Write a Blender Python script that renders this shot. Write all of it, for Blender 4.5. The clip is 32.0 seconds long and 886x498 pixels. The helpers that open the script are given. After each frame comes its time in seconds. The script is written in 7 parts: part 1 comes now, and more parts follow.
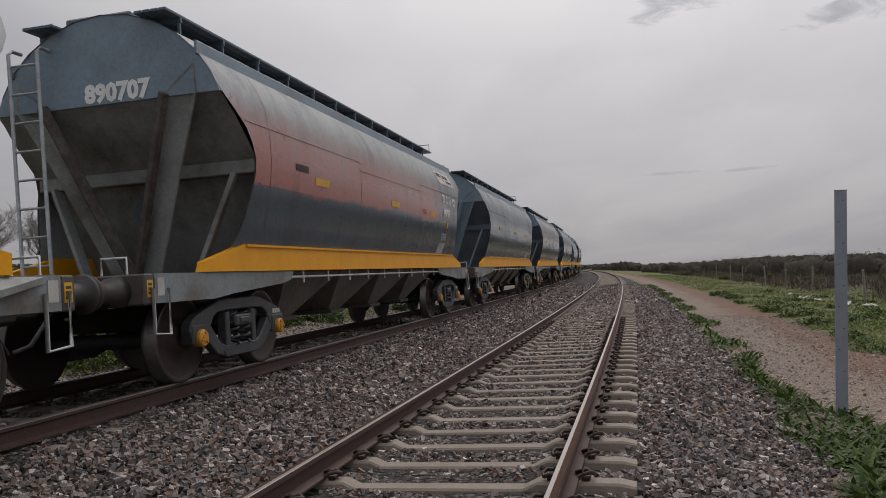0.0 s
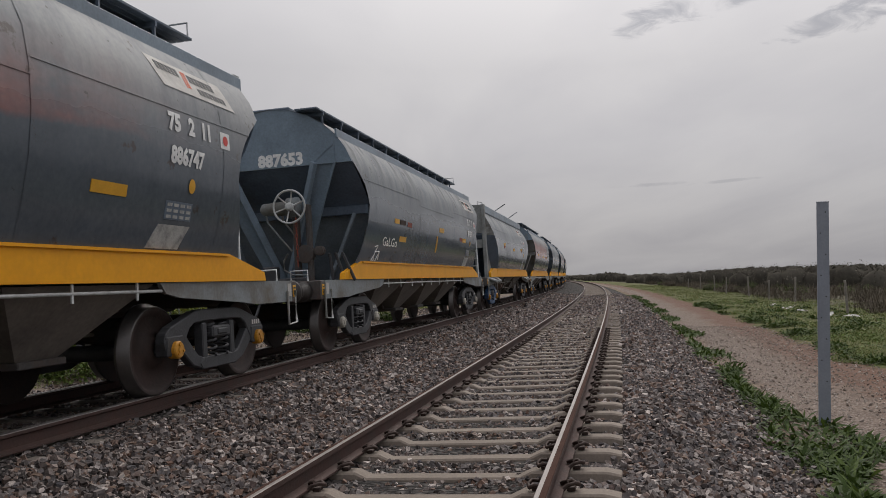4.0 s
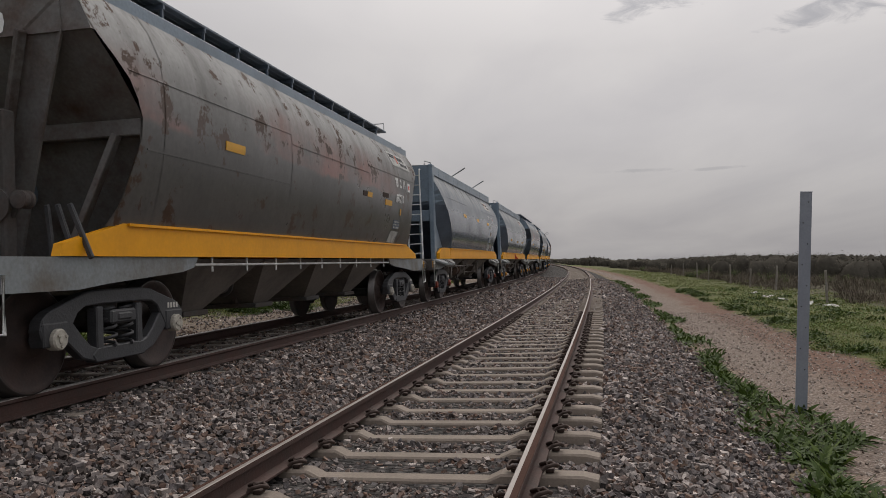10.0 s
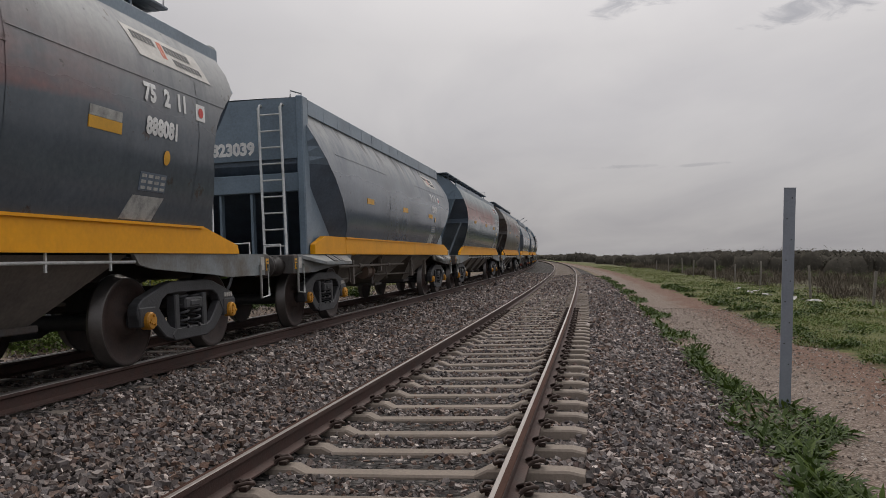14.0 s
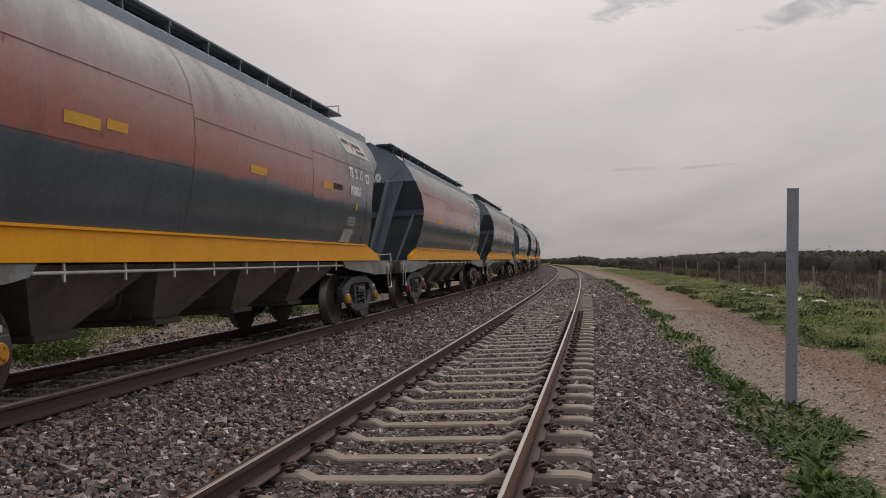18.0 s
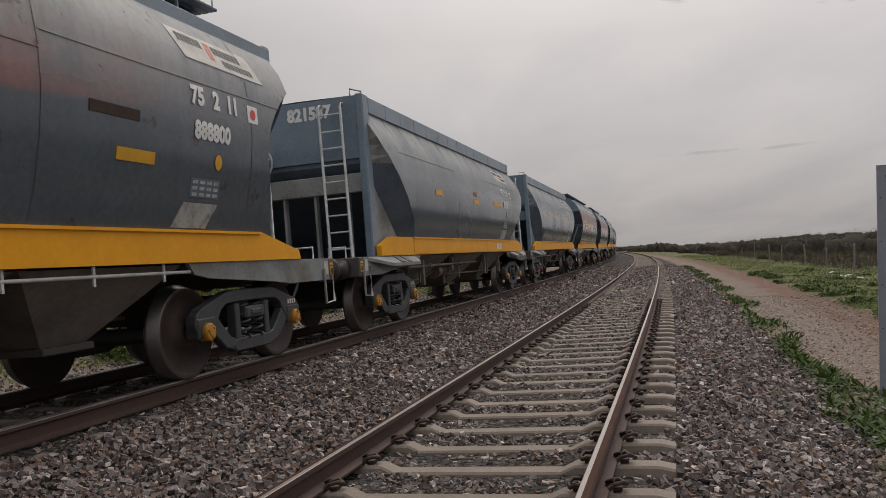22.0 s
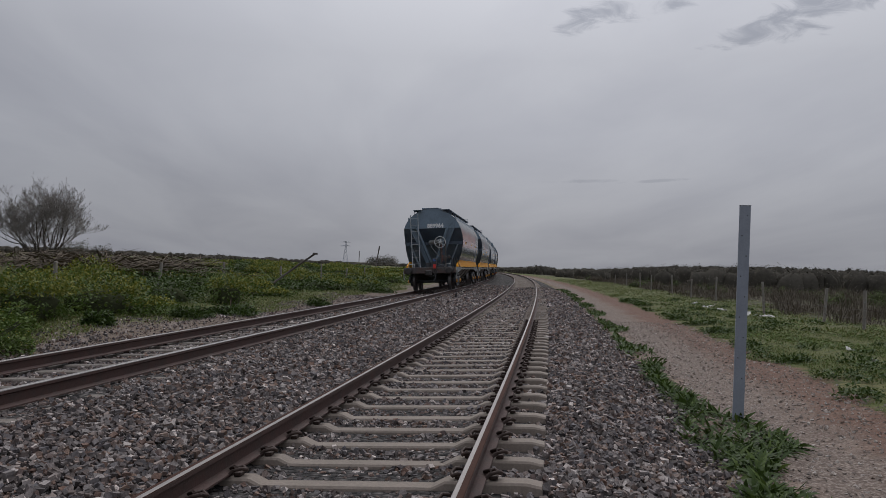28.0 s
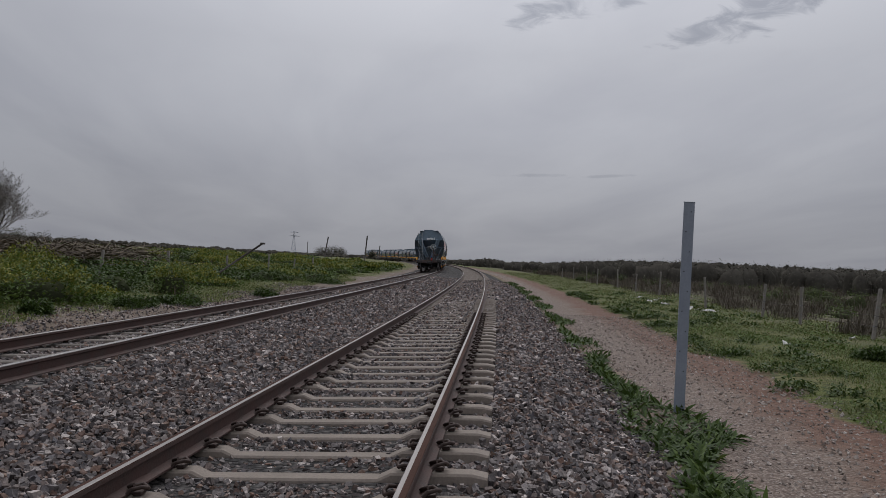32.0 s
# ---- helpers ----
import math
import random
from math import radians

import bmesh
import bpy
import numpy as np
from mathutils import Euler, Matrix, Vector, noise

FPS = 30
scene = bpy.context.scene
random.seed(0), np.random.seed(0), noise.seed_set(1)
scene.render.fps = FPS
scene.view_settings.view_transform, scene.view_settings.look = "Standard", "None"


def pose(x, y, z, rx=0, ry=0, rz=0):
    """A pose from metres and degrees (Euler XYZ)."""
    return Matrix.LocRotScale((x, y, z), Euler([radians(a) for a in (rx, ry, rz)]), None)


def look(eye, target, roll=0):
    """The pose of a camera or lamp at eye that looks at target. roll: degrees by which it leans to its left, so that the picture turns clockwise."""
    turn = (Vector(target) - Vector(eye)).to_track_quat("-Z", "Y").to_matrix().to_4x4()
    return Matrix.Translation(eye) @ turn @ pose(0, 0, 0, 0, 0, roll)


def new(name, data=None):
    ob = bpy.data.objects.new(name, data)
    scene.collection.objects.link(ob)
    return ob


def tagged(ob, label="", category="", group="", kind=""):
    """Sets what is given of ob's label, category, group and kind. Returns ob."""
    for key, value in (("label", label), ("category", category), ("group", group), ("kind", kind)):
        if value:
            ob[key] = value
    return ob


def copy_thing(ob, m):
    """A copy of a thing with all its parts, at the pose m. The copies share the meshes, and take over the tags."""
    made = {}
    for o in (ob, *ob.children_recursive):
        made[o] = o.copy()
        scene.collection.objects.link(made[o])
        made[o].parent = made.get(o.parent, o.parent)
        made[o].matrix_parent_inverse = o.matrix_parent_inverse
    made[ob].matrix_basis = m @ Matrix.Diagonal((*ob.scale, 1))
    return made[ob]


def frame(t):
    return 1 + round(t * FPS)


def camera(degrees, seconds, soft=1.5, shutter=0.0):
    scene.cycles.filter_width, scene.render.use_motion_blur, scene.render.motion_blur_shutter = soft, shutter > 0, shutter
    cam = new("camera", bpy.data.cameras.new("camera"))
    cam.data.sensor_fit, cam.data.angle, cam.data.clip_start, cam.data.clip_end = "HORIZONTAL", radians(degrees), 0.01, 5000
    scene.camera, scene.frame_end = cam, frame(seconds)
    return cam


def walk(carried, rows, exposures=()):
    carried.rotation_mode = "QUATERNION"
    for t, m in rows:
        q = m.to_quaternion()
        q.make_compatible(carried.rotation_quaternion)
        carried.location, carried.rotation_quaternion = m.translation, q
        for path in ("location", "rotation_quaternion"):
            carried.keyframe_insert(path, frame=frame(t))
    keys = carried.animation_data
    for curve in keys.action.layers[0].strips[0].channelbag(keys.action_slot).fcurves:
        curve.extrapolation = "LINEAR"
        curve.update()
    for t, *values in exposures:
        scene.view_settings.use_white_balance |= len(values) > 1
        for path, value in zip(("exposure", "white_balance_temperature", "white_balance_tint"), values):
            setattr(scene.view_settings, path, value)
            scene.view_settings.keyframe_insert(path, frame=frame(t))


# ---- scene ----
cam = camera(57.8, 32.0, soft=0.85)

# The camera stands beside the near track and only turns: seconds, tilt, lean, turn.
EYE = (0.0, 0.0, 1.27)
TURNS = [
    (0, 91.14, 0.22, 0.0),
    (0.5, 91.26, -0.04, -0.1),
    (1, 91.36, -0.05, -0.31),
    (1.5, 91.49, -0.03, -0.52),
    (2, 91.56, -0.01, -0.64),
    (2.5, 91.7, 0.1, -0.76),
    (3, 91.8, 0.11, -0.9),
    (3.5, 91.88, 0.14, -1.01),
    (5.5, 91.69, -0.22, -1.26),
    (6, 91.08, -0.55, -1.35),
    (6.5, 90.98, -0.61, -1.45),
    (7, 90.72, -0.75, -1.57),
    (7.5, 90.77, -0.79, -1.69),
    (8, 90.86, -0.93, -1.78),
    (8.5, 90.78, -0.84, -1.88),
    (9, 90.56, -0.92, -1.97),
    (9.5, 90.43, -0.83, -2.06),
    (10, 90.53, -1.19, -2.12),
    (10.5, 90.64, -1.35, -2.26),
    (11, 90.74, -1.41, -2.41),
    (11.5, 90.84, -1.4, -2.52),
    (12, 90.96, -1.38, -2.61),
    (12.5, 90.9, -1.29, -2.76),
    (13, 90.76, -1.21, -2.85),
    (13.5, 90.54, -1.18, -2.98),
    (14, 90.27, -1.11, -3.09),
    (14.5, 90.09, -1.05, -3.19),
    (16.5, 90.48, -0.84, -3.46),
    (17, 90.57, -0.62, -3.1),
    (17.5, 90.64, -0.49, -2.99),
    (18, 90.63, -0.4, -2.85),
    (18.5, 90.75, -0.37, -2.42),
    (19, 90.75, -0.29, -2.01),
    (19.5, 90.31, -0.16, -1.65),
    (20, 89.77, 0.87, 0.3),
    (20.1, 89.75, 1.1, 0.91),
    (20.2, 89.81, 1.19, 1.87),
    (20.3, 90.08, 1.22, 2.42),
    (20.5, 89.84, 1.42, 3.75),
    (21, 89.95, 1.48, 4.25),
    (21.5, 90.03, 1.32, 3.45),
    (21.7, 90.05, 1.36, 2.74),
    (21.8, 90.13, 1.35, 2.65),
    (22, 90.1, 1.29, 2.42),
    (22.5, 90.22, 1.24, 1.46),
    (23, 90.04, 1.0, 0.83),
    (23.5, 87.86, 1.15, 0.25),
    (24, 87.49, 1.1, -1.08),
    (24.5, 87.77, 0.54, -1.64),
    (25, 90.2, 0.46, -1.46),
    (25.3, 91.77, -0.76, -1.36),
    (25.5, 91.9, -1.36, -1.85),
    (26, 92.17, -1.85, -3.38),
    (26.1, 92.17, -1.86, -3.24),
    (26.5, 92.63, -1.59, -4.53),
    (28.5, 90.85, -2.02, -6.2),
    (29, 90.9, -2.02, -6.91),
    (29.5, 90.77, -2.36, -7.64),
    (30, 90.51, -2.72, -8.14),
    (30.5, 90.31, -2.9, -8.59),
    (31, 90.44, -2.89, -8.93),
    (31.5, 90.6, -2.87, -9.36),
    (32, 90.71, -2.77, -9.51),
]
walk(cam, [(t, pose(*EYE, a, b, c)) for t, a, b, c in TURNS],
     exposures=[(0, 0.02, 6540, 10), (7, 0.02, 6600, 10), (10, 0.02, 6700, 10), (12, 0.02, 6580, 10), (15, 0.02, 6640, 10), (17, 0.03, 6740, 12), (18, 0.04, 6880, 12), (19, 0.04, 6720, 13), (20, 0.1, 6800, 12), (21, 0.09, 6880, 12), (22.5, 0.03, 6800, 10), (24, 0.03, 6900, 10), (24.8, 0.02, 6800, 10), (26.0, -0.27, 6150, 10), (28.5, -0.27, 6080, 10), (32, -0.27, 6080, 10)])

# ---- plan of the railway ----
GAUGE = 1.746          # between the rail centres (broad gauge)
CANT = 0.104           # outer rail above inner rail
SPACING = 4.243        # between the two track centres
STEP = 0.5
SS = np.arange(-120, 900, STEP)
CURV = 0.000509 + (0.00082 - 0.000509) * np.clip(SS / 120, 0, 1)
HEAD = np.cumsum(CURV) * STEP
HEAD = 0.24321 - (HEAD - np.interp(0, SS, HEAD))
LX, LY = np.cumsum(np.sin(HEAD)) * STEP, np.cumsum(np.cos(HEAD)) * STEP
LX, LY = LX - np.interp(0, SS, LX) - 1.3868, LY - np.interp(0, SS, LY)


def along(s):
    """Centre of the near track at s metres along it, and its heading."""
    return np.interp(s, SS, LX), np.interp(s, SS, LY), np.interp(s, SS, HEAD)


def place(s, n, z=0.0):
    """World place at s along and n to the right of the near track's centre."""
    x, y, h = along(s)
    return x + n * np.cos(h), y - n * np.sin(h), z + 0 * s


def track_pose(s, n):
    """Pose on a canted track: x to the right, y ahead, z up."""
    x, y, z = place(s, n)
    h = math.degrees(float(np.interp(s, SS, HEAD)))
    return pose(float(x), float(y), 0, 0, 0, -h) @ pose(0, 0, 0, 0, -math.degrees(math.asin(CANT / GAUGE)), 0)


def train_at(t):
    """How far along the track the middle of wagon 0 is."""
    u = (t - 16) / 16
    return 158.518 + 149.543 * u + 4.644 * u ** 2 + 0.422 * u ** 3 + 0.848 * u ** 4


# ---- light ----
SUN_EL, SUN_AZ = radians(46), radians(14)      # azimuth clockwise from +y
WISPS = ((15.8, 17.2, 2.3, 0.75, 18), (21.4, 18.4, 2.8, 0.7, 22), (27.6, 16.4, 3.0, 0.85, 20), (31.5, 17.4, 3.2, 0.95, 22), (15.4, 6.2, 2.2, 0.10, 2), (20.3, 6.3, 1.8, 0.09, 4))
world = bpy.data.worlds.new("world")
scene.world = world
world.use_nodes = True
wn, wl = world.node_tree.nodes, world.node_tree.links
wn.clear()


def wnode(kind, **sets):
    n = wn.new(kind)
    for k, val in sets.items():
        if k == "operation":
            n.operation = val
        elif k == "blend":
            n.blend_type = val
    return n


tc = wnode("ShaderNodeTexCoord")
sky = wnode("ShaderNodeTexSky")
sky.sky_type, sky.sun_disc, sky.sun_elevation, sky.sun_rotation = "NISHITA", False, SUN_EL, SUN_AZ
sky.dust_density, sky.air_density = 3.0, 1.0
sdir = Vector((math.sin(SUN_AZ) * math.cos(SUN_EL), math.cos(SUN_AZ) * math.cos(SUN_EL), math.sin(SUN_EL)))
dot = wnode("ShaderNodeVectorMath", operation="DOT_PRODUCT")
dot.inputs[1].default_value = sdir
wl.new(tc.outputs["Generated"], dot.inputs[0])
glow = wn.new("ShaderNodeMapRange")                 # brighter cloud round the hidden sun
glow.inputs["From Min"].default_value, glow.inputs["From Max"].default_value = 0.15, 1.0
glow.inputs["To Min"].default_value, glow.inputs["To Max"].default_value = 0.0, 1.0
wl.new(dot.outputs["Value"], glow.inputs["Value"])
sep = wn.new("ShaderNodeSeparateXYZ")
wl.new(tc.outputs["Generated"], sep.inputs[0])
# cloud layer: flatten the dome so that streaks thin out towards the horizon
lift = wnode("ShaderNodeMath", operation="ADD")
lift.inputs[1].default_value = 0.12
wl.new(sep.outputs["Z"], lift.inputs[0])
inv = wnode("ShaderNodeMath", operation="DIVIDE")
inv.inputs[0].default_value = 1.0
wl.new(lift.outputs[0], inv.inputs[1])
flat = wnode("ShaderNodeVectorMath", operation="SCALE")
wl.new(tc.outputs["Generated"], flat.inputs[0])
wl.new(inv.outputs[0], flat.inputs["Scale"])
turn = wn.new("ShaderNodeMapping")
turn.inputs["Rotation"].default_value = (0, 0, radians(-20))
turn.inputs["Scale"].default_value = (0.75, 0.28, 0.3)
wl.new(flat.outputs[0], turn.inputs["Vector"])
cloud = wn.new("ShaderNodeTexNoise")
cloud.inputs["Scale"].default_value, cloud.inputs["Detail"].default_value = 1.6, 5
cloud.inputs["Roughness"].default_value, cloud.inputs["Distortion"].default_value = 0.52, 0.4
wl.new(turn.outputs[0], cloud.inputs["Vector"])
tone = wn.new("ShaderNodeValToRGB")
tone.color_ramp.elements[0].position, tone.color_ramp.elements[0].color = 0.0, (0.41, 0.415, 0.445, 1)
tone.color_ramp.elements[1].position, tone.color_ramp.elements[1].color = 1.0, (0.84, 0.825, 0.84, 1)
mid = tone.color_ramp.elements.new(0.62)
mid.color = (0.47, 0.465, 0.485, 1)
wl.new(glow.outputs[0], tone.inputs[0])
streak = wn.new("ShaderNodeValToRGB")
streak.color_ramp.elements[0].position, streak.color_ramp.elements[0].color = 0.30, (0.88, 0.88, 0.90, 1)
streak.color_ramp.elements[1].position, streak.color_ramp.elements[1].color = 0.62, (1.05, 1.045, 1.04, 1)
wl.new(cloud.outputs["Fac"], streak.inputs[0])
# a few darker wisps of cloud: bearing, elevation, width, height in degrees
wisps = None
fine = wn.new("ShaderNodeTexNoise")
fine.inputs["Scale"].default_value, fine.inputs["Detail"].default_value = 20, 8
fine.inputs["Roughness"].default_value, fine.inputs["Distortion"].default_value = 0.62, 0.9
fmap = wn.new("ShaderNodeMapping")
fmap.inputs["Scale"].default_value = (0.7, 0.7, 2.6)
wl.new(tc.outputs["Generated"], fmap.inputs["Vector"])
wl.new(fmap.outputs[0], fine.inputs["Vector"])
for bear, elev, wide, high, lean in WISPS:
    bb, ee = radians(bear), radians(elev)
    side = Vector((math.cos(bb), -math.sin(bb), 0))
    upv = Vector((-math.sin(bb) * math.sin(ee), -math.cos(bb) * math.sin(ee), math.cos(ee)))
    ax, ay = side * math.cos(radians(lean)) + upv * math.sin(radians(lean)), upv * math.cos(radians(lean)) - side * math.sin(radians(lean))
    centre_dir = Vector((math.sin(bb) * math.cos(ee), math.cos(bb) * math.cos(ee), math.sin(ee)))
    rel = wnode("ShaderNodeVectorMath", operation="SUBTRACT")
    rel.inputs[1].default_value = centre_dir
    wl.new(tc.outputs["Generated"], rel.inputs[0])
    parts = []
    for axis, size in ((ax, wide), (ay, high)):
        dd = wnode("ShaderNodeVectorMath", operation="DOT_PRODUCT")
        dd.inputs[1].default_value = axis / radians(size)
        wl.new(rel.outputs[0], dd.inputs[0])
        sq = wnode("ShaderNodeMath", operation="MULTIPLY")
        wl.new(dd.outputs["Value"], sq.inputs[0])
        wl.new(dd.outputs["Value"], sq.inputs[1])
        parts.append(sq)
    far = wnode("ShaderNodeMath", operation="ADD")
    wl.new(parts[0].outputs[0], far.inputs[0])
    wl.new(parts[1].outputs[0], far.inputs[1])
    ragged = wnode("ShaderNodeMath", operation="MULTIPLY_ADD")
    ragged.inputs[1].default_value, ragged.inputs[2].default_value = 11.0, -5.1
    wl.new(fine.outputs["Fac"], ragged.inputs[0])
    tot = wnode("ShaderNodeMath", operation="ADD")
    wl.new(far.outputs[0], tot.inputs[0])
    wl.new(ragged.outputs[0], tot.inputs[1])
    edge = wn.new("ShaderNodeMapRange")
    edge.interpolation_type = "SMOOTHSTEP"
    edge.inputs["From Min"].default_value, edge.inputs["From Max"].default_value = -0.6, 2.2
    edge.inputs["To Min"].default_value, edge.inputs["To Max"].default_value = (1.0 if elev > 10 else 0.45), 0.0
    wl.new(tot.outputs[0], edge.inputs["Value"])
    if wisps is None:
        wisps = edge.outputs[0]
    else:
        mx = wnode("ShaderNodeMath", operation="MAXIMUM")
        wl.new(wisps, mx.inputs[0])
        wl.new(edge.outputs[0], mx.inputs[1])
        wisps = mx.outputs[0]
wisp_mix = wn.new("ShaderNodeMix")
wisp_mix.data_type = "RGBA"
wisp_mix.inputs["B"].default_value = (0.66, 0.675, 0.71, 1)
wl.new(wisps, wisp_mix.inputs["Factor"])
wl.new(streak.outputs[0], wisp_mix.inputs["A"])
# an overcast dome grows brighter towards the zenith
rise = wn.new("ShaderNodeMapRange")
rise.inputs["From Min"].default_value, rise.inputs["From Max"].default_value = 0.25, 1.0
rise.inputs["To Min"].default_value, rise.inputs["To Max"].default_value = 1.0, 2.35
wl.new(sep.outputs["Z"], rise.inputs["Value"])
band = wn.new("ShaderNodeMapRange")
band.inputs["From Min"].default_value, band.inputs["From Max"].default_value = 0.0, 0.16
band.inputs["To Min"].default_value, band.inputs["To Max"].default_value = 0.80, 1.0
wl.new(sep.outputs["Z"], band.inputs["Value"])
climb = wnode("ShaderNodeMath", operation="MULTIPLY")
wl.new(rise.outputs[0], climb.inputs[0])
wl.new(band.outputs[0], climb.inputs[1])
grey = wn.new("ShaderNodeMix")
grey.data_type, grey.blend_type = "RGBA", "MULTIPLY"
grey.inputs["Factor"].default_value = 1.0
wl.new(tone.outputs[0], grey.inputs["A"])
wl.new(wisp_mix.outputs["Result"], grey.inputs["B"])
skyg = wn.new("ShaderNodeBackground")
skyg.inputs["Strength"].default_value = 0.05
wl.new(sky.outputs[0], skyg.inputs["Color"])
cloudbg = wn.new("ShaderNodeBackground")
lit = wnode("ShaderNodeMath", operation="MULTIPLY")
lit.inputs[1].default_value = 0.93
wl.new(climb.outputs[0], lit.inputs[0])
wl.new(lit.outputs[0], cloudbg.inputs["Strength"])
wl.new(grey.outputs["Result"], cloudbg.inputs["Color"])
mixs = wn.new("ShaderNodeMixShader")
mixs.inputs[0].default_value = 0.94
wl.new(skyg.outputs[0], mixs.inputs[1])
wl.new(cloudbg.outputs[0], mixs.inputs[2])
outw = wn.new("ShaderNodeOutputWorld")
wl.new(mixs.outputs[0], outw.inputs["Surface"])

lamp = bpy.data.lights.new("sun", "SUN")
lamp.energy, lamp.angle, lamp.color = 1.1, radians(25), (1.0, 0.96, 0.9)
sun = new("sun", lamp)
sun.matrix_world = look(sdir * 50, (0, 0, 0))


# ---- materials ----
def mat(name, color, rough=0.7, metal=0.0, vary=0.25, scale=3.0, bump=0.15, bscale=40.0, tint=None, spec=0.5, rnd=0.0):
    """A plain surface with stains at a large scale, grain at a small one, and fine relief."""
    m = bpy.data.materials.new(name)
    m.use_nodes = True
    n, l = m.node_tree.nodes, m.node_tree.links
    b = n["Principled BSDF"]
    b.inputs["Roughness"].default_value, b.inputs["Metallic"].default_value = rough, metal
    b.inputs["Specular IOR Level"].default_value = spec
    t = n.new("ShaderNodeTexCoord")
    big = n.new("ShaderNodeTexNoise")
    big.inputs["Scale"].default_value, big.inputs["Detail"].default_value = scale, 5
    big.inputs["Roughness"].default_value = 0.65
    l.new(t.outputs["Object"], big.inputs["Vector"])
    fine = n.new("ShaderNodeTexNoise")
    fine.inputs["Scale"].default_value, fine.inputs["Detail"].default_value = bscale, 3
    l.new(t.outputs["Object"], fine.inputs["Vector"])
    dark = tint or tuple(c * 0.55 for c in color)
    mix = n.new("ShaderNodeMix")
    mix.data_type = "RGBA"
    mix.inputs["A"].default_value, mix.inputs["B"].default_value = (*color, 1), (*dark, 1)
    r = n.new("ShaderNodeMapRange")
    r.inputs["From Min"].default_value, r.inputs["From Max"].default_value = 0.42, 0.72
    r.inputs["To Max"].default_value = min(1.0, vary * 3)
    l.new(big.outputs["Fac"], r.inputs["Value"])
    l.new(r.outputs[0], mix.inputs["Factor"])
    g = n.new("ShaderNodeMapRange")
    g.inputs["To Min"].default_value, g.inputs["To Max"].default_value = 1 - vary, 1 + vary
    l.new(fine.outputs["Fac"], g.inputs["Value"])
    mul = n.new("ShaderNodeMix")
    mul.data_type, mul.blend_type = "RGBA", "MULTIPLY"
    mul.inputs["Factor"].default_value = 1
    l.new(mix.outputs["Result"], mul.inputs["A"])
    l.new(g.outputs[0], mul.inputs["B"])
    last = mul
    if rnd:
        oi = n.new("ShaderNodeObjectInfo")
        rr = n.new("ShaderNodeMapRange")
        rr.inputs["To Min"].default_value, rr.inputs["To Max"].default_value = 1 - rnd, 1 + rnd
        l.new(oi.outputs["Random"], rr.inputs["Value"])
        last = n.new("ShaderNodeMix")
        last.data_type, last.blend_type = "RGBA", "MULTIPLY"
        last.inputs["Factor"].default_value = 1
        l.new(mul.outputs["Result"], last.inputs["A"])
        l.new(rr.outputs[0], last.inputs["B"])
    l.new(last.outputs["Result"], b.inputs["Base Color"])
    if bump:
        bp = n.new("ShaderNodeBump")
        bp.inputs["Strength"].default_value, bp.inputs["Distance"].default_value = bump, 0.01
        l.new(fine.outputs["Fac"], bp.inputs["Height"])
        l.new(bp.outputs[0], b.inputs["Normal"])
    return m


def island_mat(name, colors, rough=0.85, spec=0.3, trans=0.0, bump=0.0):
    """Many small pieces in one mesh, each with a tone of its own."""
    m = bpy.data.materials.new(name)
    m.use_nodes = True
    n, l = m.node_tree.nodes, m.node_tree.links
    b = n["Principled BSDF"]
    b.inputs["Roughness"].default_value = rough
    b.inputs["Specular IOR Level"].default_value = spec
    g = n.new("ShaderNodeNewGeometry")
    ramp = n.new("ShaderNodeValToRGB")
    els = ramp.color_ramp.elements
    while len(els) < len(colors):
        els.new(0.5)
    for i, c in enumerate(colors):
        els[i].position, els[i].color = i / (len(colors) - 1), (*c, 1)
    l.new(g.outputs["Random Per Island"], ramp.inputs[0])
    t = n.new("ShaderNodeTexCoord")
    ns = n.new("ShaderNodeTexNoise")
    ns.inputs["Scale"].default_value, ns.inputs["Detail"].default_value = 75, 4
    l.new(t.outputs["Object"], ns.inputs["Vector"])
    r = n.new("ShaderNodeMapRange")
    r.inputs["To Min"].default_value, r.inputs["To Max"].default_value = 0.45, 1.6
    l.new(ns.outputs["Fac"], r.inputs["Value"])
    mul = n.new("ShaderNodeMix")
    mul.data_type, mul.blend_type = "RGBA", "MULTIPLY"
    mul.inputs["Factor"].default_value = 1
    l.new(ramp.outputs[0], mul.inputs["A"])
    l.new(r.outputs[0], mul.inputs["B"])
    l.new(mul.outputs["Result"], b.inputs["Base Color"])
    if bump:
        bp = n.new("ShaderNodeBump")
        bp.inputs["Strength"].default_value, bp.inputs["Distance"].default_value = bump, 0.012
        l.new(ns.outputs["Fac"], bp.inputs["Height"])
        l.new(bp.outputs[0], b.inputs["Normal"])
    if trans:
        b.inputs["Subsurface Weight"].default_value = 0.0
        tr = n.new("ShaderNodeBsdfTranslucent")
        l.new(mul.outputs["Result"], tr.inputs["Color"])
        ms = n.new("ShaderNodeMixShader")
        ms.inputs[0].default_value = trans
        l.new(b.outputs[0], ms.inputs[1])
        l.new(tr.outputs[0], ms.inputs[2])
        l.new(ms.outputs[0], n["Material Output"].inputs["Surface"])
    return m


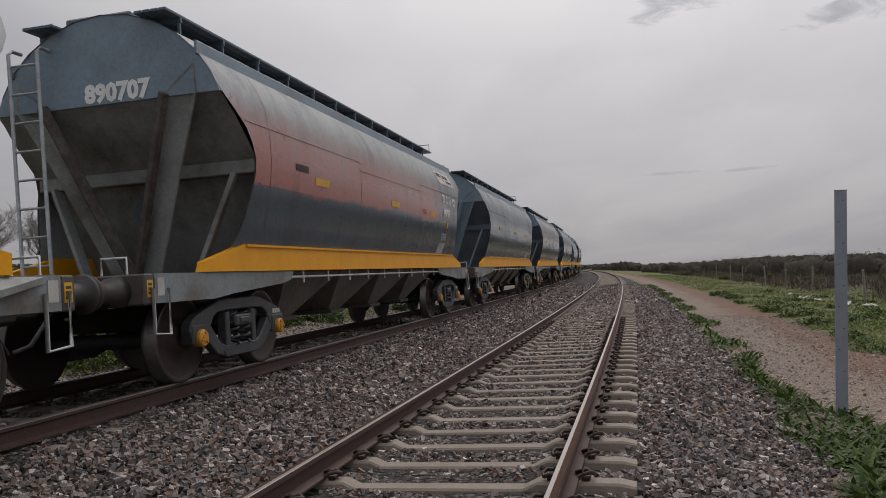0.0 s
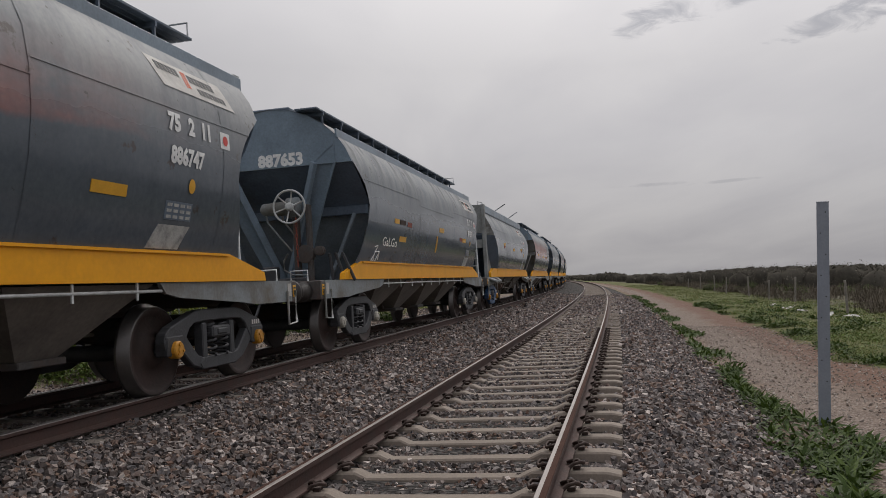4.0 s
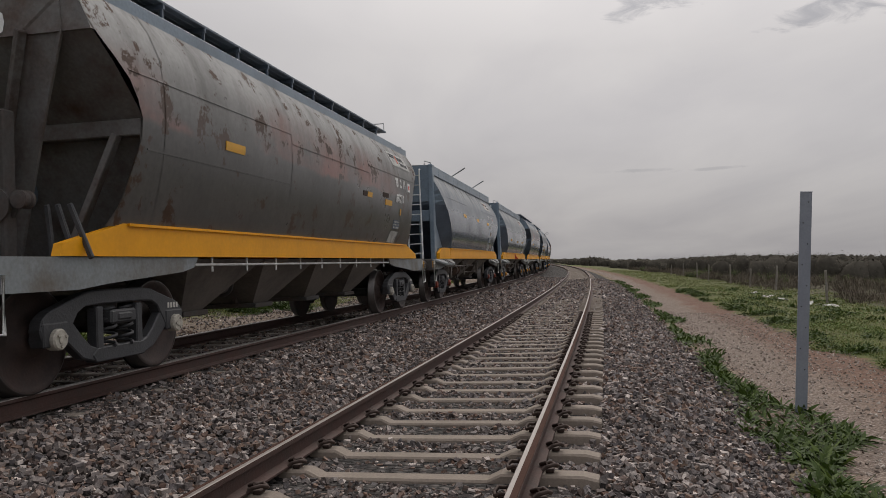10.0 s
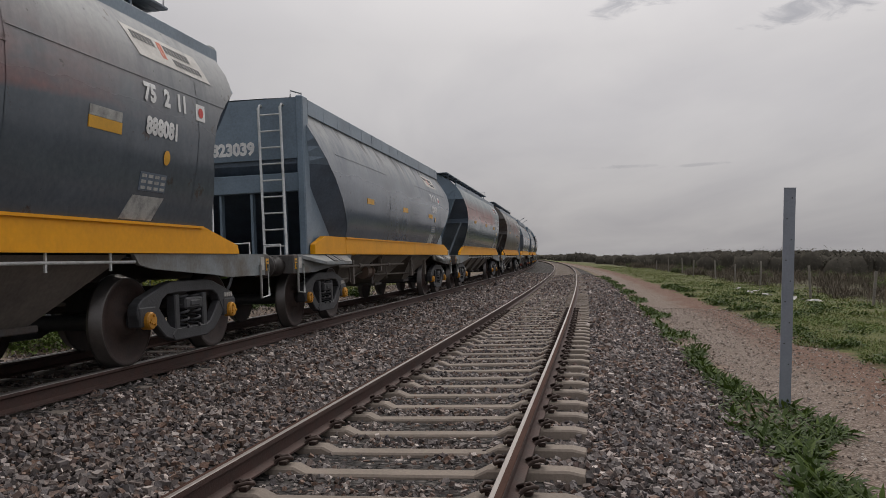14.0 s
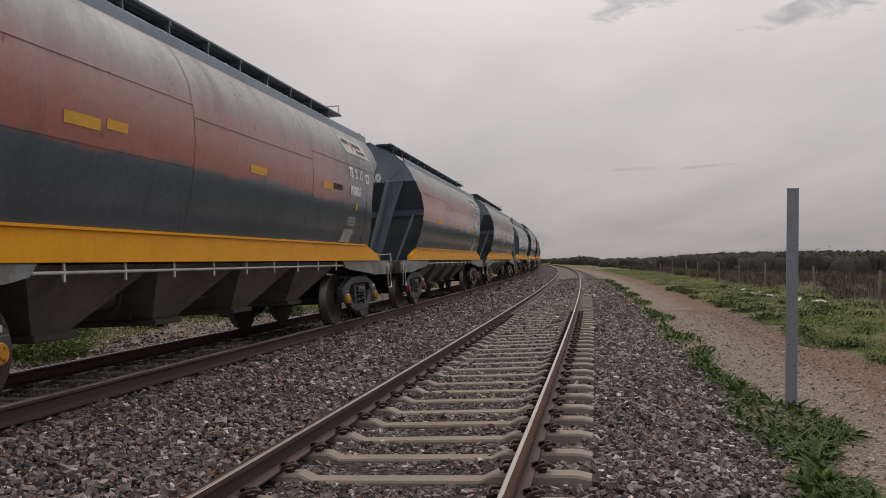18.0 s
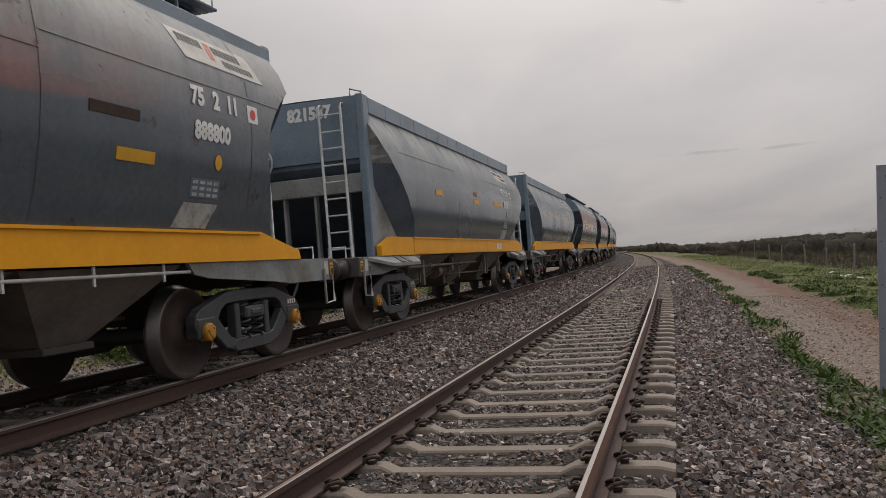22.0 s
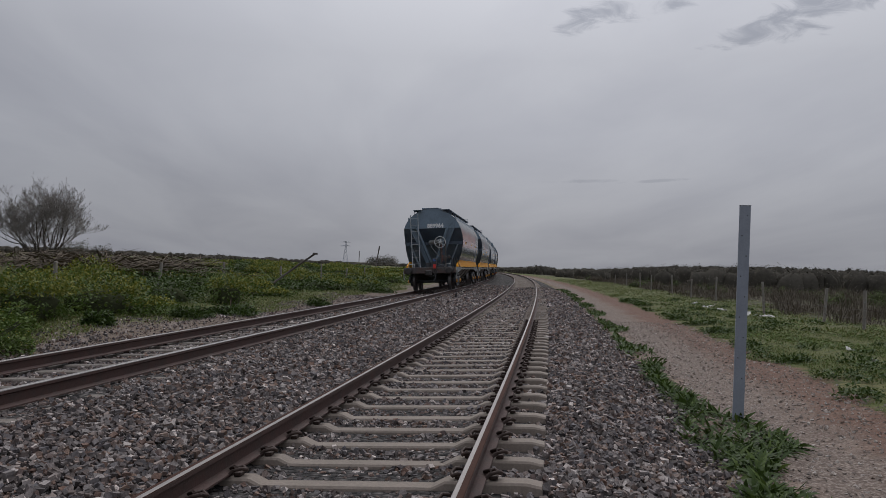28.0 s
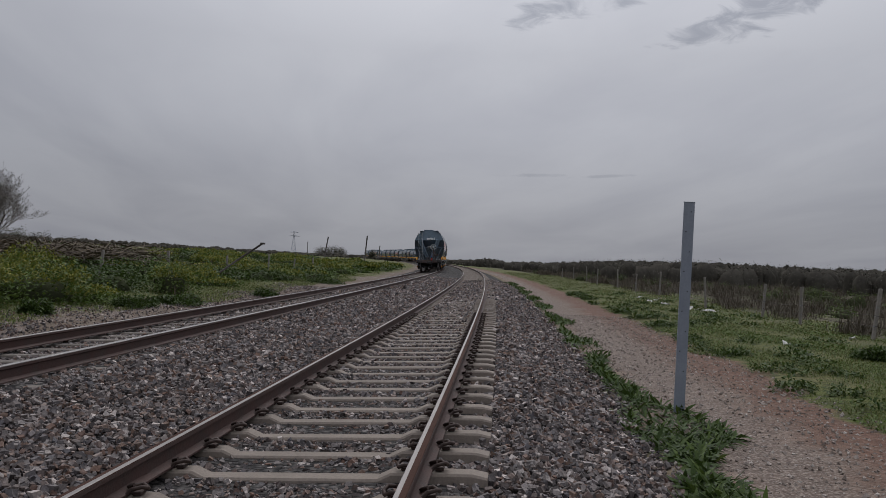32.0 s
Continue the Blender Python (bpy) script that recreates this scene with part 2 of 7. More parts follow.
def hull_mat(name, base, red=0.0, rust=0.0, seed=0.0, rough=0.16, soot=0.0):
    """Weathered wagon paint: faded red band, dust and painted sky sheen on top, streaks down the side, chips and rust.
    """
    m = bpy.data.materials.new(name)
    m.use_nodes = True
    n, l = m.node_tree.nodes, m.node_tree.links
    b = n["Principled BSDF"]
    t = n.new("ShaderNodeTexCoord")
    off = n.new("ShaderNodeVectorMath")
    off.operation = "ADD"
    off.inputs[1].default_value = (seed * 7.3, seed * 13.1, 0)
    l.new(t.outputs["Object"], off.inputs[0])
    sepz = n.new("ShaderNodeSeparateXYZ")
    l.new(t.outputs["Object"], sepz.inputs[0])

    def nz(scale, detail=4, stretch=(1, 1, 1), rgh=0.6):
        mp = n.new("ShaderNodeMapping")
        mp.inputs["Scale"].default_value = stretch
        l.new(off.outputs[0], mp.inputs["Vector"])
        k = n.new("ShaderNodeTexNoise")
        k.inputs["Scale"].default_value, k.inputs["Detail"].default_value = scale, detail
        k.inputs["Roughness"].default_value = rgh
        l.new(mp.outputs[0], k.inputs["Vector"])
        return k.outputs["Fac"]

    def rng(v, a, c, lo=0.0, hi=1.0):
        k = n.new("ShaderNodeMapRange")
        k.inputs["From Min"].default_value, k.inputs["From Max"].default_value = a, c
        k.inputs["To Min"].default_value, k.inputs["To Max"].default_value = lo, hi
        l.new(v, k.inputs["Value"])
        return k.outputs[0]

    def math2(op, a, c):
        k = n.new("ShaderNodeMath")
        k.operation = op
        for i, x in enumerate((a, c)):
            if isinstance(x, (int, float)):
                k.inputs[i].default_value = x
            else:
                l.new(x, k.inputs[i])
        return k.outputs[0]

    def mix(f, a, c, blend="MIX"):
        k = n.new("ShaderNodeMix")
        k.data_type, k.blend_type = "RGBA", blend
        for key, x in (("Factor", f), ("A", a), ("B", c)):
            if isinstance(x, (int, float)):
                k.inputs[key].default_value = x
            elif isinstance(x, tuple):
                k.inputs[key].default_value = (*x, 1)
            else:
                l.new(x, k.inputs[key])
        return k.outputs["Result"]

    z = sepz.outputs["Z"]
    streaks = nz(1.0, 5, (2.5, 2.5, 0.16))
    blotch = nz(0.7, 5)
    fine = nz(16, 4)
    col = mix(rng(blotch, 0.35, 0.7), base, tuple(c * 0.72 for c in base))
    if red:
        lo = 2.14 if red > 0.9 else 2.38
        zz = math2("ADD", z, rng(nz(0.9, 6, (1, 0.6, 0.4)), 0.25, 0.75, -0.12, 0.12))
        band = math2("MULTIPLY", rng(zz, lo, lo + 0.06), rng(zz, 3.2, 2.8))
        patch = math2("MULTIPLY", rng(nz(0.45, 6, (1, 0.7, 1.3)), 0.60 - 0.42 * red, 0.74 - 0.42 * red), rng(sepz.outputs["Y"], 4.4, 2.6))
        col = mix(math2("MULTIPLY", math2("MULTIPLY", band, patch), min(0.97, 0.35 + red * 0.62)), col, (0.40, 0.13, 0.095))
    # pale dust towards the top, with the sky's sheen on the flank painted in
    dust_sheen = math2("MULTIPLY", rng(z, 2.35, 3.15), rng(streaks, 0.3, 0.62, 0.35, 1))
    col = mix(math2("MULTIPLY", dust_sheen, 0.85), col, (0.42, 0.42, 0.415))
    col = mix(math2("MULTIPLY", rng(streaks, 0.56, 0.75), 0.4), col, tuple(c * 0.4 for c in base))
    if soot:                                       # black streaks run down from the roof edge
        run = math2("MULTIPLY", rng(z, 2.98, 3.36), rng(nz(1.1, 5, (1, 2.4, 0.35), 0.65), 0.52, 0.6))
        col = mix(math2("MULTIPLY", run, soot), col, (0.06, 0.058, 0.056))
    if rust:
        chips = rng(nz(2.6, 7, (1, 1, 1), 0.7), 0.64 - rust * 0.10, 0.68 - rust * 0.10)
        col = mix(math2("MULTIPLY", chips, min(1, 0.4 + rust)), col, (0.075, 0.04, 0.025))
    spots = rng(nz(9, 3), 0.70, 0.73)
    col = mix(math2("MULTIPLY", spots, 0.6), col, (0.05, 0.045, 0.042))
    col = mix(rng(fine, 0.2, 0.8, 0.0, 0.5), col, tuple(c * 1.15 for c in base), "SOFT_LIGHT")
    l.new(col, b.inputs["Base Color"])
    l.new(math2("ADD", rng(blotch, 0.3, 0.8, rough - 0.05, rough + 0.12), rng(z, 2.42, 3.1, 0.0, 0.52)), b.inputs["Roughness"])
    bp = n.new("ShaderNodeBump")
    bp.inputs["Strength"].default_value, bp.inputs["Distance"].default_value = 0.22, 0.03
    l.new(nz(1.25, 2), bp.inputs["Height"])
    l.new(bp.outputs[0], b.inputs["Normal"])
    return m


GREY = (0.125, 0.152, 0.182)
M_HULL = {
    "grey": hull_mat("wagon_paint_grey", GREY, 0.0, 0.15, 1, soot=0.45),
    "blue": hull_mat("wagon_paint_blue_grey", (0.138, 0.168, 0.208), 0.0, 0.05, 2, soot=0.75),
    "red": hull_mat("wagon_paint_red_band", (0.118, 0.138, 0.165), 1.0, 0.15, 3),
    "red_faint": hull_mat("wagon_paint_faint_red", (0.12, 0.14, 0.165), 0.5, 0.2, 4),
    "red_green": hull_mat("wagon_paint_red_green", (0.085, 0.14, 0.17), 0.85, 0.15, 5),
    "rusty": hull_mat("wagon_paint_rusty", (0.125, 0.122, 0.118), 0.4, 0.8, 6, 0.3),
}
M_END = mat("wagon_end_paint", (0.185, 0.245, 0.305), 0.36, 0, 0.25, 1.2, 0.15, 30)
M_ENDRUST = mat("rusted_end_paint", (0.165, 0.16, 0.155), 0.7, 0, 0.32, 2.2, 0.25, 30, tint=(0.085, 0.05, 0.035))
M_ENDWORN = mat("dirty_end_paint", (0.27, 0.28, 0.275), 0.6, 0, 0.3, 1.8, 0.2, 30, tint=(0.1, 0.095, 0.085))
M_FLANGERUST = mat("rusted_flange", (0.06, 0.045, 0.038), 0.8, 0, 0.35, 6, 0.3, 40, tint=(0.12, 0.115, 0.11))
M_SLOPE = mat("wagon_slope_sheet", (0.195, 0.235, 0.27), 0.65, 0, 0.3, 1.5, 0.2, 25)
# dark paint; on the sloping end sheets it also holds their shade
M_DARKEND = mat("wagon_dark_paint", (0.105, 0.138, 0.185), 0.5, 0, 0.3, 1.5, 0.15, 25)
M_YELLOW = mat("wagon_yellow_sill", (0.82, 0.36, 0.008), 0.5, 0, 0.1, 1.6, 0.06, 22, tint=(0.5, 0.22, 0.012), spec=0.25)
M_SILL = mat("wagon_grey_sill", (0.215, 0.237, 0.245), 0.6, 0, 0.3, 2.0, 0.15, 30, tint=(0.11, 0.085, 0.06))
M_UNDER = mat("wagon_underframe_grime", (0.075, 0.07, 0.067), 0.85, 0, 0.35, 2.0, 0.3, 30, tint=(0.09, 0.058, 0.045))
M_CYL = mat("brake_cylinder_rust", (0.13, 0.085, 0.062), 0.75, 0, 0.35, 5, 0.2, 40, tint=(0.06, 0.045, 0.04))
M_HOPPER = mat("wagon_hopper_grime", (0.17, 0.148, 0.128), 0.8, 0, 0.3, 1.6, 0.2, 25, tint=(0.085, 0.075, 0.066))
M_BOGIE = mat("cast_steel_bogie", (0.05, 0.051, 0.055), 0.6, 0.0, 0.3, 4, 0.35, 45)
M_WHEEL = mat("wheel_face_rust", (0.058, 0.036, 0.03), 0.7, 0.0, 0.3, 4, 0.25, 40, tint=(0.025, 0.02, 0.018))
M_TREAD = mat("wheel_tread_steel", (0.14, 0.13, 0.125), 0.4, 0.8, 0.15, 5, 0.05, 60)
M_BUFFER = mat("greasy_buffer_steel", (0.05, 0.043, 0.039), 0.55, 0.1, 0.35, 5, 0.2, 40, tint=(0.025, 0.022, 0.021))
M_CAPY = mat("bearing_cap_yellow", (0.6, 0.27, 0.02), 0.5, 0, 0.3, 6, 0.1, 50, rnd=0.2)
M_CAPR = mat("bearing_cap_red", (0.28, 0.06, 0.035), 0.6, 0, 0.3, 6, 0.1, 50)
M_CAPW = mat("bearing_cap_pale", (0.45, 0.42, 0.36), 0.6, 0, 0.3, 6, 0.1, 50)
M_RAILW = mat("handrail_pale_paint", (0.58, 0.59, 0.58), 0.5, 0, 0.25, 5, 0.05, 50)
M_LADDER = mat("ladder_grey_paint", (0.34, 0.36, 0.37), 0.55, 0, 0.3, 5, 0.05, 50)
M_WHITE = mat("white_stencil_paint", (0.82, 0.82, 0.81), 0.7, 0, 0.15, 6, 0.0, 60, tint=(0.4, 0.4, 0.4))
M_HEAD = mat("headstock_grime", (0.085, 0.079, 0.075), 0.75, 0, 0.35, 2.5, 0.2, 30, tint=(0.11, 0.055, 0.04))
M_BLUEBOG = mat("blue_bogie_paint", (0.03, 0.085, 0.19), 0.55, 0, 0.3, 4, 0.2, 45, tint=(0.03, 0.04, 0.06))
M_REFLECT = mat("yellow_reflector", (0.72, 0.37, 0.02), 0.4, 0, 0.12, 5, 0.0, 60)
M_BOARD = mat("operator_board_white", (0.5, 0.48, 0.45), 0.6, 0, 0.25, 4, 0.0, 60, tint=(0.3, 0.28, 0.26))
M_BOARDW = mat("worn_white_panel", (0.45, 0.45, 0.43), 0.7, 0, 0.3, 8, 0.0, 60, tint=(0.14, 0.14, 0.14))
M_BLUE = mat("blue_label", (0.05, 0.12, 0.35), 0.5, 0, 0.1, 5, 0.0, 60)
M_ORANGE = mat("orange_marker", (0.6, 0.1, 0.03), 0.5, 0, 0.2, 5, 0.0, 60)
M_REDLAMP = mat("red_tail_marker", (0.6, 0.04, 0.03), 0.4, 0, 0.1, 5, 0.0, 60)
M_RAILTOP = mat("rail_polished_head", (0.24, 0.215, 0.2), 0.45, 0.6, 0.12, 2, 0.03, 90)
M_RAILMID = mat("rail_brown_head", (0.07, 0.038, 0.029), 0.95, 0.0, 0.2, 2, 0.05, 70, spec=0.08)
M_PEBBLE = island_mat("path_pebble", [(0.22, 0.18, 0.15), (0.36, 0.31, 0.27), (0.13, 0.1, 0.08), (0.5, 0.45, 0.4)])
M_RAIL = mat("rail_rust", (0.066, 0.033, 0.026), 0.8, 0.1, 0.3, 5, 0.25, 50, tint=(0.05, 0.034, 0.028))
M_RAILDULL = mat("rail_dull_head", (0.34, 0.315, 0.295), 0.28, 0.85, 0.2, 2, 0.05, 70)
M_CONC = mat("sleeper_concrete", (0.21, 0.172, 0.14), 0.88, 0, 0.3, 3, 0.3, 45, tint=(0.17, 0.14, 0.11), rnd=0.12)
M_CONCD = mat("sleeper_dirty", (0.17, 0.145, 0.122), 0.9, 0, 0.3, 3, 0.3, 45, tint=(0.09, 0.075, 0.06), rnd=0.2)
M_CLIP = mat("spring_clip_rust", (0.055, 0.032, 0.024), 0.75, 0.2, 0.3, 9, 0.2, 60)
M_POST = mat("galvanised_post", (0.27, 0.295, 0.34), 0.5, 0.15, 0.2, 2.5, 0.1, 40, tint=(0.18, 0.2, 0.24))
M_STONE = island_mat("ballast_stone", [(0.022, 0.019, 0.019), (0.118, 0.092, 0.081), (0.186, 0.163, 0.153), (0.052, 0.044, 0.042), (0.186, 0.124, 0.093), (0.267, 0.227, 0.206), (0.093, 0.087, 0.092), (0.161, 0.097, 0.070), (0.298, 0.262, 0.241), (0.042, 0.035, 0.034), (0.146, 0.132, 0.130), (0.570, 0.496, 0.447)], bump=0.3)
M_LEAF = island_mat("weed_leaf", [(0.048, 0.076, 0.015), (0.081, 0.124, 0.025), (0.121, 0.167, 0.038), (0.063, 0.101, 0.021)], 0.65, 0.18, 0.25)
M_LEAFD = island_mat("dark_leaf", [(0.031, 0.053, 0.012), (0.057, 0.090, 0.018), (0.039, 0.066, 0.014), (0.086, 0.125, 0.025)], 0.6, 0.2, 0.2)
M_GRASS = island_mat("grass_blade", [(0.09, 0.118, 0.028), (0.125, 0.155, 0.04), (0.19, 0.185, 0.07), (0.075, 0.10, 0.026)], 0.6, 0.3, 0.25)
M_MUSTARD = island_mat("yellow_flower", [(0.2, 0.19, 0.03), (0.29, 0.265, 0.035), (0.15, 0.155, 0.028)], 0.6, 0.2, 0.2)
M_YGREEN = island_mat("yellow_green_leaf", [(0.12, 0.135, 0.025), (0.17, 0.175, 0.03), (0.09, 0.115, 0.022), (0.21, 0.2, 0.035)], 0.65, 0.18, 0.25)
M_DRY = island_mat("dry_stalk", [(0.11, 0.085, 0.055), (0.075, 0.055, 0.04), (0.15, 0.12, 0.08)], 0.8, 0.2)
M_TWIG = mat("grey_twigs", (0.25, 0.225, 0.205), 0.9, 0, 0.2, 4, 0.0, 30)
M_BARK = mat("grey_bark", (0.10, 0.085, 0.075), 0.9, 0, 0.3, 4, 0.4, 30)
M_FARTREE = island_mat("far_tree_leaf", [(0.085, 0.088, 0.061), (0.120, 0.107, 0.083), (0.146, 0.124, 0.098), (0.067, 0.076, 0.049)], 0.8, 0.2)
# solid bush fillers, toned down for the shade deep among the leaves
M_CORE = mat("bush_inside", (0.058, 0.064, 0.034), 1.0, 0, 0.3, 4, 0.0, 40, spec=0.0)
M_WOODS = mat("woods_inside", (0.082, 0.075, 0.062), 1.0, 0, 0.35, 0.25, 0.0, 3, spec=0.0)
M_SCRUB = island_mat("brown_scrub", [(0.142, 0.115, 0.088), (0.101, 0.089, 0.065), (0.176, 0.146, 0.115)], 0.85, 0.2)
M_FENCE = mat("weathered_fence_wood", (0.25, 0.225, 0.195), 0.9, 0, 0.3, 6, 0.3, 40)
M_LITTER = mat("pale_litter", (0.62, 0.6, 0.56), 0.7, 0, 0.3, 8, 0.1, 40)


def ground_mat():
    """Earth, worn path, gravel and grass by the distance from the track, which the UV map holds."""
    m = bpy.data.materials.new("open_ground")
    m.use_nodes = True
    n, l = m.node_tree.nodes, m.node_tree.links
    b = n["Principled BSDF"]
    b.inputs["Roughness"].default_value = 0.95
    b.inputs["Specular IOR Level"].default_value = 0.2
    uv = n.new("ShaderNodeUVMap")
    sepu = n.new("ShaderNodeSeparateXYZ")
    l.new(uv.outputs[0], sepu.inputs[0])
    t = n.new("ShaderNodeTexCoord")

    def nz(scale, detail=5, rgh=0.6):
        k = n.new("ShaderNodeTexNoise")
        k.inputs["Scale"].default_value, k.inputs["Detail"].default_value = scale, detail
        k.inputs["Roughness"].default_value = rgh
        l.new(t.outputs["Object"], k.inputs["Vector"])
        return k.outputs["Fac"]

    def rng(v, a, c, lo=0.0, hi=1.0):
        k = n.new("ShaderNodeMapRange")
        k.inputs["From Min"].default_value, k.inputs["From Max"].default_value = a, c
        k.inputs["To Min"].default_value, k.inputs["To Max"].default_value = lo, hi
        l.new(v, k.inputs["Value"])
        return k.outputs[0]

    def math2(op, a, c):
        k = n.new("ShaderNodeMath")
        k.operation = op
        for i, x in enumerate((a, c)):
            if isinstance(x, (int, float)):
                k.inputs[i].default_value = x
            else:
                l.new(x, k.inputs[i])
        return k.outputs[0]

    def mix(f, a, c):
        k = n.new("ShaderNodeMix")
        k.data_type = "RGBA"
        for key, x in (("Factor", f), ("A", a), ("B", c)):
            if isinstance(x, (int, float)):
                k.inputs[key].default_value = x
            elif isinstance(x, tuple):
                k.inputs[key].default_value = (*x, 1)
            else:
                l.new(x, k.inputs[key])
        return k.outputs["Result"]

    off = math2("ADD", sepu.outputs["Y"], rng(nz(0.9, 6), 0.2, 0.8, -0.55, 0.55))
    grass = mix(rng(nz(0.35), 0.4, 0.62), (0.105, 0.118, 0.034), (0.15, 0.138, 0.058))
    grass = mix(rng(nz(5.0), 0.45, 0.62), grass, (0.055, 0.062, 0.022))
    soil = mix(rng(nz(1.4, 6), 0.35, 0.65), (0.31, 0.235, 0.185), (0.19, 0.132, 0.098))
    soil = mix(rng(nz(7, 5), 0.42, 0.62), soil, (0.12, 0.083, 0.063))
    soil = mix(rng(nz(0.5, 4), 0.5, 0.66), soil, (0.165, 0.105, 0.078))
    reddish = math2("MULTIPLY", rng(off, 4.5, 5.1), rng(nz(2.2, 6), 0.25, 0.6, 0.45, 1.0))
    soil = mix(reddish, soil, mix(rng(nz(11, 5), 0.35, 0.65), (0.2, 0.112, 0.078), (0.095, 0.054, 0.039)))
    pebble = n.new("ShaderNodeTexVoronoi")
    pebble.inputs["Scale"].default_value = 26
    l.new(t.outputs["Object"], pebble.inputs["Vector"])
    gravel = mix(rng(pebble.outputs["Distance"], 0.1, 0.6), (0.38, 0.32, 0.27), (0.13, 0.1, 0.083))
    worn = math2("MULTIPLY", rng(off, 2.6, 3.2), rng(off, 6.15, 5.9))
    stony = math2("MULTIPLY", rng(off, 3.2, 3.6), rng(off, 5.0, 4.3))
    path = mix(math2("MULTIPLY", stony, 0.75), soil, gravel)
    path = mix(math2("MULTIPLY", rng(nz(28, 4), 0.5, 0.62), 0.35), path, (0.075, 0.052, 0.04))
    path = mix(math2("MULTIPLY", rng(nz(19, 4), 0.6, 0.68), 0.6), path, (0.34, 0.3, 0.26))
    grass = mix(rng(off, 10.5, 14.0), grass, mix(rng(nz(0.6), 0.4, 0.6), (0.1, 0.085, 0.055), (0.075, 0.075, 0.038)))
    col = mix(worn, grass, path)
    left = math2("MULTIPLY", rng(off, -8.9, -8.0), rng(off, -4.0, -4.5))
    col = mix(left, col, mix(rng(nz(0.8), 0.4, 0.6), gravel, (0.15, 0.115, 0.085)))
    l.new(col, b.inputs["Base Color"])
    bp = n.new("ShaderNodeBump")
    bp.inputs["Strength"].default_value, bp.inputs["Distance"].default_value = 0.7, 0.05
    l.new(math2("ADD", nz(9, 6), math2("MULTIPLY", pebble.outputs["Distance"], 0.5)), bp.inputs["Height"])
    l.new(bp.outputs[0], b.inputs["Normal"])
    return m


M_GROUND = ground_mat()


def ballast_mat():
    """Bed of crushed stone under and beyond the loose stones."""
    m = bpy.data.materials.new("ballast_bed")
    m.use_nodes = True
    n, l = m.node_tree.nodes, m.node_tree.links
    b = n["Principled BSDF"]
    b.inputs["Roughness"].default_value = 0.9
    b.inputs["Specular IOR Level"].default_value = 0.25
    t = n.new("ShaderNodeTexCoord")
    v = n.new("ShaderNodeTexVoronoi")
    v.inputs["Scale"].default_value = 17
    l.new(t.outputs["Object"], v.inputs["Vector"])
    ramp = n.new("ShaderNodeValToRGB")
    for i, (p, c) in enumerate(((0.0, (0.022, 0.02, 0.019)), (1.0, (0.13, 0.116, 0.107)))):
        ramp.color_ramp.elements[i].position, ramp.color_ramp.elements[i].color = p, (*c, 1)
    sepc = n.new("ShaderNodeSeparateColor")
    l.new(v.outputs["Color"], sepc.inputs[0])
    l.new(sepc.outputs[0], ramp.inputs[0])
    # shade between the stones, painted as darker cell edges
    gap = n.new("ShaderNodeMapRange")
    gap.inputs["From Min"].default_value, gap.inputs["From Max"].default_value = 0.25, 0.75
    gap.inputs["To Min"].default_value, gap.inputs["To Max"].default_value = 1.0, 0.25
    l.new(v.outputs["Distance"], gap.inputs["Value"])
    mul = n.new("ShaderNodeMix")
    mul.data_type, mul.blend_type = "RGBA", "MULTIPLY"
    mul.inputs["Factor"].default_value = 1
    l.new(ramp.outputs[0], mul.inputs["A"])
    l.new(gap.outputs[0], mul.inputs["B"])
    l.new(mul.outputs["Result"], b.inputs["Base Color"])
    bp = n.new("ShaderNodeBump")
    bp.inputs["Strength"].default_value, bp.inputs["Distance"].default_value = 1.0, 0.05
    bp.invert = True
    l.new(v.outputs["Distance"], bp.inputs["Height"])
    l.new(bp.outputs[0], b.inputs["Normal"])
    return m


M_BED = ballast_mat()


# ---- mesh helpers ----
def box(bm, x0, x1, y0, y1, z0, z1, m=None):
    v = [bm.verts.new((m @ Vector(p)) if m else p) for p in
         ((x0, y0, z0), (x1, y0, z0), (x1, y1, z0), (x0, y1, z0), (x0, y0, z1), (x1, y0, z1), (x1, y1, z1), (x0, y1, z1))]
    for f in ((0, 3, 2, 1), (4, 5, 6, 7), (0, 1, 5, 4), (1, 2, 6, 5), (2, 3, 7, 6), (3, 0, 4, 7)):
        bm.faces.new([v[i] for i in f])
    return v


def soft_box(bm, x0, x1, y0, y1, z0, z1, w=0.015, m=None):
    b2 = bmesh.new()
    box(b2, x0, x1, y0, y1, z0, z1)
    bmesh.ops.bevel(b2, geom=b2.edges[:], offset=w, segments=1, affect="EDGES")
    add(bm, b2, m)


def add(bm, b2, m=None):
    """Put the mesh b2 into bm."""
    made = {}
    for v in b2.verts:
        made[v] = bm.verts.new(m @ v.co if m else v.co)
    for f in b2.faces:
        nf = bm.faces.new([made[v] for v in f.verts])
        nf.smooth, nf.material_index = f.smooth, f.material_index
    b2.free()


def prism(bm, outline, axis, lo, hi):
    """A plate: a closed outline in the plane across axis (0: y,z; 1: x,z; 2: x,y), from lo to hi."""
    def at(p, d):
        return ((d, p[0], p[1]), (p[0], d, p[1]), (p[0], p[1], d))[axis]
    a = [bm.verts.new(at(p, lo)) for p in outline]
    b = [bm.verts.new(at(p, hi)) for p in outline]
    fs = [bm.faces.new(a), bm.faces.new(b[::-1])]
    k = len(a)
    for i in range(k):
        fs.append(bm.faces.new((a[i], b[i], b[(i + 1) % k], a[(i + 1) % k])))
    bmesh.ops.recalc_face_normals(bm, faces=fs)


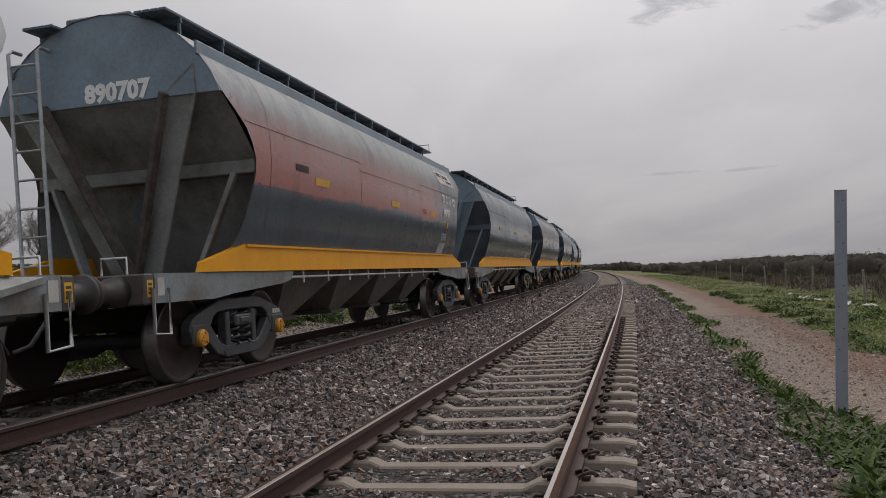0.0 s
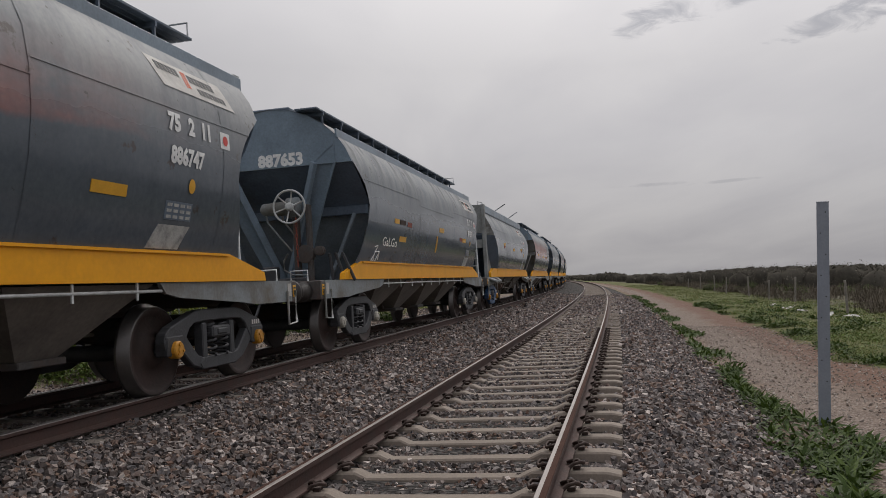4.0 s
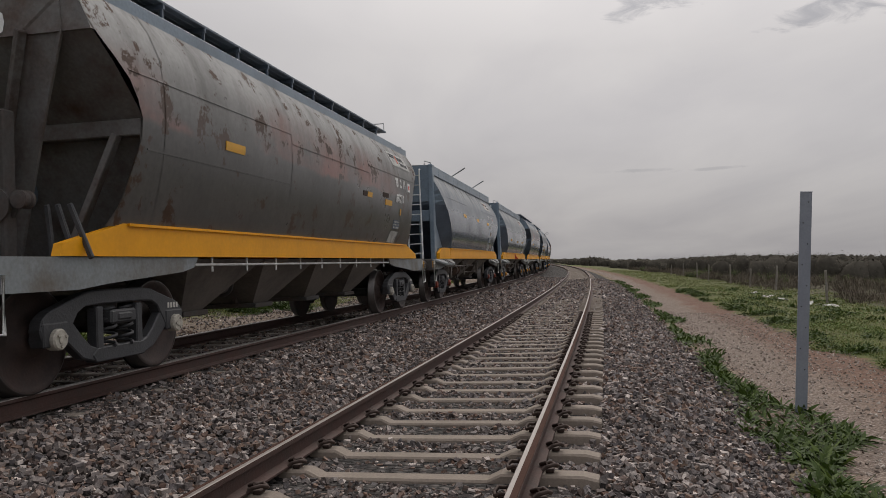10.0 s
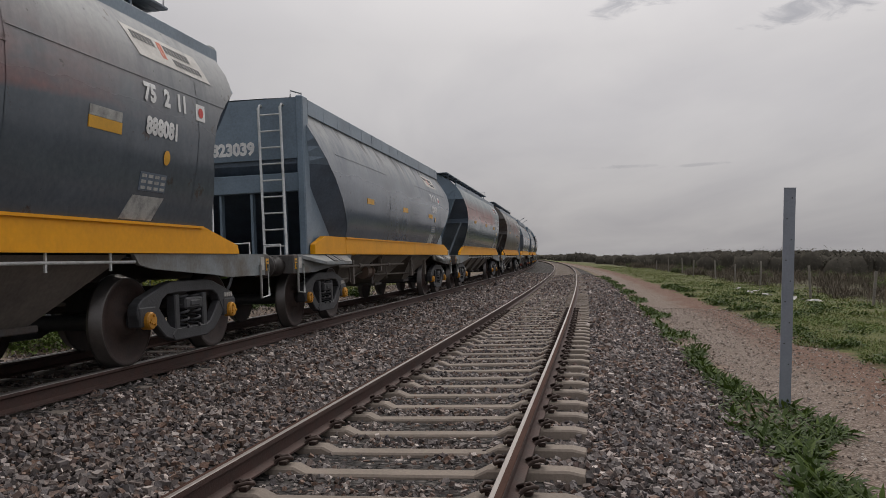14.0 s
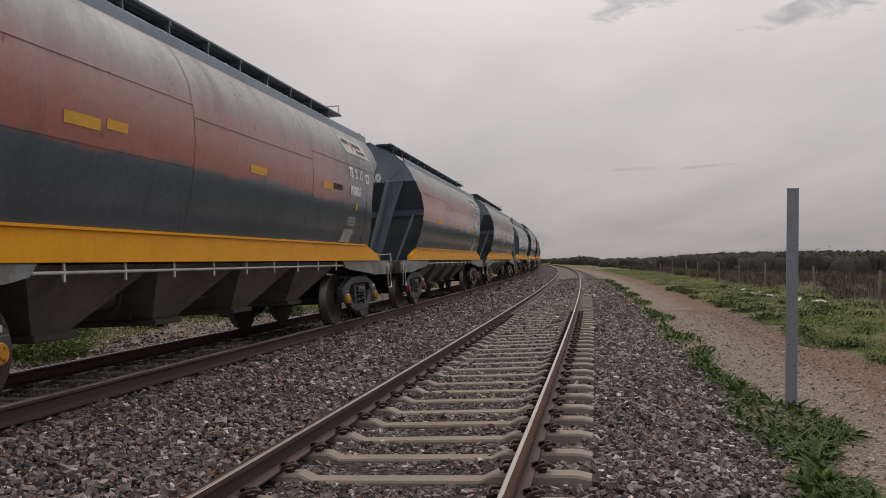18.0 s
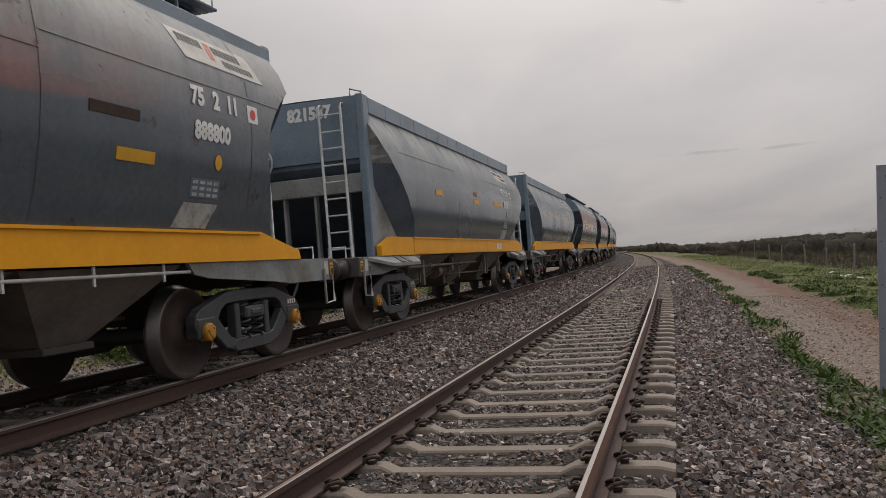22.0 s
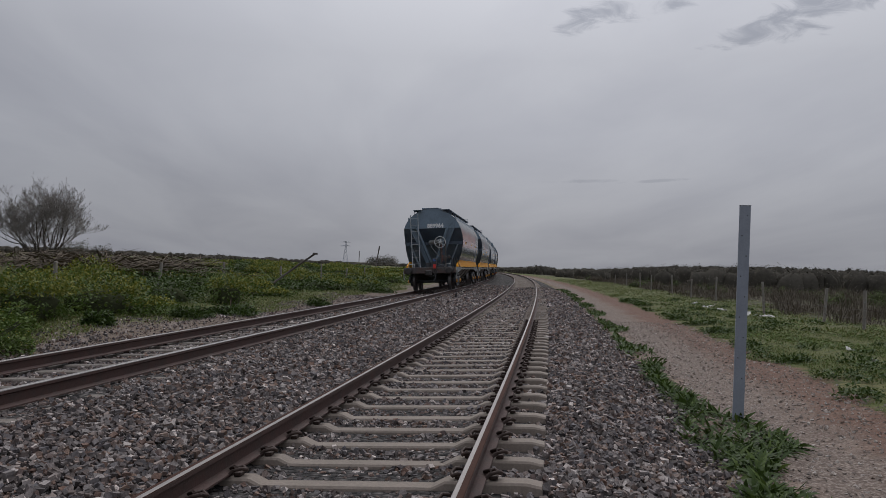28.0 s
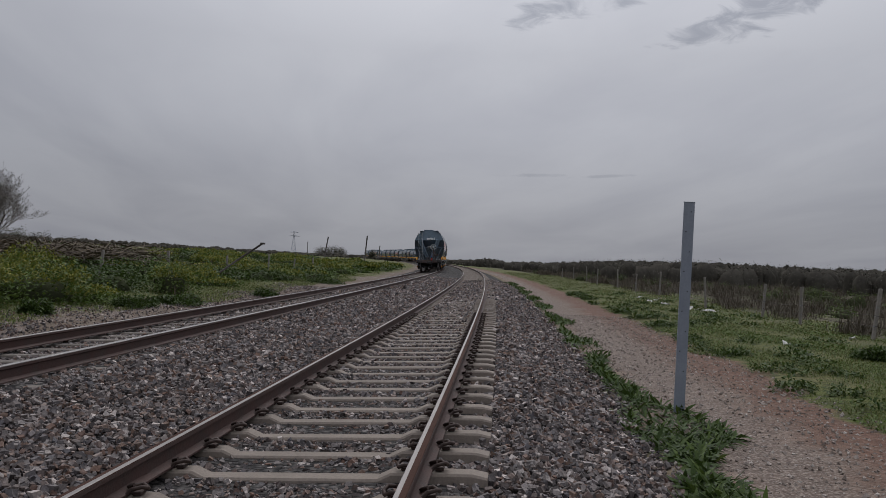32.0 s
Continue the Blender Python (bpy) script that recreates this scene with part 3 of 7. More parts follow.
def tube(bm, pts, r, seg=6, closed=False):
    """A bent rod along pts."""
    pts = [Vector(p) for p in pts]
    rings, k = [], len(pts)
    for i, p in enumerate(pts):
        a = pts[(i - 1) % k] if (closed or i > 0) else p
        c = pts[(i + 1) % k] if (closed or i < k - 1) else p
        d = (c - a).normalized()
        side = d.cross(Vector((0.13, 0.21, 0.97)))
        if side.length < 0.2:
            side = d.cross(Vector((1, 0.1, 0)))
        side.normalize()
        up = side.cross(d)
        rings.append([bm.verts.new(p + r * (math.cos(2 * math.pi * j / seg) * side + math.sin(2 * math.pi * j / seg) * up)) for j in range(seg)])
    for i in range(k if closed else k - 1):
        r0, r1 = rings[i], rings[(i + 1) % k]
        for j in range(seg):
            f = bm.faces.new((r0[j], r0[(j + 1) % seg], r1[(j + 1) % seg], r1[j]))
            f.smooth = True
    if not closed:
        bm.faces.new(rings[0])
        bm.faces.new(rings[-1][::-1])


def lathe(bm, profile, axis, centre=(0, 0, 0), seg=24, smooth=True):
    """Turned shape: (place along the axis, radius) pairs; axis 0 or 1."""
    cx, cy, cz = centre
    rings = []
    for a, r in profile:
        ring = []
        for j in range(seg):
            c, s = math.cos(2 * math.pi * j / seg) * r, math.sin(2 * math.pi * j / seg) * r
            ring.append(bm.verts.new((cx + a, cy + c, cz + s) if axis == 0 else (cx + c, cy + a, cz + s)))
        rings.append(ring)
    fs = []
    for r0, r1 in zip(rings, rings[1:]):
        for j in range(seg):
            f = bm.faces.new((r0[j], r0[(j + 1) % seg], r1[(j + 1) % seg], r1[j]))
            f.smooth = smooth
            fs.append(f)
    fs += [bm.faces.new(rings[0]), bm.faces.new(rings[-1])]
    bmesh.ops.recalc_face_normals(bm, faces=fs)


def mesh_of(name, bm, material):
    me = bpy.data.meshes.new(name)
    bm.normal_update()
    bm.to_mesh(me)
    bm.free()
    for m in (material if isinstance(material, (list, tuple)) else [material]):
        me.materials.append(m)
    return me


def part(name, bm, material, parent, label=""):
    ob = new(name, mesh_of(name, bm, material))
    ob.parent = parent
    if label:
        tagged(ob, label)
    return ob


def np_mesh(name, verts, faces, material, smooth=False, uv=None):
    """A mesh from arrays: verts (n, 3), faces (m, 3 or 4)."""
    verts, faces = np.asarray(verts, np.float32), np.asarray(faces, np.int32)
    me = bpy.data.meshes.new(name)
    k = faces.shape[1]
    me.vertices.add(len(verts))
    me.vertices.foreach_set("co", verts.ravel())
    me.loops.add(faces.size)
    me.loops.foreach_set("vertex_index", faces.ravel())
    me.polygons.add(len(faces))
    me.polygons.foreach_set("loop_start", np.arange(0, faces.size, k, dtype=np.int32))
    me.polygons.foreach_set("use_smooth", np.full(len(faces), smooth))
    if uv is not None:
        lay = me.uv_layers.new(name="UVMap")
        lay.data.foreach_set("uv", np.asarray(uv, np.float32)[faces.ravel()].ravel())
    me.update()
    me.validate()
    me.materials.append(material)
    return me


RNG = np.random.default_rng(7)

# ---- ground ----
N_KEYS = [-2500, -400, -120, -60, -40, -30, -24, -19, -15, -12, -9.4, -7.2, -6.6, 2.2, 2.7, 3.3, 4.0, 5.9, 7.0, 12, 18, 40, 90, 200, 500, 2500]
Z_KEYS = [0.0, 0.0, 0.2, 0.22, 0.2, 0.18, 0.12, 0.0, -0.2, -0.33, -0.42, -0.48, -0.55, -0.62, -0.56, -0.50, -0.54, -0.52, -0.44, -0.5, -0.65, -0.8, -0.9, -0.6, 0.0, 0.0]


def ground_z(s, n):
    """Height of the open ground at s along and n beside the near track."""
    z = np.interp(n, N_KEYS, Z_KEYS)
    rough = np.clip((np.abs(n - 4) - 2.5) / 8, 0.0, 1.0)
    z = z + rough * (0.09 * np.sin(s * 0.31 + n * 0.17) * np.sin(n * 0.37 + 1.3) + 0.05 * np.sin(s * 0.9 + 2 * np.sin(n * 0.8)))
    rut = 0.025 * np.exp(-((n - 4.2) / 0.3) ** 2) + 0.025 * np.exp(-((n - 5.5) / 0.3) ** 2)
    return z - rut


def build_ground():
    s_lines = np.concatenate([np.arange(-40, 0, 4), np.arange(0, 40, 0.5), np.arange(40, 120, 2), np.arange(120, 520, 10)])
    n_lines = np.unique(np.round(np.concatenate([[-420, -250, -150, -100, -80], np.arange(-60, -20, 2.5), np.arange(-20, -6, 0.7), np.arange(-6, 2, 2.0),
                                                 np.arange(2, 8, 0.3), np.arange(8, 20, 1.0), np.arange(20, 60, 5), [80, 120, 180, 260, 420]]), 3))
    S, N = np.meshgrid(s_lines, n_lines, indexing="ij")
    X, Y, _ = place(S, N)
    Z = ground_z(S, N)
    V = np.stack([X, Y, Z], -1).reshape(-1, 3)
    UV = np.stack([S, N], -1).reshape(-1, 2)
    a, b = S.shape
    i = np.arange(a * b).reshape(a, b)
    F = np.stack([i[:-1, :-1], i[:-1, 1:], i[1:, 1:], i[1:, :-1]], -1).reshape(-1, 4)
    # the far plain, out to the horizon, just under the near sheet
    g = np.array([-4500, -2500, -1200, -500, 0, 500, 1200, 2500, 4500.0])
    GX, GY = np.meshgrid(g, g, indexing="ij")
    far = np.stack([GX, GY, np.where(np.hypot(GX, GY) > 600, -0.3, -1.4)], -1).reshape(-1, 3)
    j = np.arange(81).reshape(9, 9) + len(V)
    F2 = np.stack([j[:-1, :-1], j[1:, :-1], j[1:, 1:], j[:-1, 1:]], -1).reshape(-1, 4)
    V, UV = np.concatenate([V, far]), np.concatenate([UV, np.full((81, 2), 40.0)])
    F[:] = F[:, ::-1]
    me = np_mesh("ground", V, np.concatenate([F, F2]), M_GROUND, True, UV)
    return tagged(new("ground", me), "open grassy ground with a worn dirt path beside the railway", "ground", kind="structure")


build_ground()


# ballast bed: canted under each track, shoulders at both sides
BED = [(-7.6, -0.62), (-7.0, -0.47), (-6.2, -0.33), (-5.6, -0.29), (-5.02, -0.285), (-3.5, -0.205), (-3.28, -0.13), (-2.9, -0.13), (-2.2, -0.19), (-1.35, -0.20), (-0.98, -0.215), (-0.84, -0.275), (0.0, -0.25), (0.8, -0.185), (1.35, -0.185), (1.75, -0.18), (2.35, -0.36), (2.95, -0.60)]


def bed_z(n):
    return np.interp(n, [p[0] for p in BED], [p[1] for p in BED])


def build_bed():
    s_lines = np.concatenate([np.arange(-30, 40, 1.0), np.arange(40, 520, 5)])
    n_lines = np.array([p[0] for p in BED])
    S, N = np.meshgrid(s_lines, n_lines, indexing="ij")
    X, Y, _ = place(S, N)
    V = np.stack([X, Y, bed_z(N)], -1).reshape(-1, 3)
    a, b = S.shape
    i = np.arange(a * b).reshape(a, b)
    F = np.stack([i[:-1, :-1], i[1:, :-1], i[1:, 1:], i[:-1, 1:]], -1).reshape(-1, 4)[:, ::-1]
    me = np_mesh("ballast_bed", V, F, M_BED, True)
    return tagged(new("ballast_bed", me), "grey crushed stone ballast bed under two tracks", "ballast", kind="structure")


ballast = build_bed()


# ---- tracks ----
HEADP = [(-0.033, -0.003), (-0.026, 0.0), (0.026, 0.0), (0.033, -0.003), (0.034, -0.010), (-0.034, -0.010)]
WEBP = [(-0.036, -0.0102), (-0.036, -0.035), (-0.01, -0.05), (-0.009, -0.13), (-0.07, -0.150), (-0.07, -0.163), (0.07, -0.163), (0.07, -0.150), (0.009, -0.13), (0.01, -0.05), (0.036, -0.035), (0.036, -0.0102)]


def rail(name, n0, side, parent, top):
    """One rail swept along the line; side -1 or +1 of the track whose centre is at n0."""
    tilt = math.asin(CANT / GAUGE)
    s = np.concatenate([np.arange(-20, 120, 2.0), np.arange(120, 520, 6)])
    strip = [(-side * a, b) for a, b in ((0.003, 0.0), (0.029, -0.0005), (0.0335, -0.004), (0.0335, -0.003), (0.029, 0.0009), (0.003, 0.0009))]
    for prof, m, nm in ((HEADP, M_RAILMID if top is M_RAILTOP else top, "rail_head"), (WEBP, M_RAIL, "rail_web"), (strip, M_RAILTOP, "running_edge")):
        P = np.array(prof)
        k = len(P)
        n = n0 + side * GAUGE / 2 * math.cos(tilt) + P[:, 0] * math.cos(tilt) - P[:, 1] * math.sin(tilt)
        z = side * CANT / 2 + P[:, 1] * math.cos(tilt) + P[:, 0] * math.sin(tilt)
        S, N = np.meshgrid(s, n, indexing="ij")
        X, Y, _ = place(S, N)
        V = np.stack([X, Y, np.broadcast_to(z, X.shape)], -1).reshape(-1, 3)
        i = np.arange(len(s) * k).reshape(len(s), k)
        r = np.roll(i, -1, 1)
        F = np.stack([i[:-1], r[:-1], r[1:], i[1:]], -1).reshape(-1, 4)
        ob = new(nm, np_mesh(nm, V, F, m))
        ob.parent = parent
        if nm == "rail_head":
            tagged(ob, "dull brown steel rail head")
        elif nm == "running_edge":
            tagged(ob, "bright worn strip on the rail head")
        else:
            tagged(ob, "rust-brown rail web and foot")


def sleeper_mesh(m, worn=False):
    """Concrete sleeper, thinner in the middle, with raised rail seats; a worn one is flat."""
    bm = bmesh.new()
    prof = [(-1.3, -0.20), (-1.2, -0.178), (-0.67, -0.172), (-0.58, -0.214), (0.58, -0.214), (0.67, -0.172), (1.2, -0.178), (1.3, -0.20)]
    if worn:
        prof = [(-1.3, -0.215), (-1.22, -0.196), (-0.6, -0.192), (0.0, -0.202), (0.6, -0.19), (1.22, -0.196), (1.3, -0.22)]
    rows = []
    for x, z in prof:
        rows.append([bm.verts.new((x, -0.12, -0.36)), bm.verts.new((x, -0.085, z - 0.014)), bm.verts.new((x, -0.068, z)), bm.verts.new((x, 0.068, z)),
                     bm.verts.new((x, 0.085, z - 0.014)), bm.verts.new((x, 0.12, -0.36))])
    for a, b in zip(rows, rows[1:]):
        for j in range(5):
            bm.faces.new((a[j], b[j], b[j + 1], a[j + 1]))
    bm.faces.new(rows[0])
    bm.faces.new(rows[-1][::-1])
    return mesh_of("sleeper", bm, m)


def clip_mesh():
    """Sprung rail clip: a bent round bar."""
    bm = bmesh.new()
    tube(bm, [(-0.005, -0.06, 0.0), (0.03, -0.065, 0.035), (0.08, -0.04, 0.045), (0.1, 0.0, 0.03), (0.09, 0.04, 0.015), (0.05, 0.062, 0.035), (0.0, 0.06, 0.025), (-0.012, 0.0, 0.035), (0.03, -0.02, 0.05)], 0.0135, 5)
    soft_box(bm, 0.02, 0.075, -0.035, 0.035, -0.012, 0.015, 0.005)
    return mesh_of("rail_clip", bm, M_CLIP)


def build_track(name, n0, label, top, conc, phase, step):
    root = tagged(new(name), label, "railway track", kind="structure")
    for side in (-1, 1):
        rail(name, n0, side, root, top)
    sl, cl = sleeper_mesh(conc, n0 != 0.0), clip_mesh()
    rest_v = []
    tv = np.array([v.co for v in sl.vertices])
    for k in range(620):
        s = phase + k * step
        m = track_pose(s, n0)
        if k < 300:
            ob = new("sleeper", sl)
            ob.parent = root
            jig = RNG.normal(0, 1, 3)
            ob.matrix_basis = m @ pose(0, 0.012 * jig[0], -0.004 * abs(jig[1]), 0, 0, 0.35 * jig[2])
            if 10 < k < 48 and n0 == 0.0:
                for x, flip in ((-GAUGE / 2 - 0.065, 180), (-GAUGE / 2 + 0.065, 0), (GAUGE / 2 - 0.065, 180), (GAUGE / 2 + 0.065, 0)):
                    c = new("rail_clip", cl)
                    c.parent = ob
                    c.matrix_basis = pose(x, 0, -0.158, 0, 0, flip)
        else:
            M = np.array(m)
            rest_v.append(tv @ M[:3, :3].T + M[:3, 3])
    polys = [list(p.vertices) for p in sl.polygons]
    allv = np.concatenate(rest_v)
    me = bpy.data.meshes.new("far_sleepers")
    me.from_pydata(allv.tolist(), [], [[i + b for i in f] for b in range(0, len(allv), len(tv)) for f in polys])
    me.materials.append(conc)
    ob = tagged(new("far_sleepers", me), "concrete sleepers in the distance", kind="stuff")
    ob.parent = root
    return root


build_track("track_near", 0.0, "near railway track with concrete sleepers and polished rails", M_RAILTOP, M_CONC, 5.6 - 0.61 * 22, 0.61)
build_track("track_far", -SPACING, "second railway track with dirty half-buried sleepers", M_RAILDULL, M_CONCD, 0.4 - 0.66 * 14, 0.66)


# ---- wagons ----
WHEEL_R = 0.46
KIND = {
    "A": dict(pitch=15.448, bogie=10.503),
    "B": dict(pitch=14.795, bogie=10.316),
}
WB = 1.85
SEC_A = [(1.26, 1.42), (1.36, 1.72), (1.44, 2.08), (1.48, 2.42), (1.475, 2.75), (1.43, 3.06), (1.32, 3.32), (1.16, 3.56), (0.95, 3.76), (0.66, 3.94), (0.34, 4.05), (0.0, 4.09)]
SEC_B = [(1.28, 1.42), (1.38, 1.75), (1.43, 2.1), (1.44, 2.42), (1.40, 2.72), (1.31, 3.0), (1.20, 3.22), (1.10, 3.38), (1.07, 3.45), (1.07, 3.69), (0.55, 3.70), (0.0, 3.71)]


def edge_a(z):
    return float(np.interp(z, [1.37, 1.45, 1.6, 1.92, 2.25, 2.5, 2.8, 3.05, 3.1, 3.5], [5.62, 5.58, 5.48, 5.4, 5.3, 5.31, 5.53, 5.88, 5.95, 5.97]))


def rear_b(z):
    return float(np.interp(z, [1.4, 1.55, 1.65, 1.8, 2.03, 2.4, 2.74, 3.03, 3.3, 3.5], [4.36, 4.38, 4.46, 4.6, 4.84, 5.28, 5.66, 5.9, 5.97, 6.0]))


def front_b(z):
    return float(np.interp(z, [1.4, 1.64, 1.75, 2.0, 2.25, 2.56, 2.81, 2.95, 3.12, 3.3, 3.5], [4.4, 4.6, 4.76, 5.19, 5.6, 5.97, 6.2, 6.24, 6.18, 6.04, 5.98]))


def sec_x(sec, z):
    return float(np.interp(z, [p[1] for p in sec], [p[0] for p in sec]))


def hull_bm(sec, rear, front, cols=15):
    """The barrel of the wagon, a sheet whose ends are cut back towards the sill."""
    bm = bmesh.new()
    fine = []
    for (x0, z0), (x1, z1) in zip(sec, sec[1:]):
        fine += [(x0, z0), ((x0 + x1) / 2, (z0 + z1) / 2)] if z1 - z0 > 0.2 else [(x0, z0)]
    fine.append(sec[-1])
    ring = fine + [(-x, z) for x, z in fine[-2::-1]]
    grid = [[bm.verts.new((x, -rear(z) + (rear(z) + front(z)) * j / cols, z)) for j in range(cols + 1)] for x, z in ring]
    for a, b in zip(grid, grid[1:]):
        for j in range(cols):
            f = bm.faces.new((a[j], a[j + 1], b[j + 1], b[j]))
            f.smooth = True
    return bm


def sheet(rows):
    """A smooth sheet through rows of points."""
    bm = bmesh.new()
    grid = [[bm.verts.new(p) for p in row] for row in rows]
    for a, b in zip(grid, grid[1:]):
        for p, q, r, t in zip(a, a[1:], b[1:], b):
            bm.faces.new((p, q, r, t))
    return bm


def slanted(sec, ya, yb, z0, z1, lean, proud=0.007, steps=4):
    """A thin plate on the hull's side whose upper edge is shifted by lean along it."""
    rows = []
    for i in range(steps + 1):
        z = z0 + (z1 - z0) * i / steps
        x, d = sec_x(sec, z) + proud, lean * i / steps
        rows.append([(x - proud - 0.003, ya + d, z), (x, ya + d, z), (x, yb + d, z), (x - proud - 0.003, yb + d, z)])
    return sheet(rows)


def band_on(sec, y0, y1, z0, z1, proud=0.006, steps=6):
    """A thin plate that follows the side of the hull."""
    bm = bmesh.new()
    cols = []
    for i in range(steps + 1):
        z = z0 + (z1 - z0) * i / steps
        x = sec_x(sec, z)
        cols.append([bm.verts.new((x + proud, y0, z)), bm.verts.new((x + proud, y1, z)), bm.verts.new((x - 0.004, y0, z)), bm.verts.new((x - 0.004, y1, z))])
    for a, b in zip(cols, cols[1:]):
        bm.faces.new((a[0], a[1], b[1], b[0]))
        bm.faces.new((a[0], b[0], b[2], a[2]))
        bm.faces.new((a[1], a[3], b[3], b[1]))
    bm.faces.new((cols[0][0], cols[0][2], cols[0][3], cols[0][1]))
    bm.faces.new((cols[-1][0], cols[-1][1], cols[-1][3], cols[-1][2]))
    return bm


def beam(bm, a, b, w, d):
    """A straight box-section member from a to b."""
    a, b = Vector(a), Vector(b)
    y = (b - a).normalized()
    x = y.cross(Vector((0, 0, 1)))
    x = x.normalized() if x.length > 0.05 else Vector((1, 0, 0))
    z = x.cross(y)
    m = Matrix((x, y, z)).transposed().to_4x4()
    m.translation = a
    soft_box(bm, -w / 2, w / 2, 0, (b - a).length, -d / 2, d / 2, 0.01, m)


def wheelset(parent, y, cap):
    ws = new("wheelset")
    ws.parent = parent
    ws.matrix_basis = pose(0, y, WHEEL_R)
    bm = bmesh.new()
    lathe(bm, [(-1.16, 0.07), (-0.95, 0.075), (-0.8, 0.085), (0.8, 0.085), (0.95, 0.075), (1.16, 0.07)], 0, seg=14)
    part("axle", bm, M_BOGIE, ws)
    for side in (-1, 1):
        bm = bmesh.new()
        prof = [(-0.075, 0.49), (-0.045, 0.49), (-0.03, WHEEL_R + 0.004), (0.062, WHEEL_R - 0.004), (0.067, WHEEL_R - 0.02), (0.06, 0.40), (0.02, 0.37), (0.0, 0.25),
                (0.03, 0.16), (0.09, 0.14), (0.09, 0.09)]
        lathe(bm, [(side * (0.873 + a), r) for a, r in prof], 0, seg=36)
        for f in bm.faces:
            c = f.calc_center_median()
            f.material_index = 1 if math.hypot(c.y, c.z) > 0.44 else 0
        part("wheel", bm, [M_WHEEL, M_TREAD], ws)
        bm = bmesh.new()
        lathe(bm, [(side * a, r) for a, r in [(1.12, 0.09), (1.205, 0.09), (1.22, 0.078), (1.22, 0.04), (1.23, 0.035)]], 0, seg=18, smooth=False)
        for j in range(3):
            th = j * 2.094 + 0.4
            lathe(bm, [(side * 1.218, 0.014), (side * 1.236, 0.014)], 0, (0, 0.055 * math.cos(th), 0.055 * math.sin(th)), 6, False)
        part("bearing_cap", bm, cap, ws)
    return ws


def bogie(parent, y):
    """Three-piece bogie: cast side frames with windows, bolster and spring nests."""
    root = new("bogie")
    root.parent = parent
    root.matrix_basis = pose(0, y, 0)
    h = WB / 2
    for side in (-1, 1):
        x0, x1 = side * 1.04, side * 1.16
        bm = bmesh.new()
        lo, hi = min(x0, x1), max(x0, x1)
        top = [(-h - 0.18, 0.54), (-h - 0.15, 0.63), (-h - 0.06, 0.69), (-0.72, 0.77), (-0.52, 0.83), (-0.36, 0.85), (0.36, 0.85), (0.52, 0.83), (0.72, 0.77), (h + 0.06, 0.69), (h + 0.15, 0.63), (h + 0.18, 0.54)]
        under = [(h + 0.18, 0.54), (h + 0.15, 0.45), (h - 0.16, 0.46), (0.68, 0.58), (0.62, 0.66), (0.52, 0.71), (0.3, 0.72), (-0.3, 0.72), (-0.52, 0.71), (-0.62, 0.66), (-0.68, 0.58), (-h + 0.16, 0.46), (-h - 0.15, 0.45), (-h - 0.18, 0.54)]
        prism(bm, top + under[1:-1], 0, lo, hi)
        prism(bm, [(-0.38, 0.2), (0.38, 0.2), (0.44, 0.27), (0.36, 0.335), (-0.36, 0.335), (-0.44, 0.27)], 0, lo, hi)
        for e in (-1, 1):
            prism(bm, [(e * 0.40, 0.215), (e * 0.56, 0.26), (e * (h - 0.12), 0.45), (e * (h - 0.02), 0.55), (e * (h - 0.22), 0.61), (e * 0.55, 0.45), (e * 0.44, 0.36), (e * 0.34, 0.33)], 0, lo + 0.008, hi - 0.008)
            prism(bm, [(e * 0.26, 0.32), (e * 0.36, 0.32), (e * 0.36, 0.70), (e * 0.26, 0.70)], 0, lo + 0.004, hi - 0.004)
            prism(bm, [(e * h - 0.15, 0.4), (e * h + 0.15, 0.4), (e * h + 0.16, 0.6), (e * h - 0.16, 0.6)], 0, lo - 0.01, hi + 0.012)
        bmesh.ops.bevel(bm, geom=[e for e in bm.edges if len(e.link_faces) == 2 and e.calc_face_angle(0) > 0.6], offset=0.012, segments=1, affect="EDGES")
        part("side_frame", bm, M_BOGIE, root)
        bm = bmesh.new()
        for yy in (-0.13, 0.13):
            pts = [(side * 1.1 + 0.075 * math.cos(a), yy + 0.075 * math.sin(a), 0.33 + 0.028 * a / 2.0) for a in np.linspace(0, 6.28 * 4, 40)]
            tube(bm, pts, 0.017, 5)
        part("spring_nest", bm, M_BOGIE, root)
        bm = bmesh.new()
        for i in range(4):
            soft_box(bm, min(side * 1.158, side * 1.166), max(side * 1.158, side * 1.166), h - 0.12 + 0.055 * i, h - 0.085 + 0.055 * i, 0.62, 0.675, 0.002)
        part("cast_mark", bm, M_BOARD, root, "row of small pale painted bars")
        bm = bmesh.new()
        soft_box(bm, lo - 0.02, hi + 0.035, -0.2, 0.2, 0.53, 0.66, 0.02)
        soft_box(bm, lo, hi + 0.05, -0.11, 0.11, 0.56, 0.63, 0.015)
        part("bolster_end", bm, M_BOGIE, root)
    bm = bmesh.new()
    soft_box(bm, -1.02, 1.02, -0.18, 0.18, 0.52, 0.8, 0.03)
    part("bolster", bm, M_UNDER, root)
    return root


def handle(parent, name, pts, r=0.014, m=None):
    bm = bmesh.new()
    tube(bm, pts, r, 6)
    return part(name, bm, m or M_RAILW, parent)


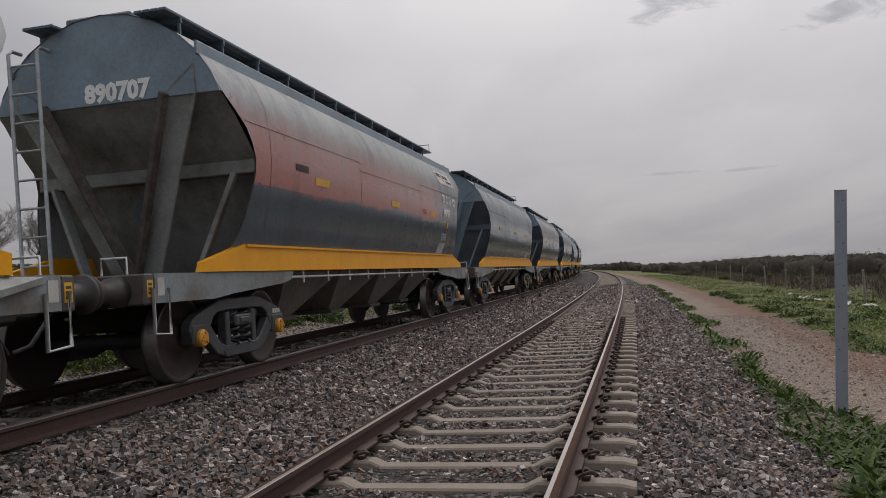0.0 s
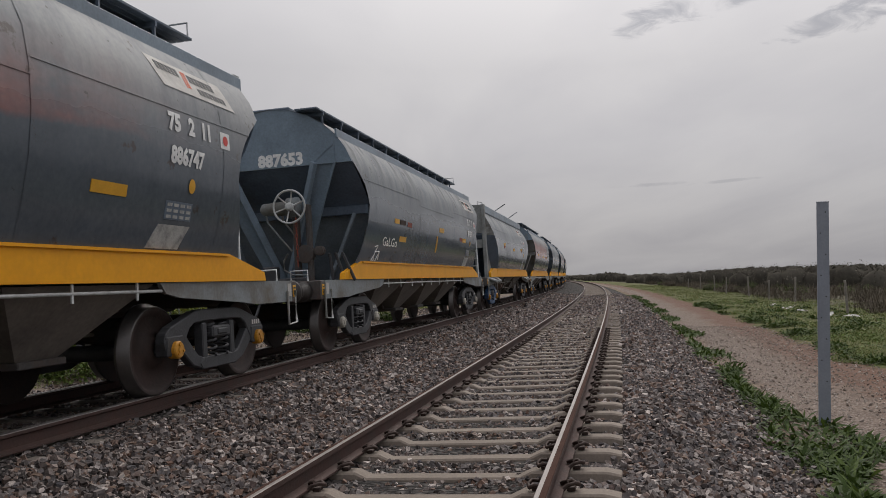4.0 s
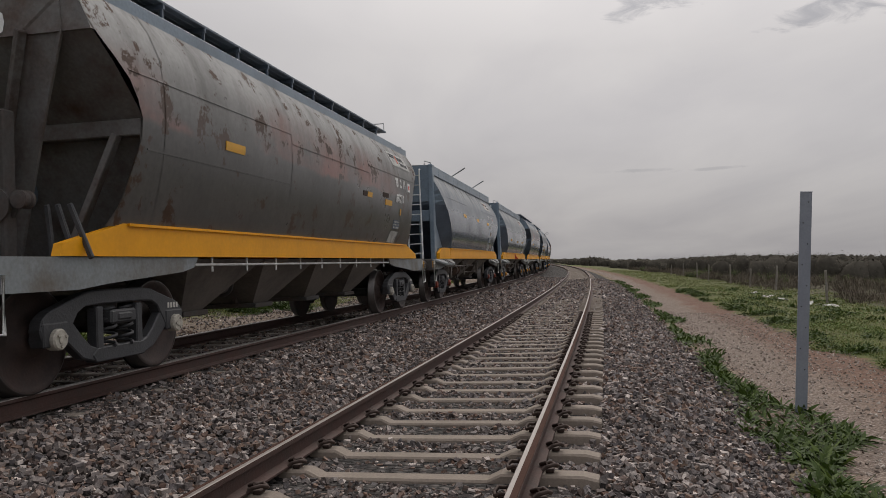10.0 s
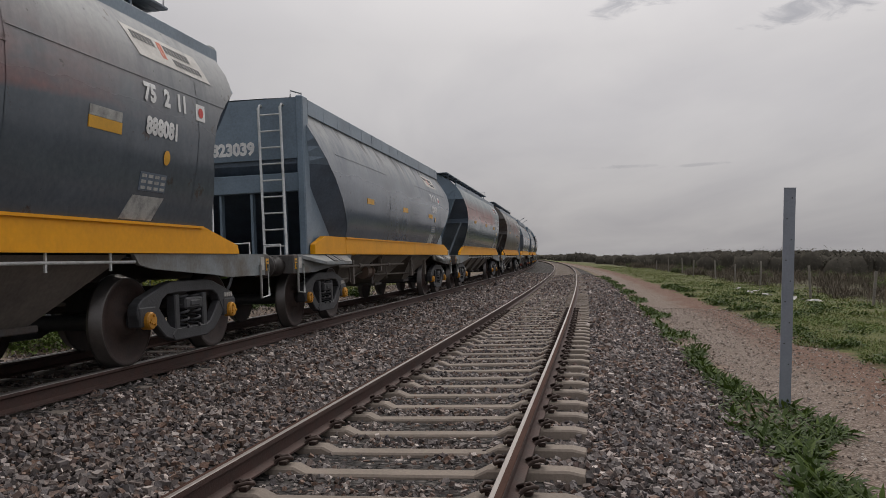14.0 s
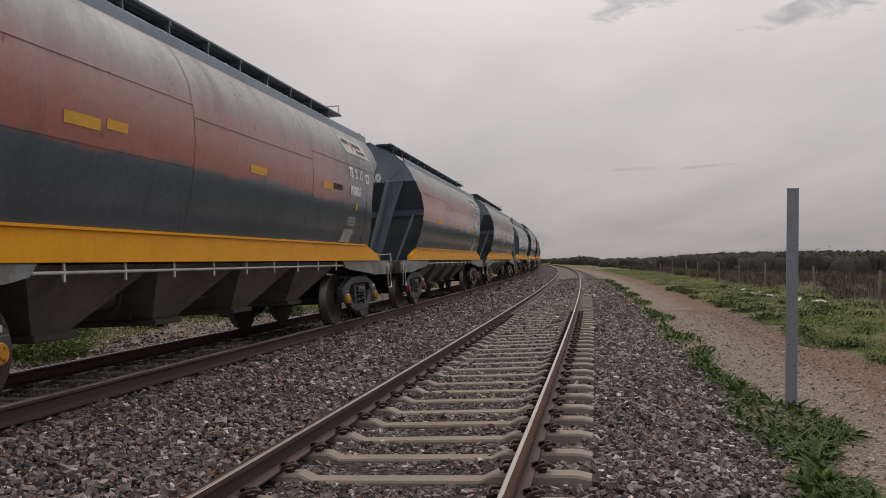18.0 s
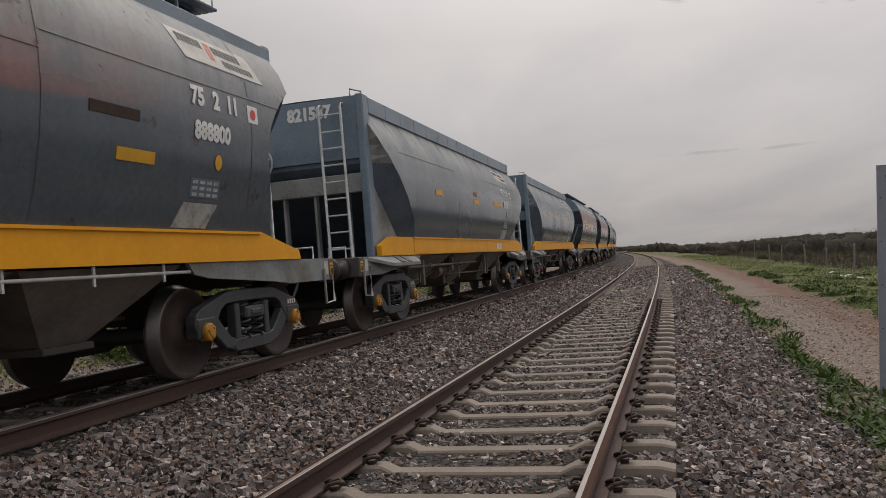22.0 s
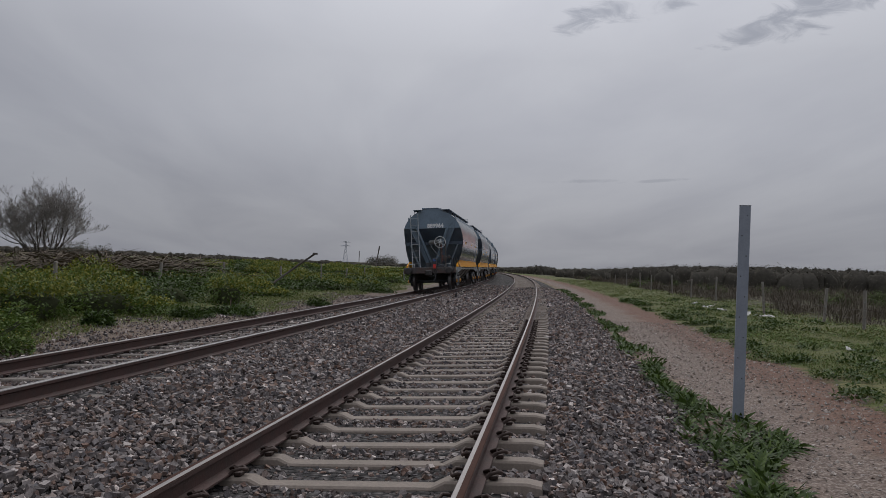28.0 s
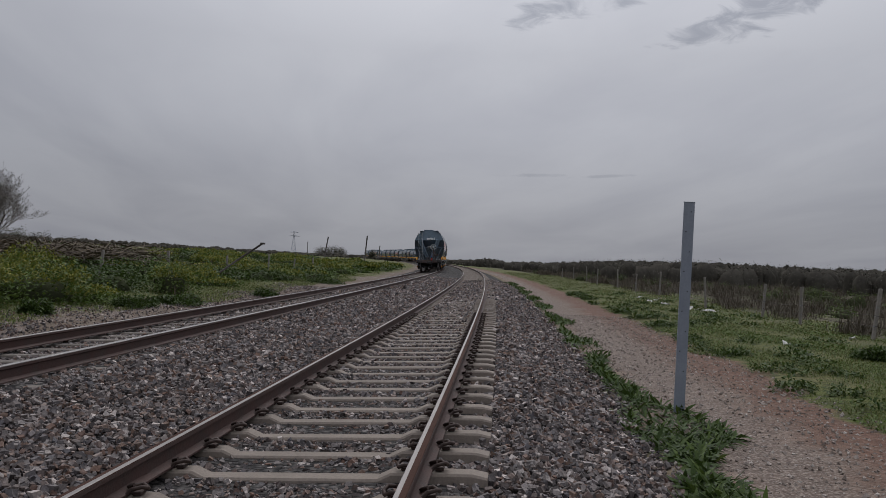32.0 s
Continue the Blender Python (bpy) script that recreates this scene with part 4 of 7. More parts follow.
def ladder(parent, x0, x1, y, z0, z1, rungs, m, lean=0.0):
    ld = new("ladder")
    ld.parent = parent
    for x in (x0, x1):
        bm = bmesh.new()
        tube(bm, [(x + lean, y, z0), (x, y, z1), (x, y + 0.06, z1 + 0.05), (x, y + 0.2, z1 + 0.05)], 0.022, 6)
        part("stile", bm, m, ld)
    for i in range(rungs):
        z = z0 + (z1 - z0) * (i + 0.55) / rungs
        bm = bmesh.new()
        d = lean * (z1 - z) / (z1 - z0)
        tube(bm, [(x0 + d, y, z), (x1 + d, y, z)], 0.015, 5)
        part("rung", bm, m, ld)
    return ld


def buffer_pair(parent, end, yface, yend):
    for x in (-0.98, 0.98):
        bm = bmesh.new()
        lathe(bm, [(end * a, r) for a, r in [(yface - 0.02, 0.15), (yface + 0.12, 0.135), (yface + 0.16, 0.10), (yend - 0.07, 0.10), (yend - 0.06, 0.165), (yend - 0.03, 0.175), (yend - 0.012, 0.15), (yend - 0.004, 0.1)]], 1, (x, 0, 0.98), 20)
        part("buffer", bm, M_BUFFER, parent, "round steel buffer dark with grease")
    bm = bmesh.new()
    soft_box(bm, -0.09, 0.09, min(end * (yface - 0.05), end * (yend + 0.04)), max(end * (yface - 0.05), end * (yend + 0.04)), 0.78, 0.98, 0.03)
    soft_box(bm, -0.15, 0.15, min(end * (yend - 0.2), end * (yend + 0.03)), max(end * (yend - 0.2), end * (yend + 0.03)), 0.74, 1.02, 0.04)
    part("coupler", bm, M_BUFFER, parent)
    bm = bmesh.new()
    tube(bm, [(0.28, end * yface, 0.86), (0.3, end * (yface + 0.15), 0.72), (0.28, end * (yface + 0.3), 0.55), (0.2, end * (yend - 0.05), 0.5)], 0.022, 6)
    part("brake_hose", bm, M_BOGIE, parent)


def frame_parts(w, kind):
    """Everything below the hull: sills, hoppers, pipes, steps, couplers, bogies."""
    half, hb = KIND[kind]["pitch"] / 2, KIND[kind]["bogie"] / 2
    ys = half - 0.47                                    # face of the headstock
    bm = bmesh.new()
    soft_box(bm, -0.2, 0.2, -ys + 0.05, ys - 0.05, 0.86, 1.12, 0.02)
    part("centre_sill", bm, M_UNDER, w)
    for end in (-1, 1):
        bm = bmesh.new()
        soft_box(bm, -1.26, 1.26, min(end * ys, end * (ys - 0.16)), max(end * ys, end * (ys - 0.16)), 0.85, 1.14, 0.015)
        part("headstock", bm, M_HEAD, w, "grimy grey end beam with rust stains")
        bm = bmesh.new()
        y0, y1 = sorted((end * (ys - 0.17), end * 4.6))
        soft_box(bm, -1.2, 1.2, y0, y1, 1.06, 1.12, 0.01)
        part("end_platform", bm, M_UNDER, w)
        buffer_pair(w, end, ys, half)
        for side in (-1, 1):
            # grey side plate over the bogie, its lower edge cut up towards the middle
            bm = bmesh.new()
            out = [(end * (ys - 0.165), 0.86), (end * (ys - 0.165), 1.14), (end * 3.95, 1.14), (end * 4.05, 1.03), (end * 4.3, 0.985), (end * 5.6, 0.90), (end * 6.0, 0.86)]
            prism(bm, out, 0, side * 1.22, side * 1.262)
            part("sill_plate", bm, M_SILL, w)
            if kind == "B":
                bm = bmesh.new()
                v = [(side * 1.264, end * 6.6, 1.13), (side * 1.264, end * 4.3, 1.13), (side * 1.43, end * 4.5, 1.02), (side * 1.43, end * 5.9, 1.02)]
                q = [bm.verts.new(p) for p in v] + [bm.verts.new((p[0], p[1], p[2] - 0.05)) for p in v]
                for f in ((0, 1, 2, 3), (7, 6, 5, 4), (0, 4, 5, 1), (1, 5, 6, 2), (2, 6, 7, 3), (3, 7, 4, 0)):
                    bm.faces.new([q[i] for i in f])
                bmesh.ops.recalc_face_normals(bm, faces=bm.faces)
                part("side_step", bm, M_SILL, w)
                for yy in (4.95, 5.3):
                    bm = bmesh.new()
                    vv = [(side * 1.266, end * yy, 1.133), (side * 1.432, end * yy, 1.023), (side * 1.432, end * (yy + 0.2), 1.023), (side * 1.266, end * (yy + 0.2), 1.133)]
                    a = [bm.verts.new((p[0], p[1], p[2] + 0.002)) for p in vv]
                    b = [bm.verts.new((p[0], p[1], p[2] + 0.012)) for p in vv]
                    bm.faces.new(b)
                    for i in range(4):
                        bm.faces.new((a[i], a[(i + 1) % 4], b[(i + 1) % 4], b[i]))
                    bmesh.ops.recalc_face_normals(bm, faces=bm.faces)
                    part("grip_strip", bm, M_BOGIE, w)
            # stirrup step and grab handle
            xs, ya, yb = side * 1.285, end * (ys - 0.1), end * (ys - 0.36)
            handle(w, "stirrup_step", [(xs, ya, 1.0), (xs, ya, 0.58), (xs, yb, 0.56), (xs, yb, 1.0)], 0.018)
            xg = side * 0.75
            handle(w, "grab_handle", [(xg, end * (ys - 0.1), 1.13), (xg, end * (ys - 0.1), 1.3), (xg + side * 0.27, end * (ys - 0.1), 1.3), (xg + side * 0.27, end * (ys - 0.1), 1.13)], 0.013)
            bm = bmesh.new()
            box(bm, min(side * 1.263, side * 1.269), max(side * 1.263, side * 1.269), min(end * (ys - 0.31), end * (ys - 0.2)), max(end * (ys - 0.31), end * (ys - 0.2)), 0.93, 1.1)
            part("sill_label", bm, M_BOARD, w)
            bm = bmesh.new()
            box(bm, min(side * 1.26, side * 1.266), max(side * 1.26, side * 1.266), min(end * (ys - 0.13), end * (ys - 0.04)), max(end * (ys - 0.13), end * (ys - 0.04)), 0.92, 1.08)
            tag = part("yellow_tag", bm, M_REFLECT, w)
            for zz in (0.95, 0.99, 1.03):
                bm = bmesh.new()
                box(bm, min(side * 1.266, side * 1.269), max(side * 1.266, side * 1.269), min(end * (ys - 0.115), end * (ys - 0.055)), max(end * (ys - 0.115), end * (ys - 0.055)), zz, zz + 0.022)
                part("bar", bm, M_BOGIE, tag)
    # sloped yellow side sills
    for side in (-1, 1):
        bm = bmesh.new()
        if kind == "A":
            out, lip = [(-6.26, 1.145), (-6.22, 1.25), (-5.35, 1.45), (5.35, 1.45), (6.22, 1.25), (6.26, 1.145)], 5.3
        else:
            out, lip = [(-6.02, 1.145), (-6.02, 1.30), (-5.5, 1.45), (5.62, 1.45), (6.25, 1.30), (6.25, 1.145)], 4.37
        prism(bm, out, 0, side * 1.20, side * 1.285)
        prism(bm, [(-lip, 1.425), (-lip, 1.452), (lip, 1.452), (lip, 1.425)], 0, side * 1.2855, side * 1.31)
        if kind == "B":
            prism(bm, [(-lip, 1.16), (-lip, 1.424), (lip, 1.424), (lip, 1.16)], 0, side * 1.2855, side * 1.292)
        part("yellow_sill", bm, M_YELLOW, w, "yellow painted side sill with chipped edge")
        if kind == "A":
            bm = bmesh.new()
            tube(bm, [(side * 1.24, -4.0, 1.06), (side * 1.24, 4.0, 1.06)], 0.016, 5)
            part("air_pipe", bm, M_RAILW, w)
            for y in np.arange(-3.6, 3.7, 0.9):
                bm = bmesh.new()
                box(bm, side * 1.24 - 0.008, side * 1.24 + 0.008, y - 0.012, y + 0.012, 0.98, 1.144)
                part("pipe_bracket", bm, M_RAILW, w)
    # discharge hoppers
    spots = (-3.0, -1.0, 1.0, 3.0) if kind == "A" else (-2.9, 0.0, 2.9)
    for y in spots:
        hw = 0.98 if kind == "A" else 1.3
        bm = bmesh.new()
        t = [bm.verts.new(p) for p in ((-1.17, y - hw, 1.13), (1.17, y - hw, 1.13), (1.17, y + hw, 1.13), (-1.17, y + hw, 1.13))]
        b = [bm.verts.new(p) for p in ((-0.62, y - 0.24, 0.5), (0.62, y - 0.24, 0.5), (0.62, y + 0.24, 0.5), (-0.62, y + 0.24, 0.5))]
        for i in range(4):
            bm.faces.new((t[i], b[i], b[(i + 1) % 4], t[(i + 1) % 4]))
        bm.faces.new(b)
        bm.faces.new(t[::-1])
        bmesh.ops.recalc_face_normals(bm, faces=bm.faces)
        hop = part("hopper", bm, M_HOPPER, w)
        bm = bmesh.new()
        soft_box(bm, -0.7, 0.7, y - 0.3, y + 0.3, 0.45, 0.515, 0.01)
        part("hopper_gate", bm, M_UNDER, hop)
        for sgn in (-1, 1) if kind == "B" else ():
            bm = bmesh.new()
            box(bm, sgn * 0.97 - 0.012, sgn * 0.97 + 0.012, y - 0.3, y - 0.24, 0.62, 1.12)
            part("hopper_rib", bm, M_HOPPER, hop)
    # brake cylinder with its flanges, pushrod and reservoir
    yc = -1.9 if kind == "B" else -2.0
    bm = bmesh.new()
    lathe(bm, [(-0.24, 0.03), (-0.235, 0.15), (-0.2, 0.15), (-0.195, 0.125), (0.16, 0.125), (0.165, 0.165), (0.2, 0.165), (0.205, 0.06), (0.26, 0.03), (0.62, 0.022), (0.63, 0.05), (0.7, 0.05)], 1, (0.92 if kind == "B" else 0.45, yc, 0.80), 18, False)
    part("brake_cylinder", bm, M_CYL if kind == "B" else M_UNDER, w, "grimy flanged brake cylinder")
    bm = bmesh.new()
    lathe(bm, [(-0.42, 0.03), (-0.38, 0.13), (-0.3, 0.16), (0.3, 0.16), (0.38, 0.13), (0.42, 0.03)], 1, (-0.6, yc + 0.3, 0.72), 16)
    part("air_reservoir", bm, M_UNDER, w)
    bm = bmesh.new()
    xr = 0.92 if kind == "B" else 0.45
    tube(bm, [(xr, yc + 0.7, 0.8), (xr - 0.06, yc + 1.0, 0.72), (xr - 0.14, 4.2, 0.66)], 0.022, 6)
    tube(bm, [(xr - 0.14, -4.2, 0.62), (xr - 0.1, yc - 0.6, 0.7), (xr, yc - 0.24, 0.8)], 0.022, 6)
    part("brake_rod", bm, M_HOPPER, w)
    bm = bmesh.new()
    soft_box(bm, xr - 0.06, xr - 0.02, yc + 0.62, yc + 0.74, 0.52, 1.05, 0.008)
    part("brake_lever", bm, M_UNDER, w)
    if kind == "B":
        bm = bmesh.new()
        tube(bm, [(1.1, -4.3, 0.93), (1.1, 0.9, 0.93)], 0.026, 6)
        for y in (-2.9, -0.6):
            lathe(bm, [(-0.07, 0.03), (-0.06, 0.045), (0.06, 0.045), (0.07, 0.03)], 1, (1.1, y, 0.93), 8, False)
        part("conduit", bm, M_HOPPER, w)
        for y, zl in ((-3.3, 0.58), (-1.2, 0.8), (1.9, 0.62), (3.6, 0.62)):
            bm = bmesh.new()
            box(bm, 1.04, 1.1, y - 0.05, y + 0.05, zl, 1.1)
            part("hanger", bm, M_HOPPER, w)
    for e in (-1, 1):
        bogie(w, e * hb)


def wagon_a():
    """Round-topped grain hopper: barrel hull, V-braced ends, roof walkways."""
    w = new("hopper_wagon")
    tagged(w, "grey covered grain hopper wagon with yellow sill, rolling on rails", "freight wagon", "hopper wagons of the train")
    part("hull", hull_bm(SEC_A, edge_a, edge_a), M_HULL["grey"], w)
    for end in (-1, 1):
        bm = bmesh.new()
        top = [(sec_x(SEC_A, 3.09), 3.09)] + [p for p in SEC_A if p[1] >= 3.2]
        out = top + [(-x, z) for x, z in top[-2::-1]]
        prism(bm, [(x * 0.997, z - 0.003) for x, z in out], 1, end * 5.90, end * 5.955)
        part("bulkhead", bm, M_END, w, "upper end plate in grey paint")
        # sloping sheet from the end plate in to the cross beam, and cheeks out to the cut edge of the hull
        rows = ((3.09, 5.93), (2.86, 5.7), (2.63, 5.48), (2.40, 5.25))
        # darker than the end plate: the shade of its down-facing side is in the colour
        part("slope_sheet", sheet([[(-sec_x(SEC_A, z) + 0.01, end * y, z), (sec_x(SEC_A, z) - 0.01, end * y, z)] for z, y in rows]), M_DARKEND, w, "dark sloping sheet under the end plate")
        low = [(2.40, 5.25), (2.2, 5.12), (1.9, 4.95), (1.6, 4.78), (1.42, 4.68), (1.12, 4.52)]
        part("hopper_slope", sheet([[(-sec_x(SEC_A, z) + 0.02, end * y, z), (sec_x(SEC_A, z) - 0.02, end * y, z)] for z, y in low]), M_SLOPE, w, "lower slope sheet in pale grey-green paint")
        bm = bmesh.new()
        bm.faces.new([bm.verts.new((0.22 * math.cos(a) - 0.15, end * (4.955 + 0.567 * 0.22 * math.sin(a) + 0.012), 1.9 + 0.22 * math.sin(a))) for a in np.linspace(0, 6.28, 19)[:-1]])
        part("inspection_cover", bm, M_SLOPE, w)
        for side in (-1, 1):
            part("cheek", sheet([[(side * (sec_x(SEC_A, z) - 0.012), end * y, z), (side * (sec_x(SEC_A, z) - 0.012), end * (edge_a(z) - 0.002), z)] for z, y in low[:-1]]), M_SLOPE, w)
        bm = bmesh.new()
        soft_box(bm, -1.445, 1.445, min(end * 5.1, end * 5.3), max(end * 5.1, end * 5.3), 2.27, 2.43, 0.012)
        part("end_beam", bm, M_DARKEND, w)
        for side in (-1, 1):
            # pressed strut: wide at the end plate, leaning in and back to the middle of the platform
            face = [(0.74, 5.965, 3.12), (1.12, 5.965, 3.42), (1.14, 5.965, 3.1), (0.84, 5.80, 2.45), (0.30, 5.50, 1.14), (-0.01, 5.50, 1.14)]
            bm = bmesh.new()
            a = [bm.verts.new((side * x, end * y, z)) for x, y, z in face]
            b = [bm.verts.new((side * x, end * (y - 0.03), z)) for x, y, z in face]
            bm.faces.new(a)
            bm.faces.new(b[::-1])
            for k in range(6):
                bm.faces.new((a[k], b[k], b[(k + 1) % 6], a[(k + 1) % 6]))
            bmesh.ops.recalc_face_normals(bm, faces=bm.faces)
            part("end_strut", bm, M_END, w)
            bm = bmesh.new()
            p0, p1 = (side * 0.77, end * 6.0, 3.12), (side * 0.03, end * 5.54, 1.14)
            beam(bm, p0, p1, 0.075, 0.12)
            part("strut_flange", bm, M_END, w)
            bm = bmesh.new()
            beam(bm, (side * 1.2, end * 5.3, 2.29), (side * 0.72, end * 5.4, 1.13), 0.14, 0.06)
            part("end_brace", bm, M_SLOPE, w)
    for ya, yb, z in ((-5.5, -1.66, 2.83), (-1.66, 2.03, 2.69), (2.03, 5.6, 2.83), (-5.2, -1.66, 2.14)):
        part("plate_lap", band_on(SEC_A, ya, yb, z, z + 0.016, 0.007, 1), M_HULL["grey"], w)
    for y in (-4.9, -1.66, 2.03, 4.95):
        bm = bmesh.new()
        outer = SEC_A + [(-x, z) for x, z in SEC_A[-2::-1]]
        rows = []
        for x, z in outer:
            rows.append([bm.verts.new((x * 1.003, y - 0.012, z + 0.003)), bm.verts.new((x * 1.003, y + 0.012, z + 0.003))])
        for a, b in zip(rows, rows[1:]):
            bm.faces.new((a[0], a[1], b[1], b[0])).smooth = True
        part("weld_seam", bm, M_HULL["grey"], w)
    # roof: hatch coaming in the middle, a running board at each side
    bm = bmesh.new()
    soft_box(bm, -0.5, 0.34, -5.9, 5.6, 4.0, 4.12, 0.02)
    for y in np.arange(-5.0, 5.2, 1.25):
        soft_box(bm, -0.54, 0.38, y - 0.04, y + 0.04, 4.06, 4.15, 0.01)
    part("roof_hatch", bm, M_DARKEND, w, "long dark roof hatch")
    for side in (-1, 1):
        bm = bmesh.new()
        for k in range(4):
            soft_box(bm, side * (0.56 + 0.1 * k) - 0.046, side * (0.56 + 0.1 * k) + 0.046, -6.1, 5.4, 3.985, 4.02, 0.006)
        for y in np.arange(-5.8, 5.4, 0.95):
            box(bm, min(side * 0.5, side * 0.91), max(side * 0.5, side * 0.91), y - 0.02, y + 0.02, 3.93, 3.985)
            box(bm, side * 0.88 - 0.015, side * 0.88 + 0.015, y - 0.015, y + 0.015, 3.74, 3.95)
        part("running_board", bm, M_DARKEND, w, "dark slatted roof walkway")
        bm = bmesh.new()
        soft_box(bm, side * 1.175 - 0.016, side * 1.175 + 0.016, -6.0, 6.02, 3.5, 3.65, 0.006)
        part("roof_strip", bm, M_END, w, "grey strip along the roof edge")
        handle(w, "roof_grab", [(side * 0.56, 5.38, 4.0), (side * 0.56, 5.38, 4.2), (side * 0.86, 5.38, 4.2), (side * 0.86, 5.38, 4.0)], 0.013, M_LADDER)
    ladder(w, -1.05, -0.68, -6.16, 1.15, 3.72, 8, M_LADDER, 0.07)
    ladder(w, 0.6, 0.98, 6.16, 1.15, 3.72, 8, M_LADDER)
    frame_parts(w, "A")
    return w


def wagon_b():
    """Flat-topped hopper: square ended with posts, trough-shaped sides."""
    w = new("flat_top_hopper_wagon")
    tagged(w, "grey flat-topped hopper wagon with yellow sill, rolling on rails", "freight wagon", "hopper wagons of the train")
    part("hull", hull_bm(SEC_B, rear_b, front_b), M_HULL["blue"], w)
    for end in (-1, 1):
        edge, out = (rear_b, 0.0) if end < 0 else (front_b, 0.22)
        diag = lambda z: float(np.interp(z, [1.12, 1.68, 2.14, 2.62, 2.74], [4.34, 5.0, 5.54, 6.0, 6.0])) + out

        def ends(a, b):
            return min(end * (a + out), end * (b + out)), max(end * (a + out), end * (b + out))
        top = 3.68 if end < 0 else 3.3
        bm = bmesh.new()
        prism(bm, [(-1.06, 2.70), (1.06, 2.70), (1.06, top), (-1.06, top)], 1, *ends(5.98, 6.04))
        part("bulkhead", bm, M_END, w, "flat upper end plate in grey paint")
        # dark colour takes in the shade below the upper plate
        part("slope_sheet", sheet([[(-1.08, end * diag(z), z), (1.08, end * diag(z), z)] for z in (2.70, 2.62, 2.14, 1.68, 1.12)]), M_DARKEND, w, "dark sloping end sheet")
        bm = bmesh.new()
        soft_box(bm, -1.05, 1.05, *ends(5.92, 6.03), 2.17, 2.47, 0.012)
        part("end_beam", bm, M_END, w)
        for x in (-0.88, -0.32, 0.22, 0.77):
            bm = bmesh.new()
            soft_box(bm, x - 0.022, x + 0.022, *ends(5.88, 6.0), 1.12, 2.17, 0.008)
            part("end_post", bm, M_END, w)
        for side in (-1, 1):
            bm = bmesh.new()
            if end < 0:
                soft_box(bm, side * 1.12 - 0.062, side * 1.12 + 0.062, *ends(5.84, 6.1), 1.13, 3.7, 0.02)
            else:
                soft_box(bm, side * 1.05 - 0.045, side * 1.05 + 0.045, *ends(5.84, 6.1), 1.13, 2.95, 0.02)
            part("corner_post", bm, M_END, w)
            # gusset plate between the post and the sloping sheet
            bm = bmesh.new()
            prism(bm, [(end * (5.9 + out), 1.14), (end * (5.9 + out), 2.60)] + [(end * (diag(z) - 0.01), z) for z in (2.5, 2.14, 1.9, 1.68, 1.4)] + [(end * 4.3, 1.3), (end * 4.3, 1.14)], 0, side * 1.085, side * 1.11)
            part("web_plate", bm, M_END, w)
            # flared cheeks that close the space between the sheet and the cut edge of the hull
            low = (1.42, 1.68, 1.9, 2.14, 2.4, 2.62)
            # same shade-darkened colour as the sloping sheet
            part("flare_sheet", sheet([[(side * 1.085, end * diag(z), z), (side * (sec_x(SEC_B, z) - 0.004), end * (edge(z) - 0.002), z)] for z in low]), M_DARKEND, w)
            part("cheek", sheet([[(side * 1.06, end * (6.0 + (out if z < 3.1 else 0.0)), z), (side * (sec_x(SEC_B, z) - 0.004), end * (edge(z) - 0.002), z)] for z in (2.62, 2.74, 2.9, 3.03, 3.2, 3.36, 3.45)]), M_END, w)
    for ya, yb, z in ((-5.0, -1.5, 2.86), (-1.5, 1.47, 2.14), (1.47, 5.6, 2.87)):
        part("plate_lap", band_on(SEC_B, ya, yb, z, z + 0.016, 0.007, 1), M_HULL["blue"], w)
    for y in (-4.4, -1.5, 1.46, 4.5):
        bm = bmesh.new()
        outer = SEC_B[:9]
        for side in (1,):
            rows = [[bm.verts.new((side * (x + 0.002), y - 0.01, z)), bm.verts.new((side * (x + 0.002), y + 0.01, z))] for x, z in outer]
            for a, b in zip(rows, rows[1:]):
                bm.faces.new((a[0], a[1], b[1], b[0])).smooth = True
        part("weld_seam", bm, M_HULL["blue"], w)
    for side in (-1, 1):
        bm = bmesh.new()
        soft_box(bm, side * 1.085 - 0.014, side * 1.085 + 0.014, -6.0, 5.88, 3.46, 3.72, 0.006)
        for y in np.arange(-5.6, 5.8, 0.8):
            box(bm, min(side * 1.1, side * 1.103), max(side * 1.1, side * 1.103), y - 0.02, y + 0.02, 3.47, 3.71)
        part("roof_coaming", bm, M_END, w, "grey plate along the roof edge")
        handle(w, "roof_grab", [(side * 0.95, -6.0, 3.69), (side * 0.95, -6.0, 3.8), (side * 1.1, -5.9, 3.76), (side * 1.1, -5.9, 3.69)], 0.015, M_LADDER)
    bm = bmesh.new()
    soft_box(bm, -0.4, 0.4, -5.6, 5.6, 3.70, 3.80, 0.02)
    part("roof_hatch", bm, M_DARKEND, w, "long dark roof hatch")
    ladder(w, 0.46, 0.83, -6.16, 1.15, 3.52, 9, M_RAILW, 0.03)
    ladder(w, -0.92, -0.56, 6.16, 1.15, 3.58, 9, M_RAILW)
    frame_parts(w, "B")
    return w


